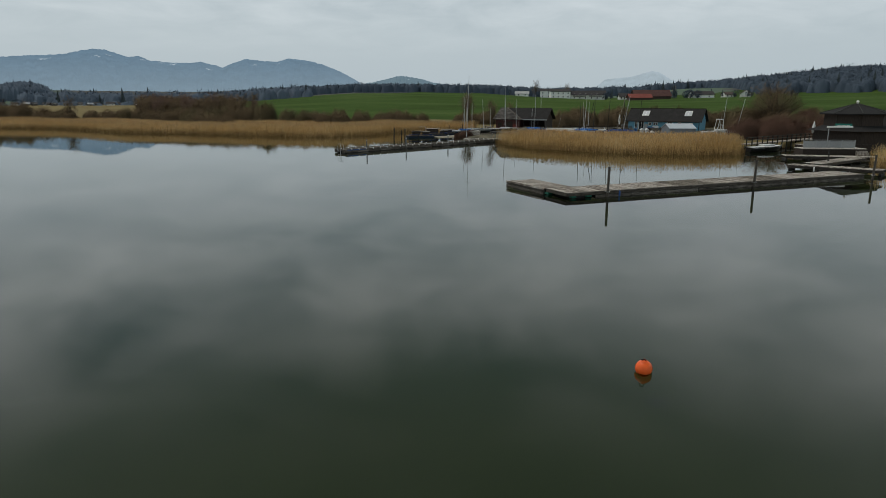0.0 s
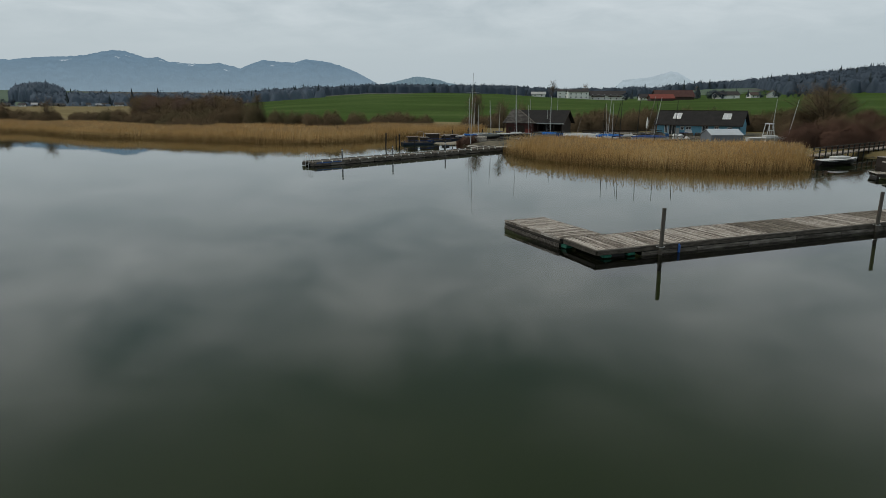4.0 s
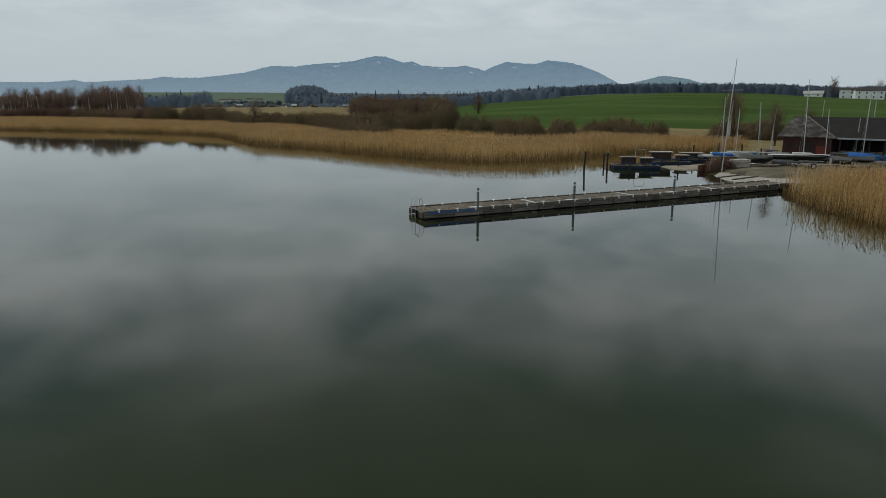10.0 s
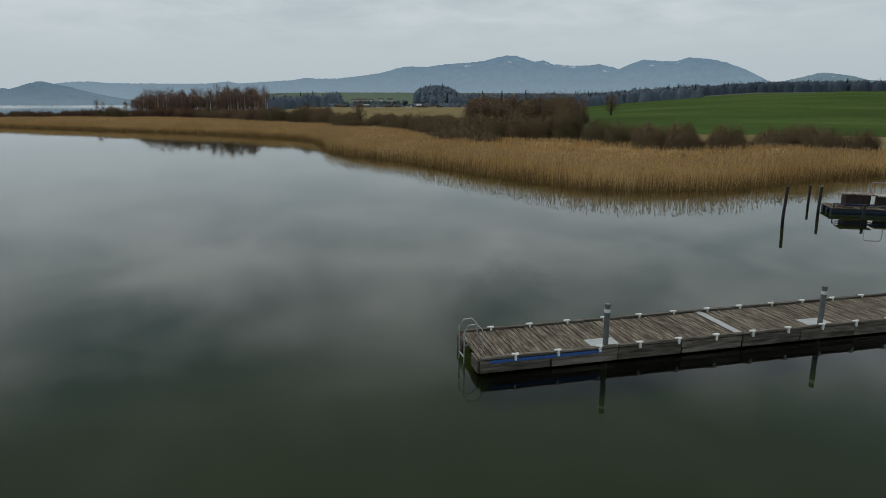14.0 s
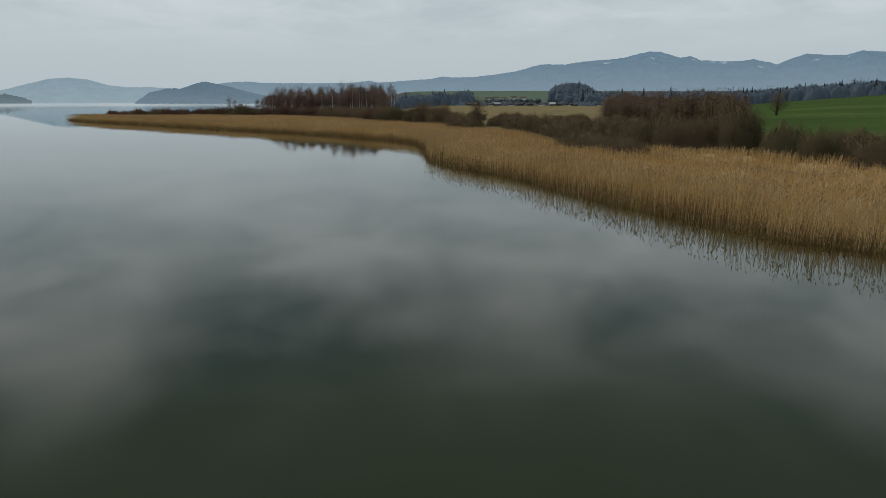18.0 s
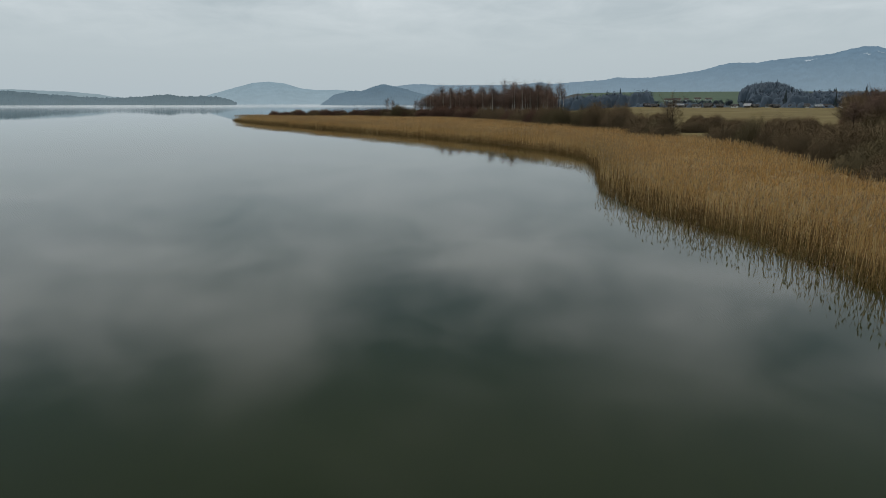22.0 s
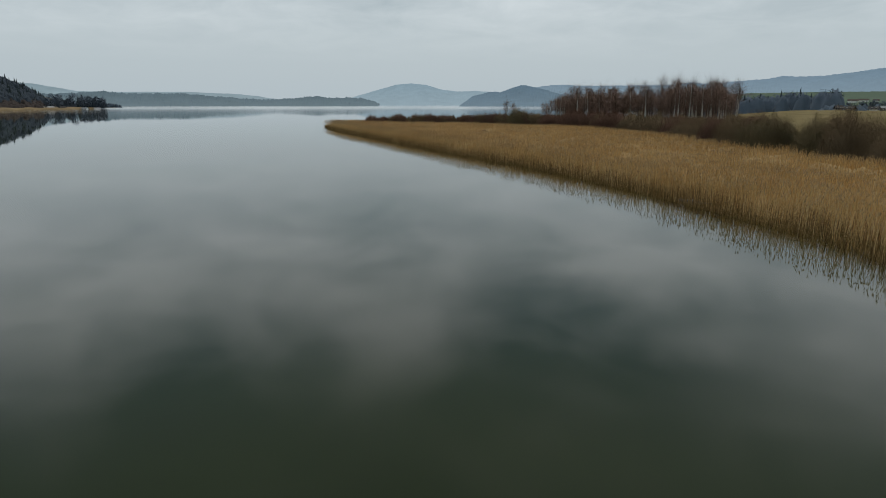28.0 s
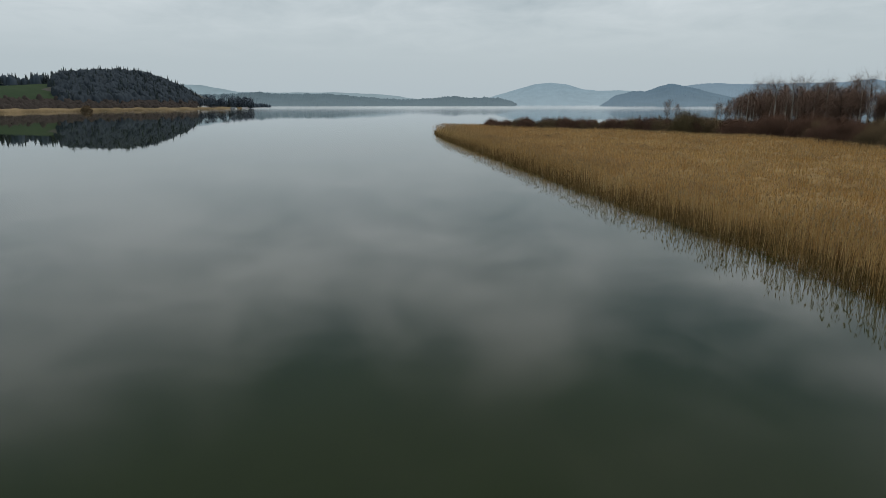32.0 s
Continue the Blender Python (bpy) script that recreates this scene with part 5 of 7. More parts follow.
def mooring_post(x, y, top, r, material, label, lean=(0, 0), ring=True):
    p = thing("mooring_post", pose(x, y, 0), label, "post", "posts in the lake")
    part("shaft", tubem([(0, 0, -1.2), (lean[0], lean[1], top)], [r, r], 10), material, p)
    if not ring:
        part("cap", tubem([(lean[0], lean[1], top + 0.002), (lean[0], lean[1], top + 0.05)], [r * 1.05, r * 0.9], 10), M_plank, p, "pale weathered pile top")
        return p
    bm = bmesh.new()
    for k in range(12):
        a, b = 2 * math.pi * k / 12, 2 * math.pi * (k + 1) / 12
        tube(bm, [(math.cos(a) * r * 2, math.sin(a) * r * 2, 0.36), (math.cos(b) * r * 2, math.sin(b) * r * 2, 0.36)], [0.012, 0.012], 5, False)
    part("ring", bm, M_steel, p, "steel guide ring")
    return p


mooring_post(12.62, 4.45, 2.0, 0.085, M_oldpost, "weathered grey mooring post at the dock edge", (0.05, 0.02))
mooring_post(24.0, 11.45, 2.0, 0.085, M_oldpost, "weathered grey mooring post at the dock edge", (0.05, 0.02))
mooring_post(35.2, 17.9, 2.0, 0.085, M_oldpost, "weathered grey mooring post at the dock edge", (0.05, 0.02))

PIER_DEG, PIER_W = 56.3, 2.05
PIER = thing("floating_pier", pose(-15.75, 37.5, 0, 0, 0, PIER_DEG), "long narrow plank pier floating between the shore and the lake", "pier")
deck(PIER, 0.0, 31.3, PIER_W, 0.13, boards=M_plank_dark)
for i in range(4):
    a, b = i * 7.85, i * 7.85 + 7.78
    for y in (-0.06, PIER_W):
        for q in range(4):
            x0, x1 = a + q * 1.955, a + q * 1.955 + 1.935
            part("side_board", boxm(x0, x1, y - 0.006 * (q % 2), y + 0.06, 0.215, 0.385, 0.008), M_fascia, PIER)
            part("side_board", boxm(x0 + 0.03 * (q % 2), x1, y + 0.004, y + 0.05, 0.045, 0.205, 0.008), M_fascia, PIER)
    part("float_box", boxm(a + 0.3, b - 0.3, 0.15, 2.0, -0.25, 0.2, 0.03), M_black, PIER, "dark float under the pier")
for y0 in (-0.06, PIER_W - 0.05):
    for k in range(8):
        part("edge_rail", boxm(k * 3.91 + 0.02, k * 3.91 + 3.89, y0, y0 + 0.11, 0.415, 0.475, 0.008), M_fascia, PIER)
part("end_beam", boxm(-0.07, 0.0, 0.0, 0.6, 0.04, 0.385, 0.01), M_fascia, PIER)
part("end_beam", boxm(-0.07, 0.0, 1.5, PIER_W, 0.04, 0.385, 0.01), M_fascia, PIER)
part("blue_edge_strip", boxm(0.25, 3.35, -0.088, -0.068, 0.315, 0.392), M_blue, PIER, "blue plastic edge strip")
for x in (7.8, 15.6, 23.4):
    part("cover_strip", boxm(x - 0.12, x + 0.12, 0.0, PIER_W, 0.422, 0.432), M_steel, PIER, "pale metal strip over the joint")
for i in range(26):
    for y in (-0.05, PIER_W - 0.02):
        x = 0.95 + i * 1.2
        bm = boxm(x - 0.10, x + 0.10, y - 0.025, y + 0.055, 0.476, 0.52, 0.01)
        box(bm, x - 0.03, x + 0.03, y - 0.05, y + 0.03, 0.34, 0.50)
        part("cleat", bm, M_white, PIER, "small white mooring cleat")
bm = bmesh.new()
for yy in (0.72, 1.22):
    tube(bm, [(0.30, yy, 0.44), (0.28, yy, 0.95), (0.12, yy, 1.12), (-0.10, yy, 1.10), (-0.22, yy, 0.92), (-0.22, yy, 0.3), (-0.22, yy, -0.6)], [0.02] * 7, 7)
for zz in (0.2, -0.1, -0.4):
    tube(bm, [(-0.22, 0.72, zz), (-0.22, 1.22, zz)], [0.018, 0.018], 6)
part("swim_ladder", bm, M_steel, PIER, "bent steel tube swimming ladder")
for nm, x in (("B1", 3.62), ("B2", 10.65), ("B3", 19.2)):
    part("post_plate", boxm(x - 0.42, x + 0.42, -0.02, 0.62, 0.422, 0.434), M_steel, PIER, "steel plate round the post")
    pp = Vector((-15.75, 37.5, 0)) + Vector((*(dir2(PIER_DEG) * x + dir2(PIER_DEG + 90) * 0.15), 0))
    p = thing("guide_post", pose(pp.x, pp.y, 0), "grey steel guide post through the pier", "post", "posts of the long pier")
    part("shaft", tubem([(0, 0, -1.2), (0, 0, 1.60)], [0.075, 0.075], 12), M_post, p)
    part("marker", tubem([(0, 0, 1.36), (0, 0, 1.46)], [0.0775, 0.0775], 12), M_white, p, "white marker band")


def buoy(x, y):
    b = thing("mooring_buoy", pose(x, y, 0), "round orange mooring buoy afloat on the lake", "buoy")
    bm = bmesh.new()
    bmesh.ops.create_uvsphere(bm, u_segments=28, v_segments=16, radius=0.20)
    bmesh.ops.translate(bm, verts=bm.verts, vec=(0, 0, 0.085))
    for f in bm.faces:
        f.smooth = True
    part("ball", bm, M_orange, b)
    part("collar", tubem([(0, 0, 0.265), (0, 0, 0.31)], [0.06, 0.04], 12), M_orange, b)
    bm = bmesh.new()
    for k in range(14):
        a, c = 2 * math.pi * k / 14, 2 * math.pi * (k + 1) / 14
        tube(bm, [(-0.03 + math.cos(a) * 0.05, -0.05 - math.sin(a) * 0.045, 0.315 + math.sin(a) * 0.03), (-0.03 + math.cos(c) * 0.05, -0.05 - math.sin(c) * 0.045, 0.315 + math.sin(c) * 0.03)], [0.012, 0.012], 6, False)
    part("eye_ring", bm, M_darkpost, b, "dark steel eye ring")


buoy(10.66, -24.18)
mooring_post(-16.7, 68.1, 1.9, 0.09, M_darkpost, "dark wooden pile in the water", (0.12, 0.0), False)
mooring_post(-15.7, 72.4, 1.56, 0.09, M_darkpost, "dark wooden pile in the water", (0.06, 0.0), False)

DRIFT = thing("driftwood_log", pose(-130.71, 98.02, 0.03), "pale bare driftwood log floating before the reeds", "log")
part("trunk", tubem([(0, 0, 0), (0.81, 0.40, 0.03), (1.75, 0.86, 0.02), (2.69, 1.33, -0.02)], [0.06, 0.075, 0.06, 0.03], 9), M_plank, DRIFT)
part("branch_stub", tubem([(1.08, 0.53, 0.03), (1.26, 0.63, 0.22)], [0.03, 0.015], 6), M_plank, DRIFT)

# ---------------------------------------------------------------- boatyard
M_shingle = mat("dark_roof_shingles", [(0.3, (0.010, 0.009, 0.010)), (0.6, (0.020, 0.019, 0.019)), (0.8, (0.036, 0.034, 0.033))], 0.85, 1.2, 14, 0.5, 12, objrand=0.1)
M_redwall = mat("faded_red_boards", [(0.3, (0.045, 0.019, 0.017)), (0.7, (0.105, 0.046, 0.040))], 0.85, 1.5, 12, 0.4, 14, stretch=(8, 8, 1))
M_darkwood = mat("dark_stained_boards", [(0.3, (0.022, 0.017, 0.014)), (0.7, (0.060, 0.045, 0.036))], 0.8, 1.5, 14, 0.4, 16, stretch=(8, 8, 1))
M_bluewall = mat("sky_blue_boards", [(0.3, (0.11, 0.29, 0.42)), (0.7, (0.16, 0.38, 0.52))], 0.7, 1.0, 12, 0.25, 14, stretch=(8, 8, 1))
M_glass = mat("window_glass", [(0.3, (0.02, 0.025, 0.03)), (0.7, (0.05, 0.06, 0.07))], 0.08, 2, 8, 0.0, spec=0.6)
M_skylight = mat("skylight_glass", [(0.3, (0.42, 0.44, 0.46)), (0.7, (0.55, 0.57, 0.6))], 0.25, 3, 20, 0.0, spec=0.6)
M_tin = mat("grey_sheet_metal", [(0.3, (0.15, 0.165, 0.185)), (0.7, (0.22, 0.24, 0.265))], 0.5, 1, 20, 0.15, 12, 0.1, stretch=(1, 1, 0.3))
M_tinroof = mat("pale_sheet_metal", [(0.3, (0.42, 0.46, 0.50)), (0.7, (0.52, 0.56, 0.60))], 0.45, 1, 20, 0.15, 12, 0.1)
M_tarp_blue = plain("blue_tarpaulin", (0.025, 0.12, 0.36), 0.9, 0, 0.25, 2.5)
M_tarp_dark = plain("dark_blue_tarpaulin", (0.025, 0.05, 0.14), 0.9, 0, 0.25, 2.5)
M_tarp_grey = plain("grey_green_tarpaulin", (0.075, 0.08, 0.075), 0.7, 0, 0.25, 2.5)
M_concrete = mat("concrete_slab", [(0.3, (0.26, 0.24, 0.21)), (0.7, (0.40, 0.38, 0.34))], 0.9, 0.4, 9, 0.3, 20)
M_hullwhite = plain("white_gelcoat", (0.55, 0.55, 0.54), 0.3, 0, 0.06)
M_hulldark = plain("dark_hull_paint", (0.03, 0.028, 0.03), 0.4, 0, 0.2)
M_alu = plain("aluminium_mast", (0.55, 0.56, 0.56), 0.4, 0.5, 0.08)
M_rust = plain("brown_rusty_metal", (0.14, 0.075, 0.05), 0.8, 0.1, 0.3)
M_redroof = mat("red_tiles", [(0.3, (0.16, 0.042, 0.034)), (0.7, (0.25, 0.072, 0.056))], 0.85, 0.5, 5, 0.2, 6)
M_brownroof = mat("brown_tiles", [(0.3, (0.055, 0.04, 0.036)), (0.7, (0.10, 0.075, 0.065))], 0.85, 0.5, 5, 0.2, 6)
M_plaster = plain("white_plaster", (0.86, 0.86, 0.84), 0.85, 0, 0.08, 1.0)
M_signgreen = plain("green_sign_board", (0.02, 0.26, 0.20), 0.5, 0, 0.06)
M_rail = plain("pale_mesh_panel", (0.36, 0.37, 0.37), 0.6, 0.1, 0.1)


def gable_roof(bm, x0, x1, y0, y1, ze, zr, over=0.3, t=0.12, hip=(0, 0)):
    """Two slabs meeting at a ridge along x; hip shortens the ridge at either end."""
    ym = (y0 + y1) / 2
    k = (zr - ze) / (ym - y0)
    a, b, c, d = x0 - over, x1 + over, y0 - over, y1 + over
    zo = ze - over * k
    pts = [(a, c, zo), (b, c, zo), (b, d, zo), (a, d, zo), (a + hip[0], ym, zr), (b - hip[1], ym, zr)]
    up = [bm.verts.new((x, y, z + t)) for x, y, z in pts]
    lo = [bm.verts.new(p) for p in pts]
    for q in ((0, 1, 5, 4), (2, 3, 4, 5), (1, 2, 5), (3, 0, 4)):
        if len(q) == 3 and not hip[0 if q[0] == 3 else 1]:
            continue
        bm.faces.new([up[i] for i in q])
        bm.faces.new([lo[i] for i in q[::-1]])
    rim = [0, 1, 2, 3] if hip[0] and hip[1] else ([0, 1, 5, 2, 3, 4] if not any(hip) else ([0, 1, 5, 2, 3] if hip[0] else [0, 1, 2, 3, 4]))
    for i, j in zip(rim, rim[1:] + rim[:1]):
        bm.faces.new((lo[i], lo[j], up[j], up[i]))
    bmesh.ops.recalc_face_normals(bm, faces=bm.faces)
    return bm


def gable_wall(bm, x, y0, y1, z0, ze, zr, t=0.15):
    ym = (y0 + y1) / 2
    ring = [(y0, z0), (y1, z0), (y1, ze), (ym, zr), (y0, ze)]
    a, b = [bm.verts.new((x, y, z)) for y, z in ring], [bm.verts.new((x + t, y, z)) for y, z in ring]
    bm.faces.new(a[::-1])
    bm.faces.new(b)
    for i in range(5):
        j = (i + 1) % 5
        bm.faces.new((a[i], a[j], b[j], b[i]))
    bmesh.ops.recalc_face_normals(bm, faces=bm.faces)
    return bm


def wall_with_holes(bm, x0, x1, z0, z1, y, t, holes):
    """A wall along x with openings (x0, x1, z0, z1), as boxes round them."""
    xs = sorted({x0, x1, *[h[0] for h in holes], *[h[1] for h in holes]})
    for a, b in zip(xs, xs[1:]):
        hs = sorted([h for h in holes if h[0] <= a and h[1] >= b], key=lambda h: h[2])
        z = z0
        for h in hs:
            if h[2] > z:
                box(bm, a, b, y, y + t, z, h[2])
            z = h[3]
        if z < z1:
            box(bm, a, b, y, y + t, z, z1)
    return bm


def window(parent, x0, x1, z0, z1, y, t=0.15, bars=1, door=False):
    w = new("door" if door else "window")
    w.parent = parent
    bm = bmesh.new()
    f = 0.08
    for q in ((x0, x0 + f, z0, z1), (x1 - f, x1, z0, z1), (x0 + f, x1 - f, z0, z0 + f), (x0 + f, x1 - f, z1 - f, z1)):
        box(bm, q[0], q[1], y - 0.03, y + 0.05, q[2], q[3])
    for i in range(bars):
        xm = x0 + (x1 - x0) * (i + 1) / (bars + 1)
        box(bm, xm - 0.03, xm + 0.03, y - 0.025, y + 0.045, z0 + f, z1 - f)
    part("frame", bm, M_white, w)
    part("pane", boxm(x0 + f, x1 - f, y + 0.06, y + 0.075, z0 + f, z1 - f), M_glass, w)


# the blue clubhouse
CLUB = thing("clubhouse", pose(26.94, 105.58, 0.35, 0, 0, -25), "low sky-blue wooden clubhouse with a dark roof", "house")
HOLES = [(1.4, 2.0, 0.3, 1.9), (2.2, 3.4, 0.0, 1.95), (4.3, 5.0, 0.9, 1.6), (5.3, 6.3, 1.0, 1.6), (8.2, 9.3, 0.0, 1.95), (10.4, 11.1, 0.7, 1.7), (12.6, 13.4, 0.8, 1.6)]
part("front_wall", wall_with_holes(bmesh.new(), 0, 14.75, 0, 2.1, 0, 0.15, HOLES), M_bluewall, CLUB)
part("back_wall", boxm(0, 14.75, 5.41, 5.56, 0, 2.1), M_bluewall, CLUB)
for x in (0, 14.6):
    part("gable_wall", gable_wall(bmesh.new(), x, 0.15, 5.41, 0, 2.15, 4.15), M_bluewall, CLUB)
part("roof", gable_roof(bmesh.new(), 0, 14.75, 0, 5.56, 2.18, 4.34, 0.5), M_shingle, CLUB)
part("ridge_board", boxm(-0.5, 15.25, 2.70, 2.86, 4.42, 4.52), M_darkwood, CLUB)
for h in HOLES:
    window(CLUB, h[0], h[1], h[2], h[3], 0.02, bars=1, door=h[2] < 0.2)
SL = math.atan2(4.34 - 2.18, 2.78)
for x in (2.6, 11.4):
    sk = new("skylight")
    sk.parent = CLUB
    sk.matrix_basis = pose(x, 1.45, 2.18 + 1.45 * math.tan(SL) + 0.17, math.degrees(SL), 0, 0)
    for q in (0.06, 0.73):
        part("pane", boxm(q, q + 0.61, -0.74, 0.74, -0.01, 0.03), M_skylight, sk, "pale milky skylight panel")
    part("frame", wall_with_holes(bmesh.new(), 0, 1.4, -0.8, 0.8, -0.03, 0.08, [(0.06, 0.67, -0.74, 0.74), (0.73, 1.34, -0.74, 0.74)]), M_white, sk).matrix_basis = pose(0, 0, 0, -90, 0, 0)
part("gutter", tubem([(-0.5, -0.56, 1.80), (15.25, -0.56, 1.80)], [0.06, 0.06], 8), M_darkwood, CLUB)
part("down_pipe", tubem([(14.6, -0.5, 1.78), (14.6, -0.08, 1.5), (14.6, -0.08, 0.05)], [0.04, 0.04, 0.04], 8), M_darkwood, CLUB)
part("terrace", boxm(0.5, 12, -3.2, -0.05, -0.3, -0.02), M_plank, CLUB)
for x0, x1 in ((0.2, 1.2), (6.6, 8.0)):
    part("bench", boxm(x0, x1, -0.7, -0.25, 0.38, 0.45, 0.02), M_darkwood, CLUB)
    for xx in (x0 + 0.1, x1 - 0.2):
        part("bench_leg", boxm(xx, xx + 0.1, -0.65, -0.3, -0.02, 0.376), M_darkwood, CLUB)
part("notice_board", boxm(5.2, 6.5, -0.06, -0.02, 0.15, 0.9), M_white, CLUB, "white notice board on the wall")
part("wall_cabinet", boxm(3.6, 4.2, -0.35, -0.02, 0.0, 1.3, 0.02), M_rail, CLUB, "grey cabinet by the wall")

# the old boathouse: a hipped red part and a dark open part
HUT = thing("boathouse", pose(-1.3, 91.2, 0.45, 0, 0, -17), "old boathouse with faded red walls and shingle roof", "boathouse")
M_hiproof = mat("silvered_shingles", [(0.38, (0.022, 0.019, 0.018)), (0.5, (0.048, 0.043, 0.040)), (0.64, (0.15, 0.138, 0.13))], 0.9, 0.9, 9, 0.6, 10, stretch=(1, 1, 2.5))
part("front_wall", wall_with_holes(bmesh.new(), 0.5, 5.5, 0, 2.45, 0, 0.15, [(0.9, 1.7, 0.9, 1.7), (2.6, 3.9, 0.0, 1.95)]), M_redwall, HUT)
for x in (0.5, 5.35):
    part("side_wall", boxm(x, x + 0.15, 0.15, 6.05, 0, 2.5), M_redwall, HUT)
part("back_wall", boxm(0.5, 5.5, 6.05, 6.2, 0, 2.5), M_redwall, HUT)
part("hip_roof", gable_roof(bmesh.new(), 0.5, 5.5, 0, 6.2, 2.6, 4.45, 0.5, hip=(0.3, 4.2)), M_hiproof, HUT, "silvery weathered shingle hip roof")
part("ridge_cap", boxm(0.25, 1.85, 3.0, 3.2, 4.52, 4.62), M_fascia, HUT, "pale ridge board")
hipcap = tubem([(1.8, 3.1, 4.55), (6.0, -0.5, 2.42)], [0.09, 0.09], 5)
part("hip_cap", hipcap, M_fascia, HUT, "pale patched hip shingles")
part("window_shutter", boxm(0.9, 1.7, 0.04, 0.08, 0.9, 1.7), M_darkwood, HUT)
part("door", boxm(2.6, 3.9, 0.06, 0.1, 0.0, 1.95), M_darkwood, HUT)
part("wall_panel", boxm(4.1, 5.0, -0.04, -0.005, 0.5, 1.4), plain("brick_red_panel", (0.20, 0.045, 0.035), 0.7), HUT, "brick-red panel on the wall")
part("back_wall", boxm(5.55, 10.5, 5.55, 5.7, 0, 2.6), M_darkwood, HUT)
part("side_wall", gable_wall(bmesh.new(), 10.35, 0.65, 5.55, 0, 2.6, 4.25), M_darkwood, HUT)
part("gable_roof", gable_roof(bmesh.new(), 2.4, 10.5, 0.5, 5.7, 2.64, 4.44, 0.5), M_shingle, HUT, "dark shingle gable roof")
part("eave_board", boxm(6.05, 11.0, -0.04, 0.0, 2.24, 2.42), M_rail, HUT, "pale board along the eave")
for x in (6.2, 7.6, 9.0, 10.4):
    part("timber_post", boxm(x - 0.08, x + 0.08, 0.5, 0.64, 0, 2.5), M_darkwood, HUT)
for x0, x1 in ((6.3, 7.5), (7.7, 8.9), (9.1, 10.3)):
    for z in (0.35, 0.6, 0.85):
        part("rail_board", boxm(x0, x1, 0.54, 0.58, z, z + 0.17), M_plank_dark, HUT)
for q in (0.0, 5.9):
    part("barge_board", tubem([(11.02, -0.0 + q * 1.05, 2.36), (11.02, 3.1, 4.5)], [0.08, 0.08], 4), M_darkwood, HUT)

# grey metal garage
SHED = thing("metal_garage", pose(28.3, 67.0, 0.35, 0, 0, 8), "small grey sheet-metal garage with pale roof", "garage")
for nm, bm in (("front_wall", boxm(0, 4.1, 0, 0.08, 0, 1.75)), ("back_wall", boxm(0, 4.1, 3.92, 4.0, 0, 1.75))):
    part(nm, bm, M_tin, SHED)
for x in (0, 4.02):
    part("gable_wall", gable_wall(bmesh.new(), x, 0.08, 3.92, 0, 1.75, 2.4, 0.08), M_tin, SHED)
part("roof", gable_roof(bmesh.new(), 0, 4.1, 0, 4.0, 1.75, 2.42, 0.1, 0.05), M_tinroof, SHED)
for i in range(10):
    part("rib", boxm(0.2 + i * 0.4, 0.24 + i * 0.4, -0.02, 0.0, 0.05, 1.72), M_tin, SHED)


def hull(L, B, H, bm=None, transom=0.7, n=11):
    """A boat's outer shell with a sheer line, pointed bow and a transom, keel down at z = 0."""
    bm = bm or bmesh.new()
    rows = []
    for i in range(n):
        f = i / (n - 1)
        hb = B / 2 * (transom + (1 - transom) * min(1, f * 2.2)) * (1 - max(0, (f - 0.45) / 0.55) ** 2.2)
        hb = max(hb, 0.015)
        sheer = H * (0.88 + 0.22 * f * f)
        keel = 0.05 * H + H * 0.55 * max(0, (f - 0.75) / 0.25) ** 2
        row = []
        for k in range(9):
            u = k / 8 * 2 - 1
            row.append(bm.verts.new((L * (f - 0.5), hb * math.copysign(abs(u) ** 0.7, u), keel + (sheer - keel) * abs(u) ** 2.2)))
        rows.append(row)
    for a, b in zip(rows, rows[1:]):
        for k in range(8):
            bm.faces.new((a[k], b[k], b[k + 1], a[k + 1]))
    bm.faces.new(rows[0])
    bmesh.ops.recalc_face_normals(bm, faces=bm.faces)
    return bm


def cover_shell(L, B, H, peak, n=11):
    bm = bmesh.new()
    rows = []
    for i in range(n):
        f = i / (n - 1)
        hb = B / 2 * (0.7 + 0.3 * min(1, f * 2.2)) * (1 - max(0, (f - 0.45) / 0.55) ** 2.2) + 0.03
        sheer = H * (0.88 + 0.22 * f * f)
        row = []
        for k in range(7):
            u = k / 6 * 2 - 1
            row.append(bm.verts.new((L * (f - 0.5), hb * u, sheer - 0.10 * abs(u) ** 6 + peak * (1 - abs(u) ** 1.3) * math.sin(math.pi * min(1, 0.12 + f * 0.9)) + 0.02 * math.sin(9 * f + 3 * u))))
        rows.append(row)
    for a, b in zip(rows, rows[1:]):
        for k in range(6):
            bm.faces.new((a[k], b[k], b[k + 1], a[k + 1]))
    bmesh.ops.recalc_face_normals(bm, faces=bm.faces)
    for f in bm.faces:
        f.smooth = True
    return bm


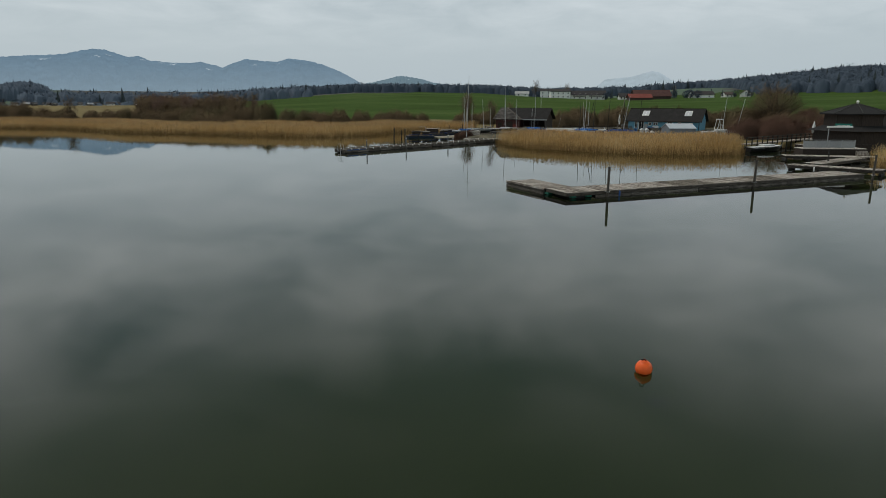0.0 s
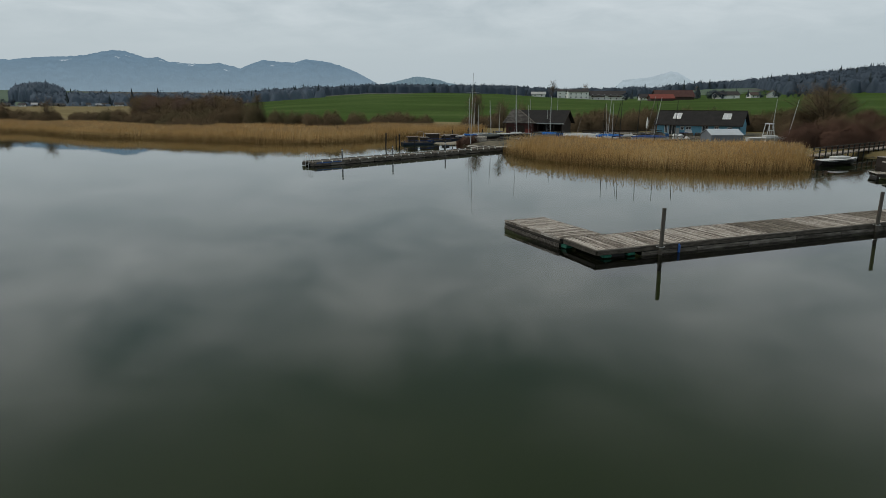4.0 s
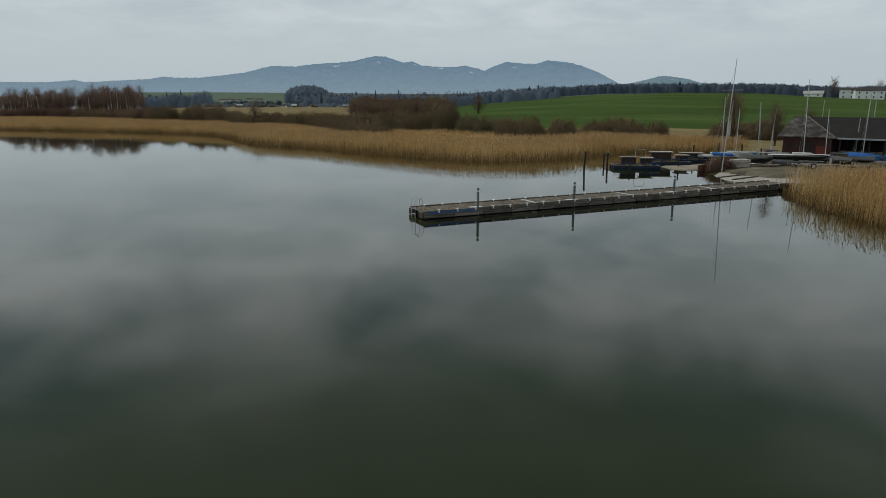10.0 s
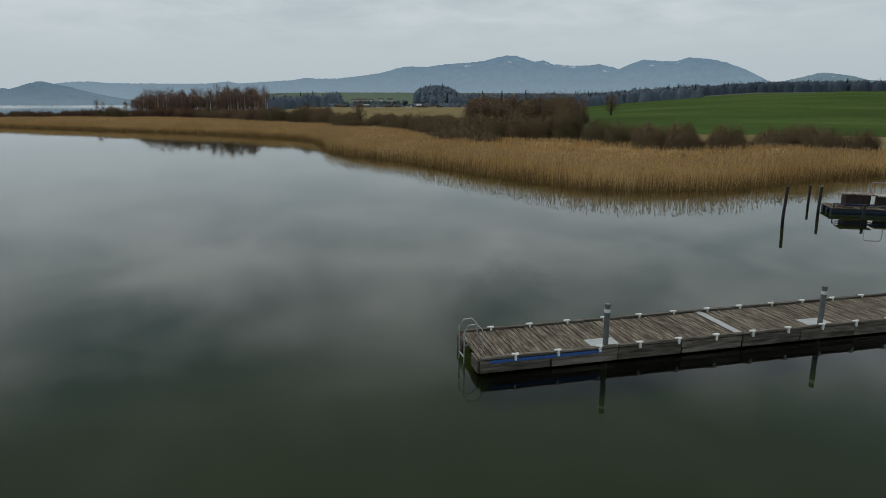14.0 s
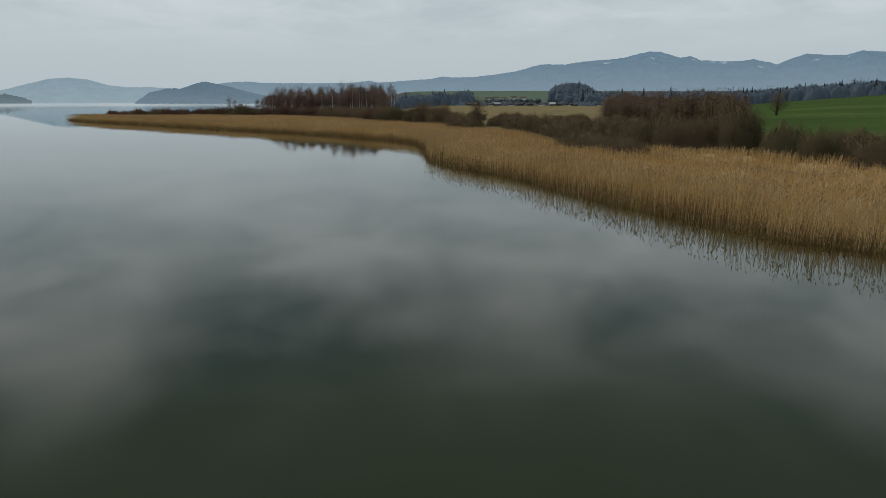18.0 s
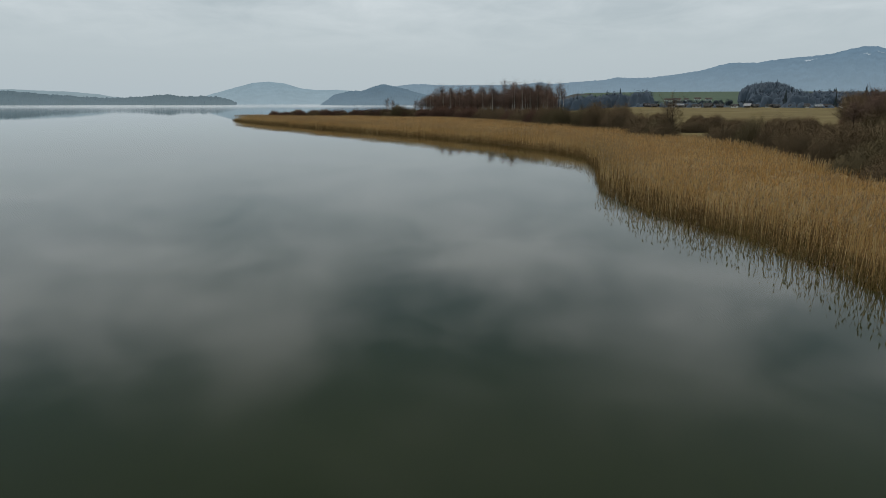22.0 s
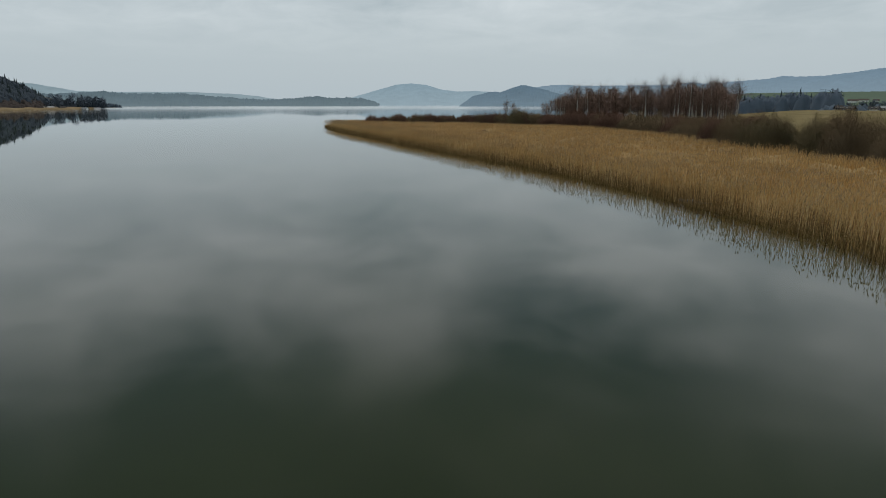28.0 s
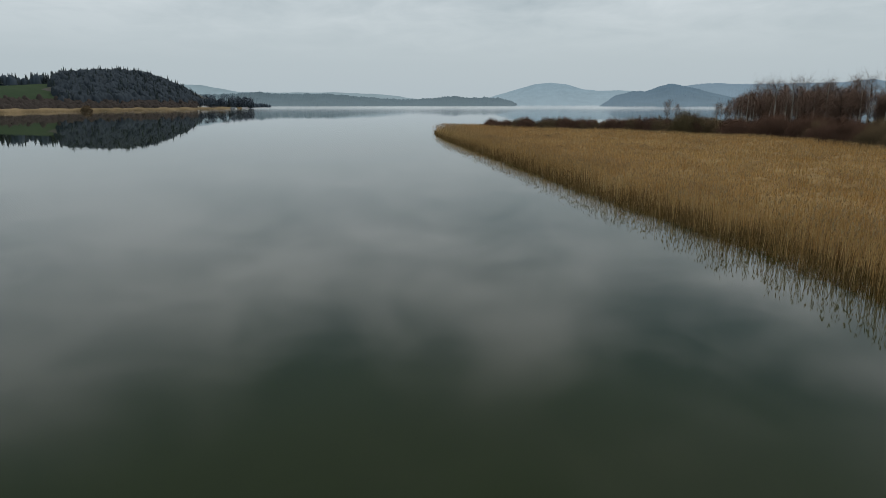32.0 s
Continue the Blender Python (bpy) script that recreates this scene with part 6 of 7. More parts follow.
def boat(x, y, z, deg, L, B, H, hullm, top, topm, label, mast=0, tilt=0, lean=0.0, trailer=False, flip=False, boom=True):
    """A small boat: hull, deck or tarpaulin, mast with boom and stays, and a trailer where it stands on one."""
    b = thing("boat", pose(x, y, z, 0, 0, deg), label, "boat", "boats in the yard")
    lift = 0.42 if trailer else 0.12
    M = pose(0, 0, lift, tilt, 0, 0) if not flip else pose(0, 0, lift + H, 180, 0, 0)
    bm = hull(L, B, H)
    bmesh.ops.transform(bm, matrix=M, verts=bm.verts)
    part("hull", bm, hullm, b)
    if top == "cover":
        bm = cover_shell(L, B, H, 0.35)
        bmesh.ops.transform(bm, matrix=M, verts=bm.verts)
        part("tarpaulin", bm, topm, b)
    elif top == "deck":
        bm = cover_shell(L * 0.995, B * 0.97, H * 0.99, 0.08)
        bmesh.ops.transform(bm, matrix=M, verts=bm.verts)
        part("deck", bm, topm, b)
        part("cabin", box(bmesh.new(), -0.1 * L, 0.22 * L, -B * 0.24, B * 0.24, H * 0.95, H * 1.3, M, 0.06), topm, b)
    if mast:
        part("mast", tubem([(L * 0.08, 0, lift + H * 0.6), (L * 0.08 + lean, 0, lift + mast)], [0.042, 0.028], 8), M_alu, b, "slim pale aluminium mast")
        if boom:
            part("boom", tubem([(L * 0.08, 0, lift + H + 0.75), (-L * 0.42, 0, lift + H + 0.65)], [0.04, 0.035], 6), M_alu, b)
        for yy in (-B * 0.45, B * 0.45):
            part("stay", tubem([(L * 0.02, yy, lift + H), (L * 0.08 + lean * 0.9, 0, lift + mast * 0.9)], [0.006, 0.006], 4), M_steel, b)
    if trailer:
        part("trailer_frame", boxm(-L * 0.42, L * 0.62, -0.05, 0.05, 0.34, 0.42), M_steel, b)
        part("trailer_axle", boxm(-0.25, -0.15, -B * 0.5, B * 0.5, 0.26, 0.34), M_steel, b)
        for yy in (-B * 0.5, B * 0.5):
            w = part("wheel", tubem([(-0.2, yy - 0.08, 0.28), (-0.2, yy + 0.08, 0.28)], [0.28, 0.28], 16), M_black, b, "black trailer wheel")
            part("rim", tubem([(-0.2, yy - 0.085, 0.28), (-0.2, yy + 0.085, 0.28)], [0.15, 0.15], 12), M_steel, w)
    else:
        for xx in (-L * 0.25, L * 0.25):
            part("trestle", boxm(xx - 0.06, xx + 0.06, -B * 0.35, B * 0.35, 0, 0.2), M_beam, b)
    return b


G = 0.42
dinghy = boat(-6.8, 85.0, G - 0.12, 15, 4.3, 1.4, 0.42, M_hullwhite, "deck", M_hullwhite, "white dinghy with a folded blue tarpaulin by the water", 6.8, lean=-0.2, boom=False)
part("tarpaulin", box(bmesh.new(), -1.0, 1.2, -0.58, 0.58, 0.50, 0.78, pose(0.3, 0, 0, 2, 3, 0), 0.09), M_tarp_blue, dinghy, "folded blue tarpaulin")
boat(-5.6, 86.6, G, 10, 4.6, 1.6, 0.5, M_hullwhite, "deck", M_hullwhite, "white sailing dinghy ashore with its mast up", 5.4, boom=False)
boat(-2.6, 79.6, G, 40, 4.2, 1.6, 0.6, M_hulldark, "cover", M_tarp_grey, "small dark boat under a grey tarpaulin", 6.1, lean=-0.3, boom=False)
boat(1.2, 81.8, G, 8, 5.6, 1.8, 0.6, M_hulldark, "deck", M_hullwhite, "dark sailing dinghy with white deck on a trailer", 8.0, trailer=True, lean=-0.3, boom=False)
boat(3.9, 82.6, G, 160, 4.4, 1.6, 0.55, M_hulldark, "cover", M_tarp_grey, "dinghy under a grey tarpaulin in the yard", 5.4, lean=0.2, boom=False)
boat(6.6, 88.2, G, 4, 4.2, 1.9, 0.6, M_hullwhite, "cover", M_tarp_blue, "boat under a bright blue tarpaulin before the boathouse", 6.9, boom=False)
boat(6.0, 89.8, G, 8, 4.2, 1.5, 0.5, M_hulldark, "cover", M_tarp_grey, "small grey-covered dinghy beside the boathouse", 4.4, boom=False)
boat(3.2, 84.6, G, 20, 4.2, 1.5, 0.45, M_hullwhite, "deck", M_hullwhite, "white open dinghy beside the trailer", 0)
boat(12.6, 86.4, G + 0.25, 8, 7.0, 1.7, 0.5, M_hullwhite, "none", None, "long white hull turned over on trestles", 0, flip=True)
boat(16.6, 85.0, G, 6, 4.4, 1.7, 0.5, M_hulldark, "cover", M_tarp_blue, "dark dinghy under a blue tarpaulin", 5.6, boom=False)
boat(19.3, 85.6, G, -6, 4.8, 1.7, 0.5, M_hullwhite, "deck", M_hullwhite, "white dinghy standing in the yard", 0)
boat(22.3, 80.2, G, 4, 5.6, 1.9, 0.6, M_hullwhite, "cover", M_tarp_dark, "dinghy under a dark blue tarpaulin", 6.6, lean=0.9, boom=False)
boat(15.4, 78.6, G, -4, 4.6, 1.6, 0.5, plain("rose_hull_paint", (0.5, 0.38, 0.34), 0.4), "deck", M_hullwhite, "pale rose dinghy standing behind the reeds", 6.4, lean=0.3, boom=False)
for i, (x, y, z) in enumerate(((26.6, 84.0, 0.0), (27.5, 84.0, 0.0), (28.5, 84.2, 0.0), (26.6, 84.0, 0.42), (27.5, 84.1, 0.42))):
    boat(x, y, G + 0.1 + z, 86, 3.8, 0.85, 0.38, M_hullwhite, "none", None, "small white hull stacked upside down on a rack", 0, flip=True)
boat(33.6, 92.0, G, -3, 4.8, 1.6, 0.5, M_hulldark, "cover", M_tarp_blue, "dinghy before the clubhouse under a pale tarpaulin", 0)
boat(39.0, 79.5, G, 12, 6.0, 2.1, 0.75, M_hullwhite, "deck", M_hullwhite, "white cabin boat ashore beside the garage", 6.3, lean=0.4, boom=False)
boat(37.0, 49.6, -0.2, 33, 6.2, 2.1, 0.7, M_hulldark, "deck", M_hullwhite, "white-decked motor boat moored by the footbridge", 0)


# low things lying about the yard
for x, y, deg, L, B, m, lb in ((-4.2, 82.4, 30, 3.8, 1.4, M_hulldark, "dark rowing boat lying upside down on the shore"), (-0.8, 85.6, 100, 3.6, 1.3, M_beam, "weathered wooden rowing boat turned upside down"), (0.8, 79.2, 15, 3.4, 1.3, M_hulldark, "dark rowing boat lying upside down on the shore"),
                              (9.6, 84.2, 20, 3.8, 1.4, M_beam, "weathered wooden rowing boat turned upside down"), (13.4, 83.2, -12, 3.6, 1.3, M_hullwhite, "white dinghy lying upside down in the yard"), (20.8, 83.0, 8, 3.8, 1.4, M_hulldark, "dark rowing boat lying upside down on the shore"),
                              (24.0, 86.4, -5, 4.2, 1.5, M_hullwhite, "white dinghy lying upside down in the yard"), (30.2, 86.2, 12, 3.6, 1.3, M_beam, "weathered wooden rowing boat turned upside down"), (33.8, 84.8, -8, 3.8, 1.4, M_hullwhite, "white dinghy lying upside down in the yard")):
    boat(x, y, G - 0.02, deg, L, B, 0.45, m, "none", None, lb, 0, flip=True)


def timber_stack(x, y, deg, n, L, label):
    s = thing("timber_stack", pose(x, y, G, 0, 0, deg), label, "timber", "stacks in the yard")
    for k in (-0.35, 0.35):
        part("bearer", boxm(k * L - 0.06, k * L + 0.06, -0.5, 0.5, -0.05, 0.1), M_beam, s)
    for i in range(n):
        part("board", box(bmesh.new(), -L / 2, L / 2, -0.13, 0.13, 0.0, 0.05, pose(random.uniform(-0.15, 0.15), -0.38 + 0.26 * (i % 4), 0.1 + 0.055 * (i // 4), 0, 0, random.uniform(-2, 2))), random.choice((M_plank_dark, M_beam, M_plank)), s)


for x, y, deg, n, L in ((-1.6, 77.4, 12, 10, 2.8), (10.6, 81.4, -8, 12, 3.4), (18.0, 81.6, 5, 8, 3.0), (25.4, 80.8, 10, 12, 3.6), (8.8, 90.2, 0, 14, 2.6), (-3.4, 88.8, 60, 8, 2.4)):
    timber_stack(x, y, deg, n, L, "low stack of weathered boards in the boatyard")
M_drum_blue = plain("faded_blue_barrel", (0.03, 0.10, 0.24), 0.6)


def barrel(x, y, m, label, lying=False):
    b = thing("barrel", pose(x, y, G, 90 if lying else 0, 0, random.uniform(0, 180)) if not lying else pose(x, y, G + 0.29, 90, 0, random.uniform(0, 180)), label, "barrel", "barrels in the yard")
    part("drum", tubem([(0, 0, 0), (0, 0, 0.02), (0, 0, 0.3), (0, 0, 0.45), (0, 0, 0.6), (0, 0, 0.88), (0, 0, 0.9)], [0.26, 0.285, 0.285, 0.295, 0.285, 0.285, 0.26], 14), m, b)
    for z in (0.3, 0.6):
        part("hoop", tubem([(0, 0, z - 0.02), (0, 0, z + 0.02)], [0.298, 0.298], 14), m, b)


def boat_trailer(x, y, deg, L):
    t = thing("boat_trailer", pose(x, y, G, 0, 0, deg), "empty galvanised boat trailer standing in the yard", "trailer", "trailers in the yard")
    for k in (-1, 1):
        part("side_rail", tubem([(-L * 0.4, 0.55 * k, 0.42), (L * 0.15, 0.55 * k, 0.42), (L * 0.42, 0.06 * k, 0.42)], [0.035] * 3, 6), M_steel, t)
        w = part("wheel", tubem([(-0.2, 0.72 * k - 0.08, 0.28), (-0.2, 0.72 * k + 0.08, 0.28)], [0.28, 0.28], 16), M_black, t, "black trailer wheel")
        part("rim", tubem([(-0.2, 0.72 * k - 0.085, 0.28), (-0.2, 0.72 * k + 0.085, 0.28)], [0.15, 0.15], 12), M_steel, w)
        part("mudguard", boxm(-0.55, 0.15, 0.72 * k - 0.11, 0.72 * k + 0.11, 0.58, 0.61, 0.01), M_black, t)
    part("axle", boxm(-0.25, -0.15, -0.66, 0.66, 0.26, 0.34), M_steel, t)
    part("drawbar", tubem([(L * 0.40, 0, 0.42), (L * 0.62, 0, 0.42)], [0.04, 0.03], 6), M_steel, t)
    part("jockey_wheel", tubem([(L * 0.55, 0.1, 0.12), (L * 0.55, 0.18, 0.12)], [0.12, 0.12], 12), M_black, t)
    part("winch_post", boxm(L * 0.36, L * 0.40, -0.05, 0.05, 0.42, 1.0), M_steel, t)
    for xx in (-L * 0.3, L * 0.1):
        part("keel_roller", tubem([(xx, -0.2, 0.5), (xx, 0.2, 0.5)], [0.05, 0.05], 8), M_black, t)


def crate_pile(x, y, deg, n):
    c = thing("crate_pile", pose(x, y, G, 0, 0, deg), "pile of wooden crates and boxes under a tarpaulin", "crates", "crate piles in the yard")
    for i in range(n):
        cx, cz = (i % 3) * 0.72 - 0.7 + random.uniform(-0.04, 0.04), (i // 3) * 0.46
        part("crate", boxm(cx - 0.33, cx + 0.33, -0.3, 0.3, cz, cz + 0.44, 0.015), random.choice((M_plank_dark, M_beam, M_darkwood)), c)
    top = ((n - 1) // 3 + 1) * 0.46
    part("tarpaulin", box(bmesh.new(), -1.1, 0.35, -0.42, 0.42, 0, 0.06, pose(0, 0, top + 0.01, 2, 3, 4), 0.02), random.choice((M_tarp_grey, M_tarp_dark, M_tarp_blue)), c, "folded tarpaulin")


def spar_rack(x, y, deg, L, n):
    r = thing("spar_rack", pose(x, y, G, 0, 0, deg), "low timber rack with long masts and spars lying on it", "mast rack", "mast racks in the yard")
    for xx in (-L * 0.36, 0.0, L * 0.36):
        for yy in (-0.35, 0.35):
            part("post", boxm(xx - 0.05, xx + 0.05, yy - 0.05, yy + 0.05, -0.05, 0.62), M_darkwood, r)
        part("cross_beam", boxm(xx - 0.05, xx + 0.05, -0.5, 0.5, 0.624, 0.70), M_darkwood, r)
    for i in range(n):
        yy = -0.4 + 0.8 * i / max(1, n - 1)
        part("spar", tubem([(-L / 2 + random.uniform(-0.3, 0.3), yy, 0.75), (L / 2 + random.uniform(-0.5, 0.5), yy + random.uniform(-0.06, 0.06), 0.75)], [0.05, 0.035], 7), random.choice((M_alu, M_plank, M_beam, M_alu)), r)


boat_trailer(2.6, 77.6, 24, 4.2)
boat_trailer(18.6, 88.0, -14, 4.4)
boat_trailer(31.5, 79.6, 40, 4.0)
boat_trailer(14.6, 90.4, 5, 4.2)
spar_rack(11.5, 89.6, 3, 8.0, 5)
spar_rack(20.6, 92.2, 6, 7.0, 6)
spar_rack(-3.2, 86.9, 4, 6.0, 4)
for x, y, deg, n in ((5.2, 86.2, 12, 5), (10.0, 87.0, -20, 6), (14.8, 87.6, 8, 4), (21.8, 86.6, 30, 5), (24.6, 89.4, -10, 7), (29.4, 90.0, 5, 6), (31.6, 88.2, -25, 5), (35.8, 87.4, 15, 6), (36.4, 90.4, -5, 4), (-1.4, 88.0, 25, 4), (23.2, 83.6, 12, 3)):
    crate_pile(x, y, deg, n)
for x, y, m, lb, ly in ((8.2, 86.0, M_drum_blue, "faded blue plastic barrel in the boatyard", False), (8.9, 86.2, M_drum_blue, "faded blue plastic barrel in the boatyard", False), (17.4, 83.4, M_rust, "rusty steel barrel lying in the yard", True), (26.0, 87.6, M_drum_blue, "faded blue plastic barrel in the boatyard", False), (33.0, 86.9, M_black, "black barrel among the boats", False), (12.2, 84.9, M_rust, "rusty steel barrel lying in the yard", True), (-2.9, 83.4, M_drum_blue, "faded blue plastic barrel in the boatyard", False)):
    barrel(x, y, m, lb, ly)
for x, y, deg, n, L in ((28.0, 92.6, -22, 14, 3.6), (33.4, 90.0, -18, 12, 3.2), (16.2, 81.0, 14, 10, 2.6), (20.4, 79.0, -8, 9, 2.8), (6.4, 80.4, 20, 10, 2.8), (12.6, 79.0, 4, 8, 3.0), (28.4, 77.4, 8, 10, 3.0), (34.4, 82.4, 22, 9, 2.6)):
    timber_stack(x, y, deg, n, L, "low stack of weathered boards in the boatyard")
for i in range(9):
    x, y = 12.5 + i * 1.55, 93.2 + 0.25 * i
    p = thing("fence_panel", pose(x, y, 0.4, 0, 0, 9), "dark wooden fence panel behind the boats", "fence", "fence panels of the yard")
    part("post", boxm(0, 0.1, 0, 0.1, 0, 1.15), M_darkwood, p)
    for zz in (0.3, 0.62, 0.94):
        part("slat", boxm(0.1, 1.5, 0.02, 0.05, zz, zz + 0.16), M_darkwood, p)


def pole(name, x, y, z, h, r, lean, m, label):
    p = thing(name, pose(x, y, z), label, "mast", "masts in the yard")
    part("shaft", tubem([(0, 0, -0.1), (lean[0], lean[1], h)], [r, r * 0.6], 8), m, p)
    return p


big = pole("tall_mast", -4.65, 72.3, 0.3, 10.2, 0.05, (0.35, 0), M_alu, "tall slender grey mast at the slipway")
part("spreader", tubem([(-0.65, 0, 7.4), (1.15, 0, 7.4)], [0.02, 0.02], 6), M_alu, big)
part("stay", tubem([(-1.2, 0.4, 0), (0.33, 0, 9.6)], [0.006, 0.006], 4), M_steel, big)
pole("bare_mast", 8.0, 99.8, 0.5, 6.8, 0.05, (0, 0), M_alu, "pale mast behind the boathouse")
pole("bare_mast", 2.6, 108, 0.5, 6.4, 0.05, (0, 0), M_alu, "thin pale mast behind the boathouse")
pole("leaning_mast", 22.3, 87.0, 0.4, 6.9, 0.06, (1.4, 0), M_plank, "pale timber mast leaning before the clubhouse")
pole("bare_mast", 16.3, 87.7, 0.4, 5.7, 0.06, (-0.3, 0), M_plank, "pale timber mast among the boats")
for x, y, h, lean in ((14.0, 63.2, 5.8, 0.1), (16.3, 65.6, 6.3, 0.15), (15.2, 65.8, 6.0, 1.1), (18.3, 63.6, 6.1, 0.2), (20.8, 65.2, 6.4, 0.1), (23.3, 65.6, 6.2, 0.2)):
    pole("dark_mast", x, y, 0.35, h, 0.05, (lean, 0), M_darkpost, "dark bare mast standing behind the reeds")
pole("leaning_mast", 42.0, 80.5, 0.5, 6.2, 0.055, (1.1, 0), M_alu, "pale mast leaning beside the garage")
pole("bare_mast", 11.3, 88.2, 0.4, 3.4, 0.06, (0.7, 0), M_plank, "short leaning timber spar by the boathouse")


def parasol(x, y, z, h):
    p = thing("closed_parasol", pose(x, y, z), "closed white parasol on a stand", "parasol", "closed parasols")
    part("pole", tubem([(0, 0, 0), (0, 0, h)], [0.03, 0.03], 8), M_darkwood, p)
    part("canopy", tubem([(0, 0, h * 0.36), (0, 0, h * 0.5), (0, 0, h * 0.75), (0, 0, h * 0.97)], [0.16, 0.24, 0.17, 0.03], 10), M_white, p, "folded white cloth")
    part("foot", tubem([(0, 0, 0), (0, 0, 0.1)], [0.3, 0.3], 12), M_concrete, p)


parasol(24.4, 100.4, 0.45, 3.3)
parasol(44.2, 53.6, 1.2, 2.6)
# white launching gantry
gan = thing("boat_gantry", pose(38.2, 75.6, 0.4, 0, 0, 10), "white A-frame gantry beside the garage", "gantry")
for x in (-0.75, 0.75):
    for y in (0, 1.2):
        part("leg", tubem([(x, y, 0), (x * 0.35, y, 2.9)], [0.05, 0.05], 6), M_white, gan)
for z in (1.0, 2.0):
    part("rung", tubem([(-0.62 + z * 0.13, 0, z), (0.62 - z * 0.13, 0, z)], [0.04, 0.04], 6), M_white, gan)
part("top_beam", boxm(-0.35, 0.35, -0.05, 1.25, 2.85, 3.0), M_white, gan)

# slipway and the pier's landing
def ramp_z(x):
    return 0.04 * (x + 5)


def sloped_slab(pts, drop):
    bm = poly_area_mesh(bmesh.new(), pts, -drop, 0.0)
    for v in bm.verts:
        v.co.z = -drop if v.co.z < -drop / 2 else ramp_z(v.co.x)
    return bm


slip = tagged(part("slipway", sloped_slab([(-5.9, 72.4), (-5.3, 73.6), (-1.5, 74.0), (3.4, 73.2), (5.6, 68.6), (3.4, 63.0), (-0.6, 63.4), (-1.8, 64.4), (-3.5, 66.6)], 0.5), M_concrete), "pale concrete slipway beside the pier", "slipway", kind="structure")
for x0, y0, x1, y1 in ((-4.3, 68.6, -1.7, 73.2), (-3.0, 67.0, -0.6, 71.4)):
    a, b = Vector((x0, y0, ramp_z(x0) + 0.004)), Vector((x1, y1, ramp_z(x1) + 0.004))
    part("slipway_rail", box(bmesh.new(), 0, (b - a).length, -0.16, 0.16, 0.0, 0.06, pose(a.x, a.y, a.z, 0, -math.degrees(math.asin((b.z - a.z) / (b - a).length)), math.degrees(math.atan2(b.y - a.y, b.x - a.x)))), M_darkwood, slip)
M_sand = mat("pale_shore_gravel", [(0.35, (0.15, 0.13, 0.10)), (0.5, (0.25, 0.22, 0.175)), (0.66, (0.36, 0.325, 0.27))], 0.95, 0.5, 9, 0.5, 12, coords="World")


def bank_mesh(pts, z):
    """A low bank: a polygon that swells towards its middle."""
    bm = bmesh.new()
    n = len(pts)
    cx, cy = sum(p[0] for p in pts) / n, sum(p[1] for p in pts) / n
    rings = []
    for s, h in ((1.12, -0.25), (1.0, 0.02), (0.8, z * 0.75), (0.45, z)):
        rings.append([bm.verts.new((cx + (x - cx) * s + 0.12 * math.sin(7 * x + 9 * s), cy + (y - cy) * s + 0.12 * math.cos(5 * y + 8 * s), h)) for x, y in pts])
    for a, b in zip(rings, rings[1:]):
        for i in range(n):
            k = (i + 1) if i + 1 < n else 0
            bm.faces.new((a[i], a[k], b[k], b[i]))
    bm.faces.new(rings[-1])
    bmesh.ops.recalc_face_normals(bm, faces=bm.faces)
    for f in bm.faces:
        f.smooth = True
    return bm


tagged(part("gravel_bank", bank_mesh([(-11.2, 76.6), (-10.3, 75.0), (-9.0, 73.9), (-7.6, 74.4), (-6.8, 76.4), (-6.4, 79.6), (-7.4, 81.0), (-8.4, 80.0), (-8.8, 78.4), (-10.0, 77.6)], 0.16), M_sand), "pale gravel bank beside the work rafts", "shore", kind="structure")
wall = thing("log_stack", pose(-3.6, 75.8, 0.42, 0, 0, 25), "stack of weathered pallets and boards on the shore", "timber")
for i in range(6):
    part("board", boxm(-0.9 + random.uniform(-0.1, 0.1), 0.9, -0.5, 0.5, i * 0.13, i * 0.13 + 0.11), M_plank, wall)
shore_post = thing("rusty_panel", pose(-7.0, 73.6, 0.0, 0, 0, 60), "rusty sheet piling along the water edge", "retaining wall")
for i in range(3):
    part("sheet", boxm(i * 0.42, i * 0.42 + 0.40, -0.04 + 0.04 * (i % 2), 0.02 + 0.04 * (i % 2), -0.6, 0.6), M_rust, shore_post)
bush("red", -5.6, 74.6, 1.3, 1.5)
bush("red", -4.4, 75.6, 1.1, 1.3)


M_drum = plain("dark_blue_float", (0.022, 0.036, 0.062), 0.5)


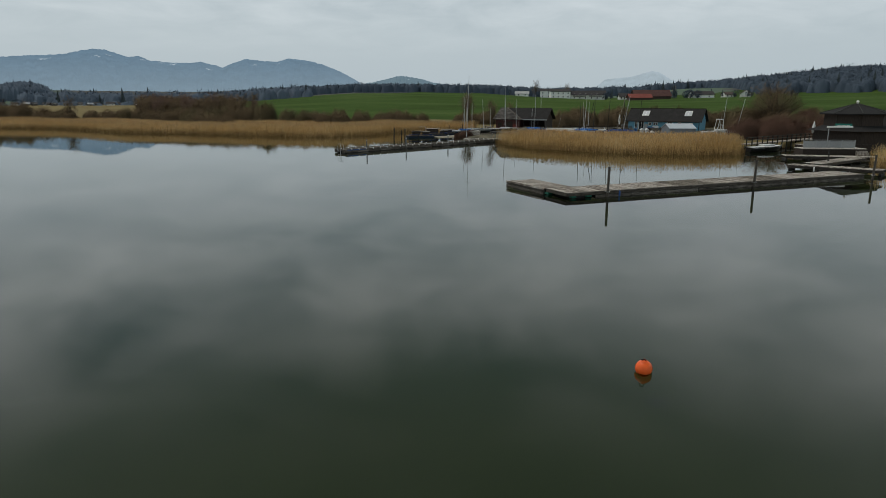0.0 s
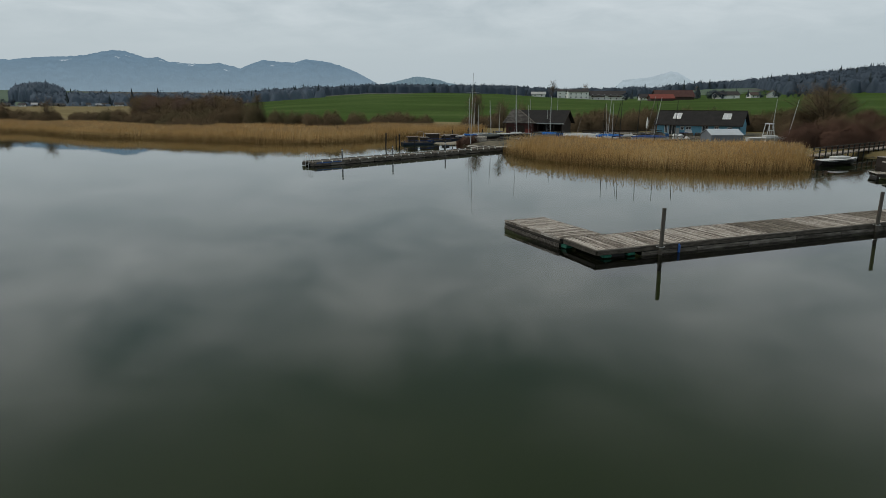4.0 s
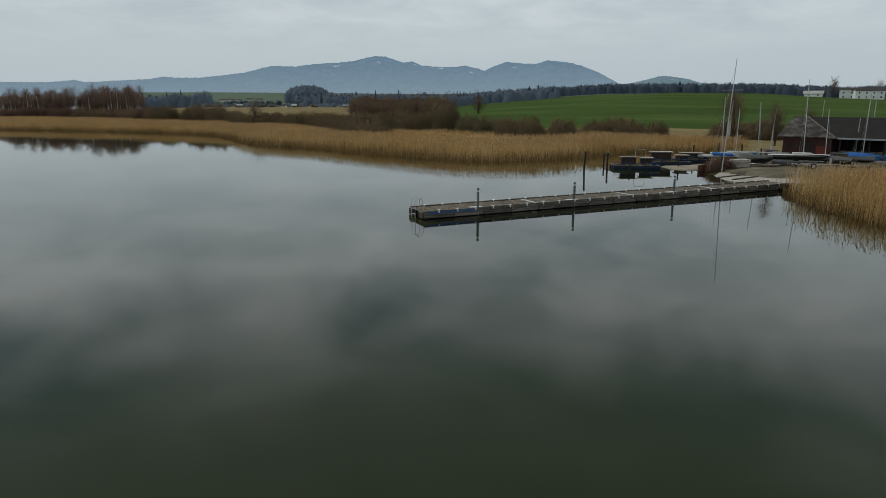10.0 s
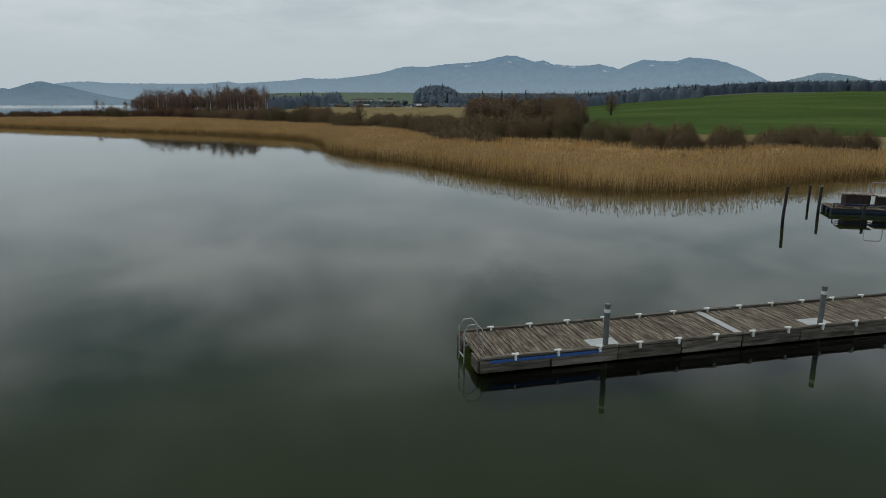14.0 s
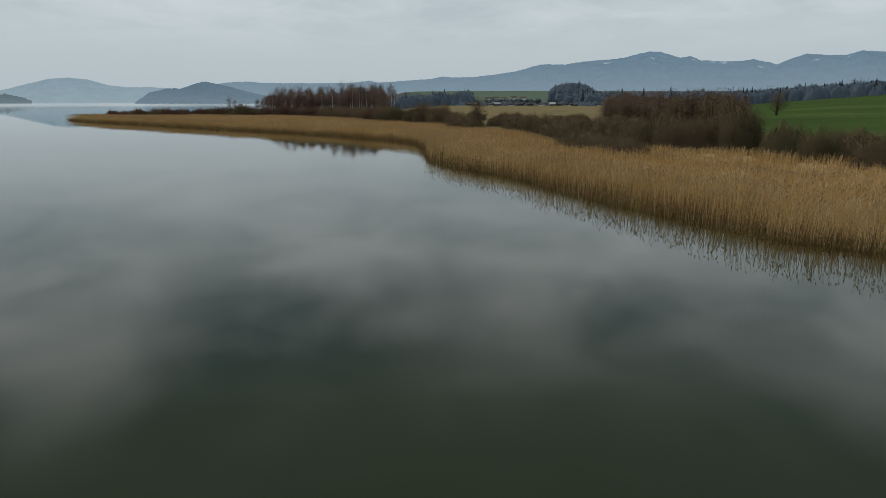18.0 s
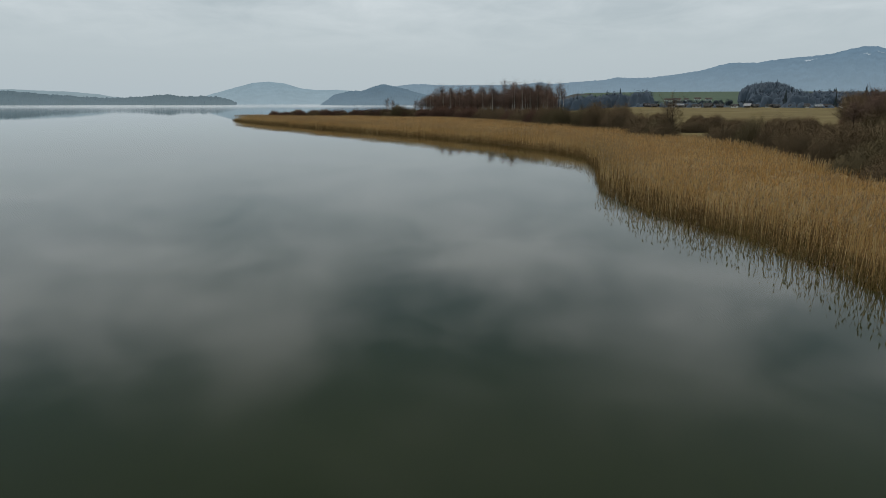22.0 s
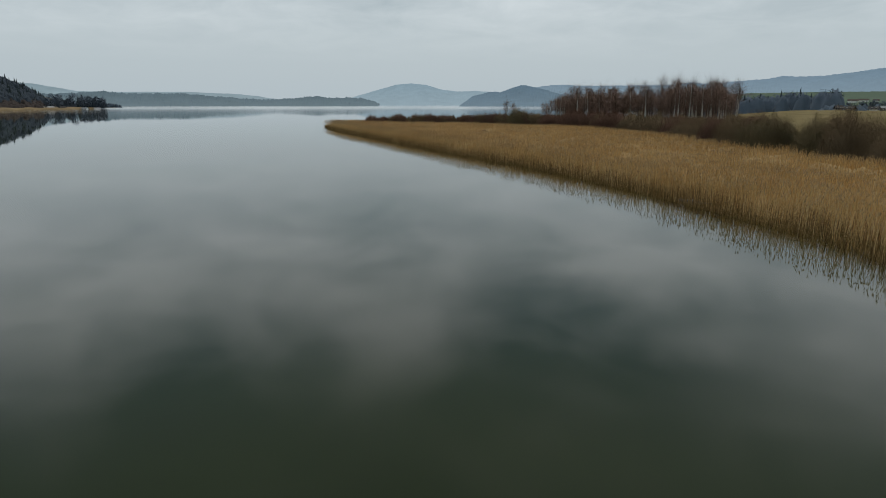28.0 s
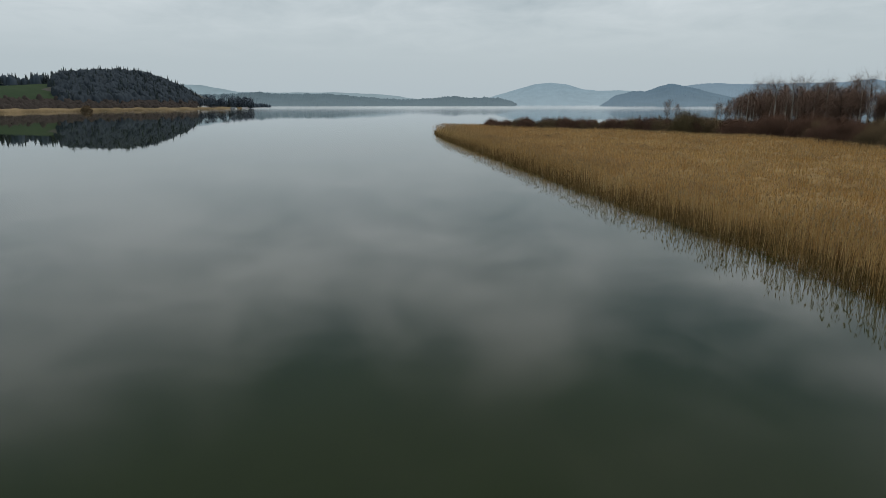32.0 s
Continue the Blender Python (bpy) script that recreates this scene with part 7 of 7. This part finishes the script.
def raft(x, y, deg, L, W, label, cabins, arch=False):
    """A floating work platform with locker cabins."""
    r = thing("work_raft", pose(x, y, 0, 0, 0, deg), label, "raft", "rafts by the shore")
    n = int(L / 0.25)
    for i in range(n):
        part("board", boxm(-L / 2 + i * 0.25, -L / 2 + i * 0.25 + 0.23, -W / 2, W / 2, 0.30 + random.uniform(0, 0.02), 0.35), M_beam, r)
    for k in range(3):
        yy = -W / 2 + 0.35 + k * (W - 0.7) / 2
        part("float_drum", tubem([(-L / 2 + 0.1, yy, 0.12), (L / 2 - 0.1, yy, 0.12)], [0.22, 0.22], 10), M_drum, r, "dark blue float drum")
    for cx, cy, w, d, h in cabins:
        c = new("locker")
        c.parent = r
        part("box", boxm(cx - w / 2, cx + w / 2, cy - d / 2, cy + d / 2, 0.36, h), M_darkwood, c)
        part("lid", boxm(cx - w / 2 - 0.2, cx + w / 2 + 0.2, cy - d / 2 - 0.15, cy + d / 2 + 0.15, h + 0.004, h + 0.07), M_plank, c, "pale weathered lid")
    for k in range(5):
        part("loose_board", box(bmesh.new(), -0.9, 0.9, -0.09, 0.09, 0.0, 0.035, pose(random.uniform(-L * 0.3, L * 0.3), -W * 0.32 + random.uniform(-0.2, 0.25), 0.37 + 0.04 * k, random.uniform(-3, 3), random.uniform(-5, 5), random.uniform(-25, 25))), random.choice((M_fascia, M_plank_dark, M_beam)), r)
    part("blue_crate", boxm(L * 0.30, L * 0.30 + 0.5, -W * 0.4, -W * 0.4 + 0.4, 0.36, 0.62, 0.02), M_tarp_dark, r, "dark blue plastic crate")
    part("rope_coil", tubem([(-L * 0.35, -W * 0.2, 0.36), (-L * 0.35, -W * 0.2, 0.46)], [0.22, 0.17], 12), M_rust, r, "coiled brown rope")
    for k in range(4):
        xx = -L / 2 + 0.15 + k * (L - 0.3) / 3
        part("rail_post", tubem([(xx, -W / 2 + 0.06, 0.3), (xx, -W / 2 + 0.06, 0.62)], [0.03, 0.03], 6), M_tarp_dark, r)
    part("rail_tube", tubem([(-L / 2 + 0.1, -W / 2 + 0.06, 0.62), (L / 2 - 0.1, -W / 2 + 0.06, 0.6)], [0.03, 0.03], 6), M_tarp_dark, r, "dark blue rail tube")
    if arch:
        part("arch", tubem([(0, 0, 0.3), (0, 0, 1.75), (0.1, 0, 1.9), (0.95, 0, 1.9), (1.05, 0, 1.75), (1.05, 0, 0.3)], [0.025] * 6, 6), M_steel, r, "steel tube arch")
    return r


raft(-13.2, 73.8, 28, 4.9, 2.4, "dark work raft with two lockers", [(-0.6, 0.4, 1.4, 0.9, 1.08), (1.2, 0.4, 1.0, 0.9, 1.0)], True)
raft(-11.2, 79.8, 24, 4.8, 2.2, "dark work raft with a tall locker", [(-0.7, 0.2, 2.0, 1.0, 1.3), (1.5, 0.2, 1.1, 0.9, 0.95)])
raft(-9.6, 84.6, 20, 4.0, 2.2, "low raft with a bench locker", [(0, 0.2, 2.2, 1.0, 0.95)])
for x, y, h in ((-17.0, 75.5, 1.2), (-12.9, 70.6, 0.9), (-9.4, 76.4, 1.3), (-10.0, 88, 1.7), (-7.5, 90, 1.9), (-5.2, 92, 1.7), (-2.8, 88.4, 1.5)):
    p = thing("mooring_pile", pose(x, y, 0), "dark wooden pile beside the rafts", "post", "piles beside the rafts")
    part("shaft", tubem([(0, 0, -1), (0.03, 0, h)], [0.09, 0.08], 8), M_darkpost, p)

# ---------------------------------------------------------------- the bathing pavilion and its jetties
PAV = thing("pavilion", pose(48.66, 52.5, 0.4, 0, 0, 10), "dark timber pavilion with a pyramid roof", "pavilion")


def ring_prism(bm, r0, r1, z0, z1, n=8, ph=22.5):
    a = [bm.verts.new((r0 * math.cos(radians(ph + 360 * k / n)), r0 * math.sin(radians(ph + 360 * k / n)), z0)) for k in range(n)]
    b = [bm.verts.new((r1 * math.cos(radians(ph + 360 * k / n)), r1 * math.sin(radians(ph + 360 * k / n)), z1)) for k in range(n)]
    for k in range(n):
        bm.faces.new((a[k], a[(k + 1) % n], b[(k + 1) % n], b[k]))
    bm.faces.new(a[::-1])
    bm.faces.new(b)
    return bm


part("plinth", ring_prism(bmesh.new(), 4.9, 4.9, -0.6, 0.6), M_darkwood, PAV)
part("lower_wall", ring_prism(bmesh.new(), 4.6, 4.6, 0.6, 2.3), M_darkwood, PAV)
part("skirt_roof", ring_prism(bmesh.new(), 5.4, 3.52, 2.2, 2.85), M_shingle, PAV, "dark shingle skirt roof over the lower walls")
for k in range(8):
    a0, a1 = radians(22.5 + 45 * k), radians(67.5 + 45 * k)
    p0, p1 = Vector((3.5 * math.cos(a0), 3.5 * math.sin(a0), 0)), Vector((3.5 * math.cos(a1), 3.5 * math.sin(a1), 0))
    d = (p1 - p0)
    m = pose(p0.x, p0.y, 0, 0, 0, math.degrees(math.atan2(d.y, d.x)))
    part("wall", box(bmesh.new(), 0.02, d.length - 0.02, -0.07, 0.07, 0.6, 4.5, m), M_darkwood, PAV)
    bm = bmesh.new()
    e0, e1 = p0 * (4.15 / 3.5), p1 * (4.15 / 3.5)
    vs = [bm.verts.new(v) for v in ((e0.x, e0.y, 4.35), (e1.x, e1.y, 4.35), (0.25 * math.cos(a1), 0.25 * math.sin(a1), 5.55), (0.25 * math.cos(a0), 0.25 * math.sin(a0), 5.55))]
    bm.faces.new(vs)
    r = bmesh.ops.extrude_face_region(bm, geom=list(bm.faces))
    bmesh.ops.translate(bm, verts=[v for v in r["geom"] if isinstance(v, bmesh.types.BMVert)], vec=(0, 0, -0.14))
    bmesh.ops.recalc_face_normals(bm, faces=bm.faces)
    part("roof_panel", bm, M_shingle, PAV)
    part("hip_rib", tubem([(e0.x, e0.y, 4.37), (0.2 * math.cos(a0), 0.2 * math.sin(a0), 5.58)], [0.07, 0.06], 5), M_darkpost, PAV)
part("finial", tubem([(0, 0, 5.5), (0, 0, 5.8), (0, 0, 5.82), (0, 0, 6.0)], [0.12, 0.12, 0.24, 0.05], 10), M_white, PAV)
sg = thing("name_sign", pose(45.57, 50.62, 3.0, 0, 0, -35), "long green sign board on the pavilion wall", "sign")
part("board", boxm(0, 1.85, 0, 0.06, 0, 0.5), M_signgreen, sg)
for a, b in ((0.25, 0.65), (0.72, 1.2), (1.27, 1.65)):
    part("lettering_bar", boxm(a, b, -0.012, 0.0, 0.18, 0.32), M_white, sg)
aw = thing("awning_stand", pose(40.9, 41.0, 1.0, 0, 0, 5), "white folded awning on a post over the terrace", "awning")
part("pole", tubem([(0, 0, 0), (0, 0, 2.5)], [0.05, 0.05], 8), M_rail, aw)
part("awning_case", boxm(-0.2, 2.6, -0.15, 0.15, 2.3, 2.5, 0.04), M_white, aw)
TER = thing("terrace", pose(37.8, 39.4, 0, 0, 0, 4), "raised terrace with a mesh railing before the pavilion", "terrace")
part("base", boxm(0, 6.9, 0, 2.2, -0.4, 0.95), M_darkwood, TER)
part("base", boxm(2.9, 6.9, 2.204, 8.6, -0.4, 0.95), M_darkwood, TER)
part("floor", boxm(-0.05, 6.95, -0.05, 2.2, 0.954, 1.03), M_plank, TER)
part("floor", boxm(2.85, 6.95, 2.204, 8.6, 0.954, 1.03), M_plank, TER)
for i in range(5):
    part("rail_post", boxm(i * 1.4 - 0.03, i * 1.4 + 0.03, 0.02, 0.08, 1.03, 1.95), M_rail, TER)
    if i < 4:
        part("mesh_panel", boxm(i * 1.4 + 0.05, i * 1.4 + 1.35, 0.04, 0.06, 1.12, 1.85), M_rail, TER)
part("top_rail", boxm(-0.03, 5.63, 0.01, 0.09, 1.95, 2.0), M_rail, TER)
for i in range(4):
    part("step", boxm(5.7, 6.9, -0.35 - i * 0.3, -0.05 - i * 0.3, 0.2, 0.80 - i * 0.18), M_plank, TER)


def jetty(x, y, deg, L, W, z, label, pitch=0.15):
    j = thing("jetty", pose(x, y, 0, 0, 0, deg), label, "jetty", "jetties by the pavilion")
    deck(j, 0, L, W, pitch, z)
    for yy in (-0.04, W - 0.04):
        part("side_beam", boxm(0, L, yy, yy + 0.08, z - 0.28, z - 0.045), M_wet, j)
    for i in range(int(L / 2.4) + 1):
        part("support", boxm(i * 2.4 + 0.05, i * 2.4 + 0.25, 0.1, W - 0.1, -0.8, z - 0.29), M_darkpost, j)
    return j


jetty(31.2, 25.2, -36, 7.6, 1.7, 0.45, "short plank jetty joined to the long dock")
jetty(34.6, 26.4, 46, 11.0, 1.6, 0.45, "plank walkway leading to the terrace")
jetty(34.8, 36.0, -6, 11.0, 1.9, 0.45, "plank quay before the terrace")
for x, y in ((36.6, 29.8), (44.0, 33.0)):
    mooring_post(x, y, 1.5, 0.07, M_darkpost, "dark post beside the plank walkway")
for x, y in ((32.9, 23.6), (35.4, 22.4)):
    f = thing("boat_fender", pose(x, y, 0.0), "white fender hanging on the jetty", "fender", "fenders")
    part("body", tubem([(0, -0.02, 0.42), (0, -0.02, 0.36), (0, -0.02, 0.02), (0, -0.02, -0.04)], [0.02, 0.07, 0.07, 0.02], 8), M_white, f)

# footbridge with railing behind the moored boat
BR = thing("footbridge", pose(35.0, 50.6, 0, 0, 0, 47.5), "dark timber footbridge with a railing", "footbridge")
part("deck", boxm(0, 24, 0, 1.3, 0.62, 0.74), M_plank, BR)
for i in range(17):
    part("rail_post", boxm(i * 1.5 - 0.06, i * 1.5 + 0.06, -0.08, 0.04, -0.8, 1.65), M_darkpost, BR)
for z in (1.2, 1.55):
    part("hand_rail", boxm(0, 24, -0.06, 0.0, z, z + 0.09), M_beam, BR)

# ---------------------------------------------------------------- farms and houses on the meadow


def house(x, y, deg, L, W, H, roofh, wallm, roofm, label, windows=0, storeys=2, hip=False):
    z = float(ground_z([(x, y)])[0]) - 0.3
    h = thing("house", pose(x, y, z, 0, 0, deg), label, "house", "houses on the meadow")
    part("wall", boxm(-L / 2, L / 2, 0, 0.4, 0, H), wallm, h)
    part("wall", boxm(-L / 2, L / 2, W - 0.4, W, 0, H), wallm, h)
    for x0 in (-L / 2, L / 2 - 0.4):
        part("gable_wall", gable_wall(bmesh.new(), x0, 0.4, W - 0.4, 0, H, H + roofh * 0.92, 0.4), wallm, h)
    part("roof", gable_roof(bmesh.new(), -L / 2, L / 2, 0, W, H, H + roofh, 0.7, 0.25), roofm, h)
    for s in range(storeys):
        zz = 0.9 + s * 2.9
        for i in range(windows):
            xx = -L / 2 + (i + 0.5) * L / windows
            w = new("window")
            w.parent = h
            part("frame", boxm(xx - 0.5, xx + 0.5, -0.04, 0.0, zz, zz + 1.3), M_white, w)
            part("pane", boxm(xx - 0.42, xx + 0.42, -0.06, -0.045, zz + 0.1, zz + 1.2), M_glass, w)
    return h


def vx(bear, d):
    return (6.75 - d * math.sin(radians(bear)), -6.9 + d * math.cos(radians(bear)))


M_darkroof = mat("slate_dark_tiles", [(0.3, (0.030, 0.028, 0.030)), (0.7, (0.060, 0.055, 0.056))], 0.85, 0.5, 5, 0.2, 6)
M_barnroof = mat("brown_red_tiles", [(0.3, (0.060, 0.028, 0.026)), (0.7, (0.10, 0.048, 0.042))], 0.85, 0.5, 5, 0.2, 6)
house(-9.4, 547.6, 2, 11.7, 9, 2.6, 1.9, M_plaster, M_rail, "small white house with a low pale roof on the crest", 2, 1)
house(11.7, 556, 0, 10.2, 9, 6.4, 1.4, M_plaster, M_darkroof, "white farmhouse with a low dark roof", 2)
house(24.5, 534, 8, 17.0, 11, 6.0, 1.9, M_plaster, M_darkroof, "broad white farmhouse with a dark roof", 4)
wing = house(48.5, 538, 3, 29.5, 10, 4.4, 3.2, M_plaster, M_darkroof, "long white two-storey farm wing with balconies", 6)
for k in range(2):
    part("balcony", boxm(-13.6 + k * 14, -2.4 + k * 14, -1.2, -0.07, 2.7, 3.5), M_brownroof, wing, "dark wooden balcony")
house(77, 523, 6, 7.6, 8, 2.6, 2.6, M_plaster, M_darkroof, "small white house beside the red barn", 3, 1)
house(80, 452, 8, 16.0, 9, 2.2, 2.5, M_brownroof, M_redroof, "low barn with a red tiled roof", 0)
house(93.5, 482, 8, 28, 13, 3.0, 4.4, M_brownroof, M_barnroof, "large brown barn with a dull red tiled roof", 0)
house(138, 512, 10, 17.4, 10, 3.2, 2.4, M_plaster, M_darkroof, "long white farm shed with a black roof", 2, 1)
house(*vx(-16.2, 560), 12, 7, 8, 2.8, 2.0, M_plaster, M_brownroof, "small white house among trees", 2, 1)
house(*vx(-17.8, 570), 80, 8, 8, 3.0, 3.0, M_plaster, M_brownroof, "white gabled house among trees", 2, 1)
for b_, d_ in ((49.5, 1250), (48.9, 1280), (48.2, 1260), (47.4, 1300), (46.6, 1270), (53.2, 1240), (52.0, 1260), (51.0, 1280)):
    house(*vx(b_, d_), b_, 7 + 3 * (d_ % 3), 8, 3.2, 2.0, M_plaster, M_brownroof, "distant white farmhouse on the hillside", 3, 1)
T = np.r_[scatter([(-22, 562), (66, 550), (70, 576), (-22, 585)], 22, 31), scatter([(110, 492), (132, 500), (134, 516), (110, 512)], 9, 32), scatter([(150, 512), (215, 516), (215, 545), (150, 545)], 18, 33), scatter([(62, 519), (70, 519), (70, 530), (62, 530)], 4, 34)]
forest("farmyard_trees", T, 3.5 + 4.0 * rng0.rand(len(T)), 0.15, "bare garden trees round the farms", seed=31, r_k=0.45, m=420, fk=0.05, core_k=0)
T = np.array([(107.0, 472.5), (108.6, 474.0), (66.5, 521.0)])
forest("farm_spruce", T, np.array([9.5, 7.0, 7.5]), 1.0, "garden trees beside the barn", seed=35)
for x, y, k in ((2.0, 566, 1.5), (31, 566, 1.35), (120, 540, 1.1)):
    plant("round", x, y, k, 0.8)
# a hamlet of low roofs beyond the marsh
for i in range(24):
    b_ = 33.5 + i * 0.72 + random.uniform(-0.3, 0.3)
    d_ = random.uniform(585, 612)
    house(*vx(b_, d_), b_ + random.uniform(-25, 25), random.uniform(3, 6), 5, random.uniform(1.2, 2.0), random.uniform(0.9, 1.4), M_plaster if i % 3 == 0 else random.choice((M_fascia, M_plank_dark)), M_tin if i % 6 == 2 else M_darkroof, "small low house at the far edge of the marsh", 2, 1)
T = np.array([vx(33 + 18 * rng0.rand(), 592 + 34 * rng0.rand()) for i in range(150)])
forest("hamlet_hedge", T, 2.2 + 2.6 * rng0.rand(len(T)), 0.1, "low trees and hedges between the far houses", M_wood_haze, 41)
for i, (b_, d_) in enumerate(((112.2, 1065), (112.9, 1075), (113.6, 1055), (114.4, 1050), (115.2, 1040), (116.0, 1030), (111.2, 1080))):
    x, y = -126 - d_ * 0.93 * math.sin(radians(b_)), 80 + d_ * 0.93 * math.cos(radians(b_))
    house(x, y, b_ - 40 + 23 * (i % 4), 7, 6, 2.4, 2.0, M_plaster, M_darkroof if i % 3 else M_tin, "small lakeside house on the western shore", 2, 1)
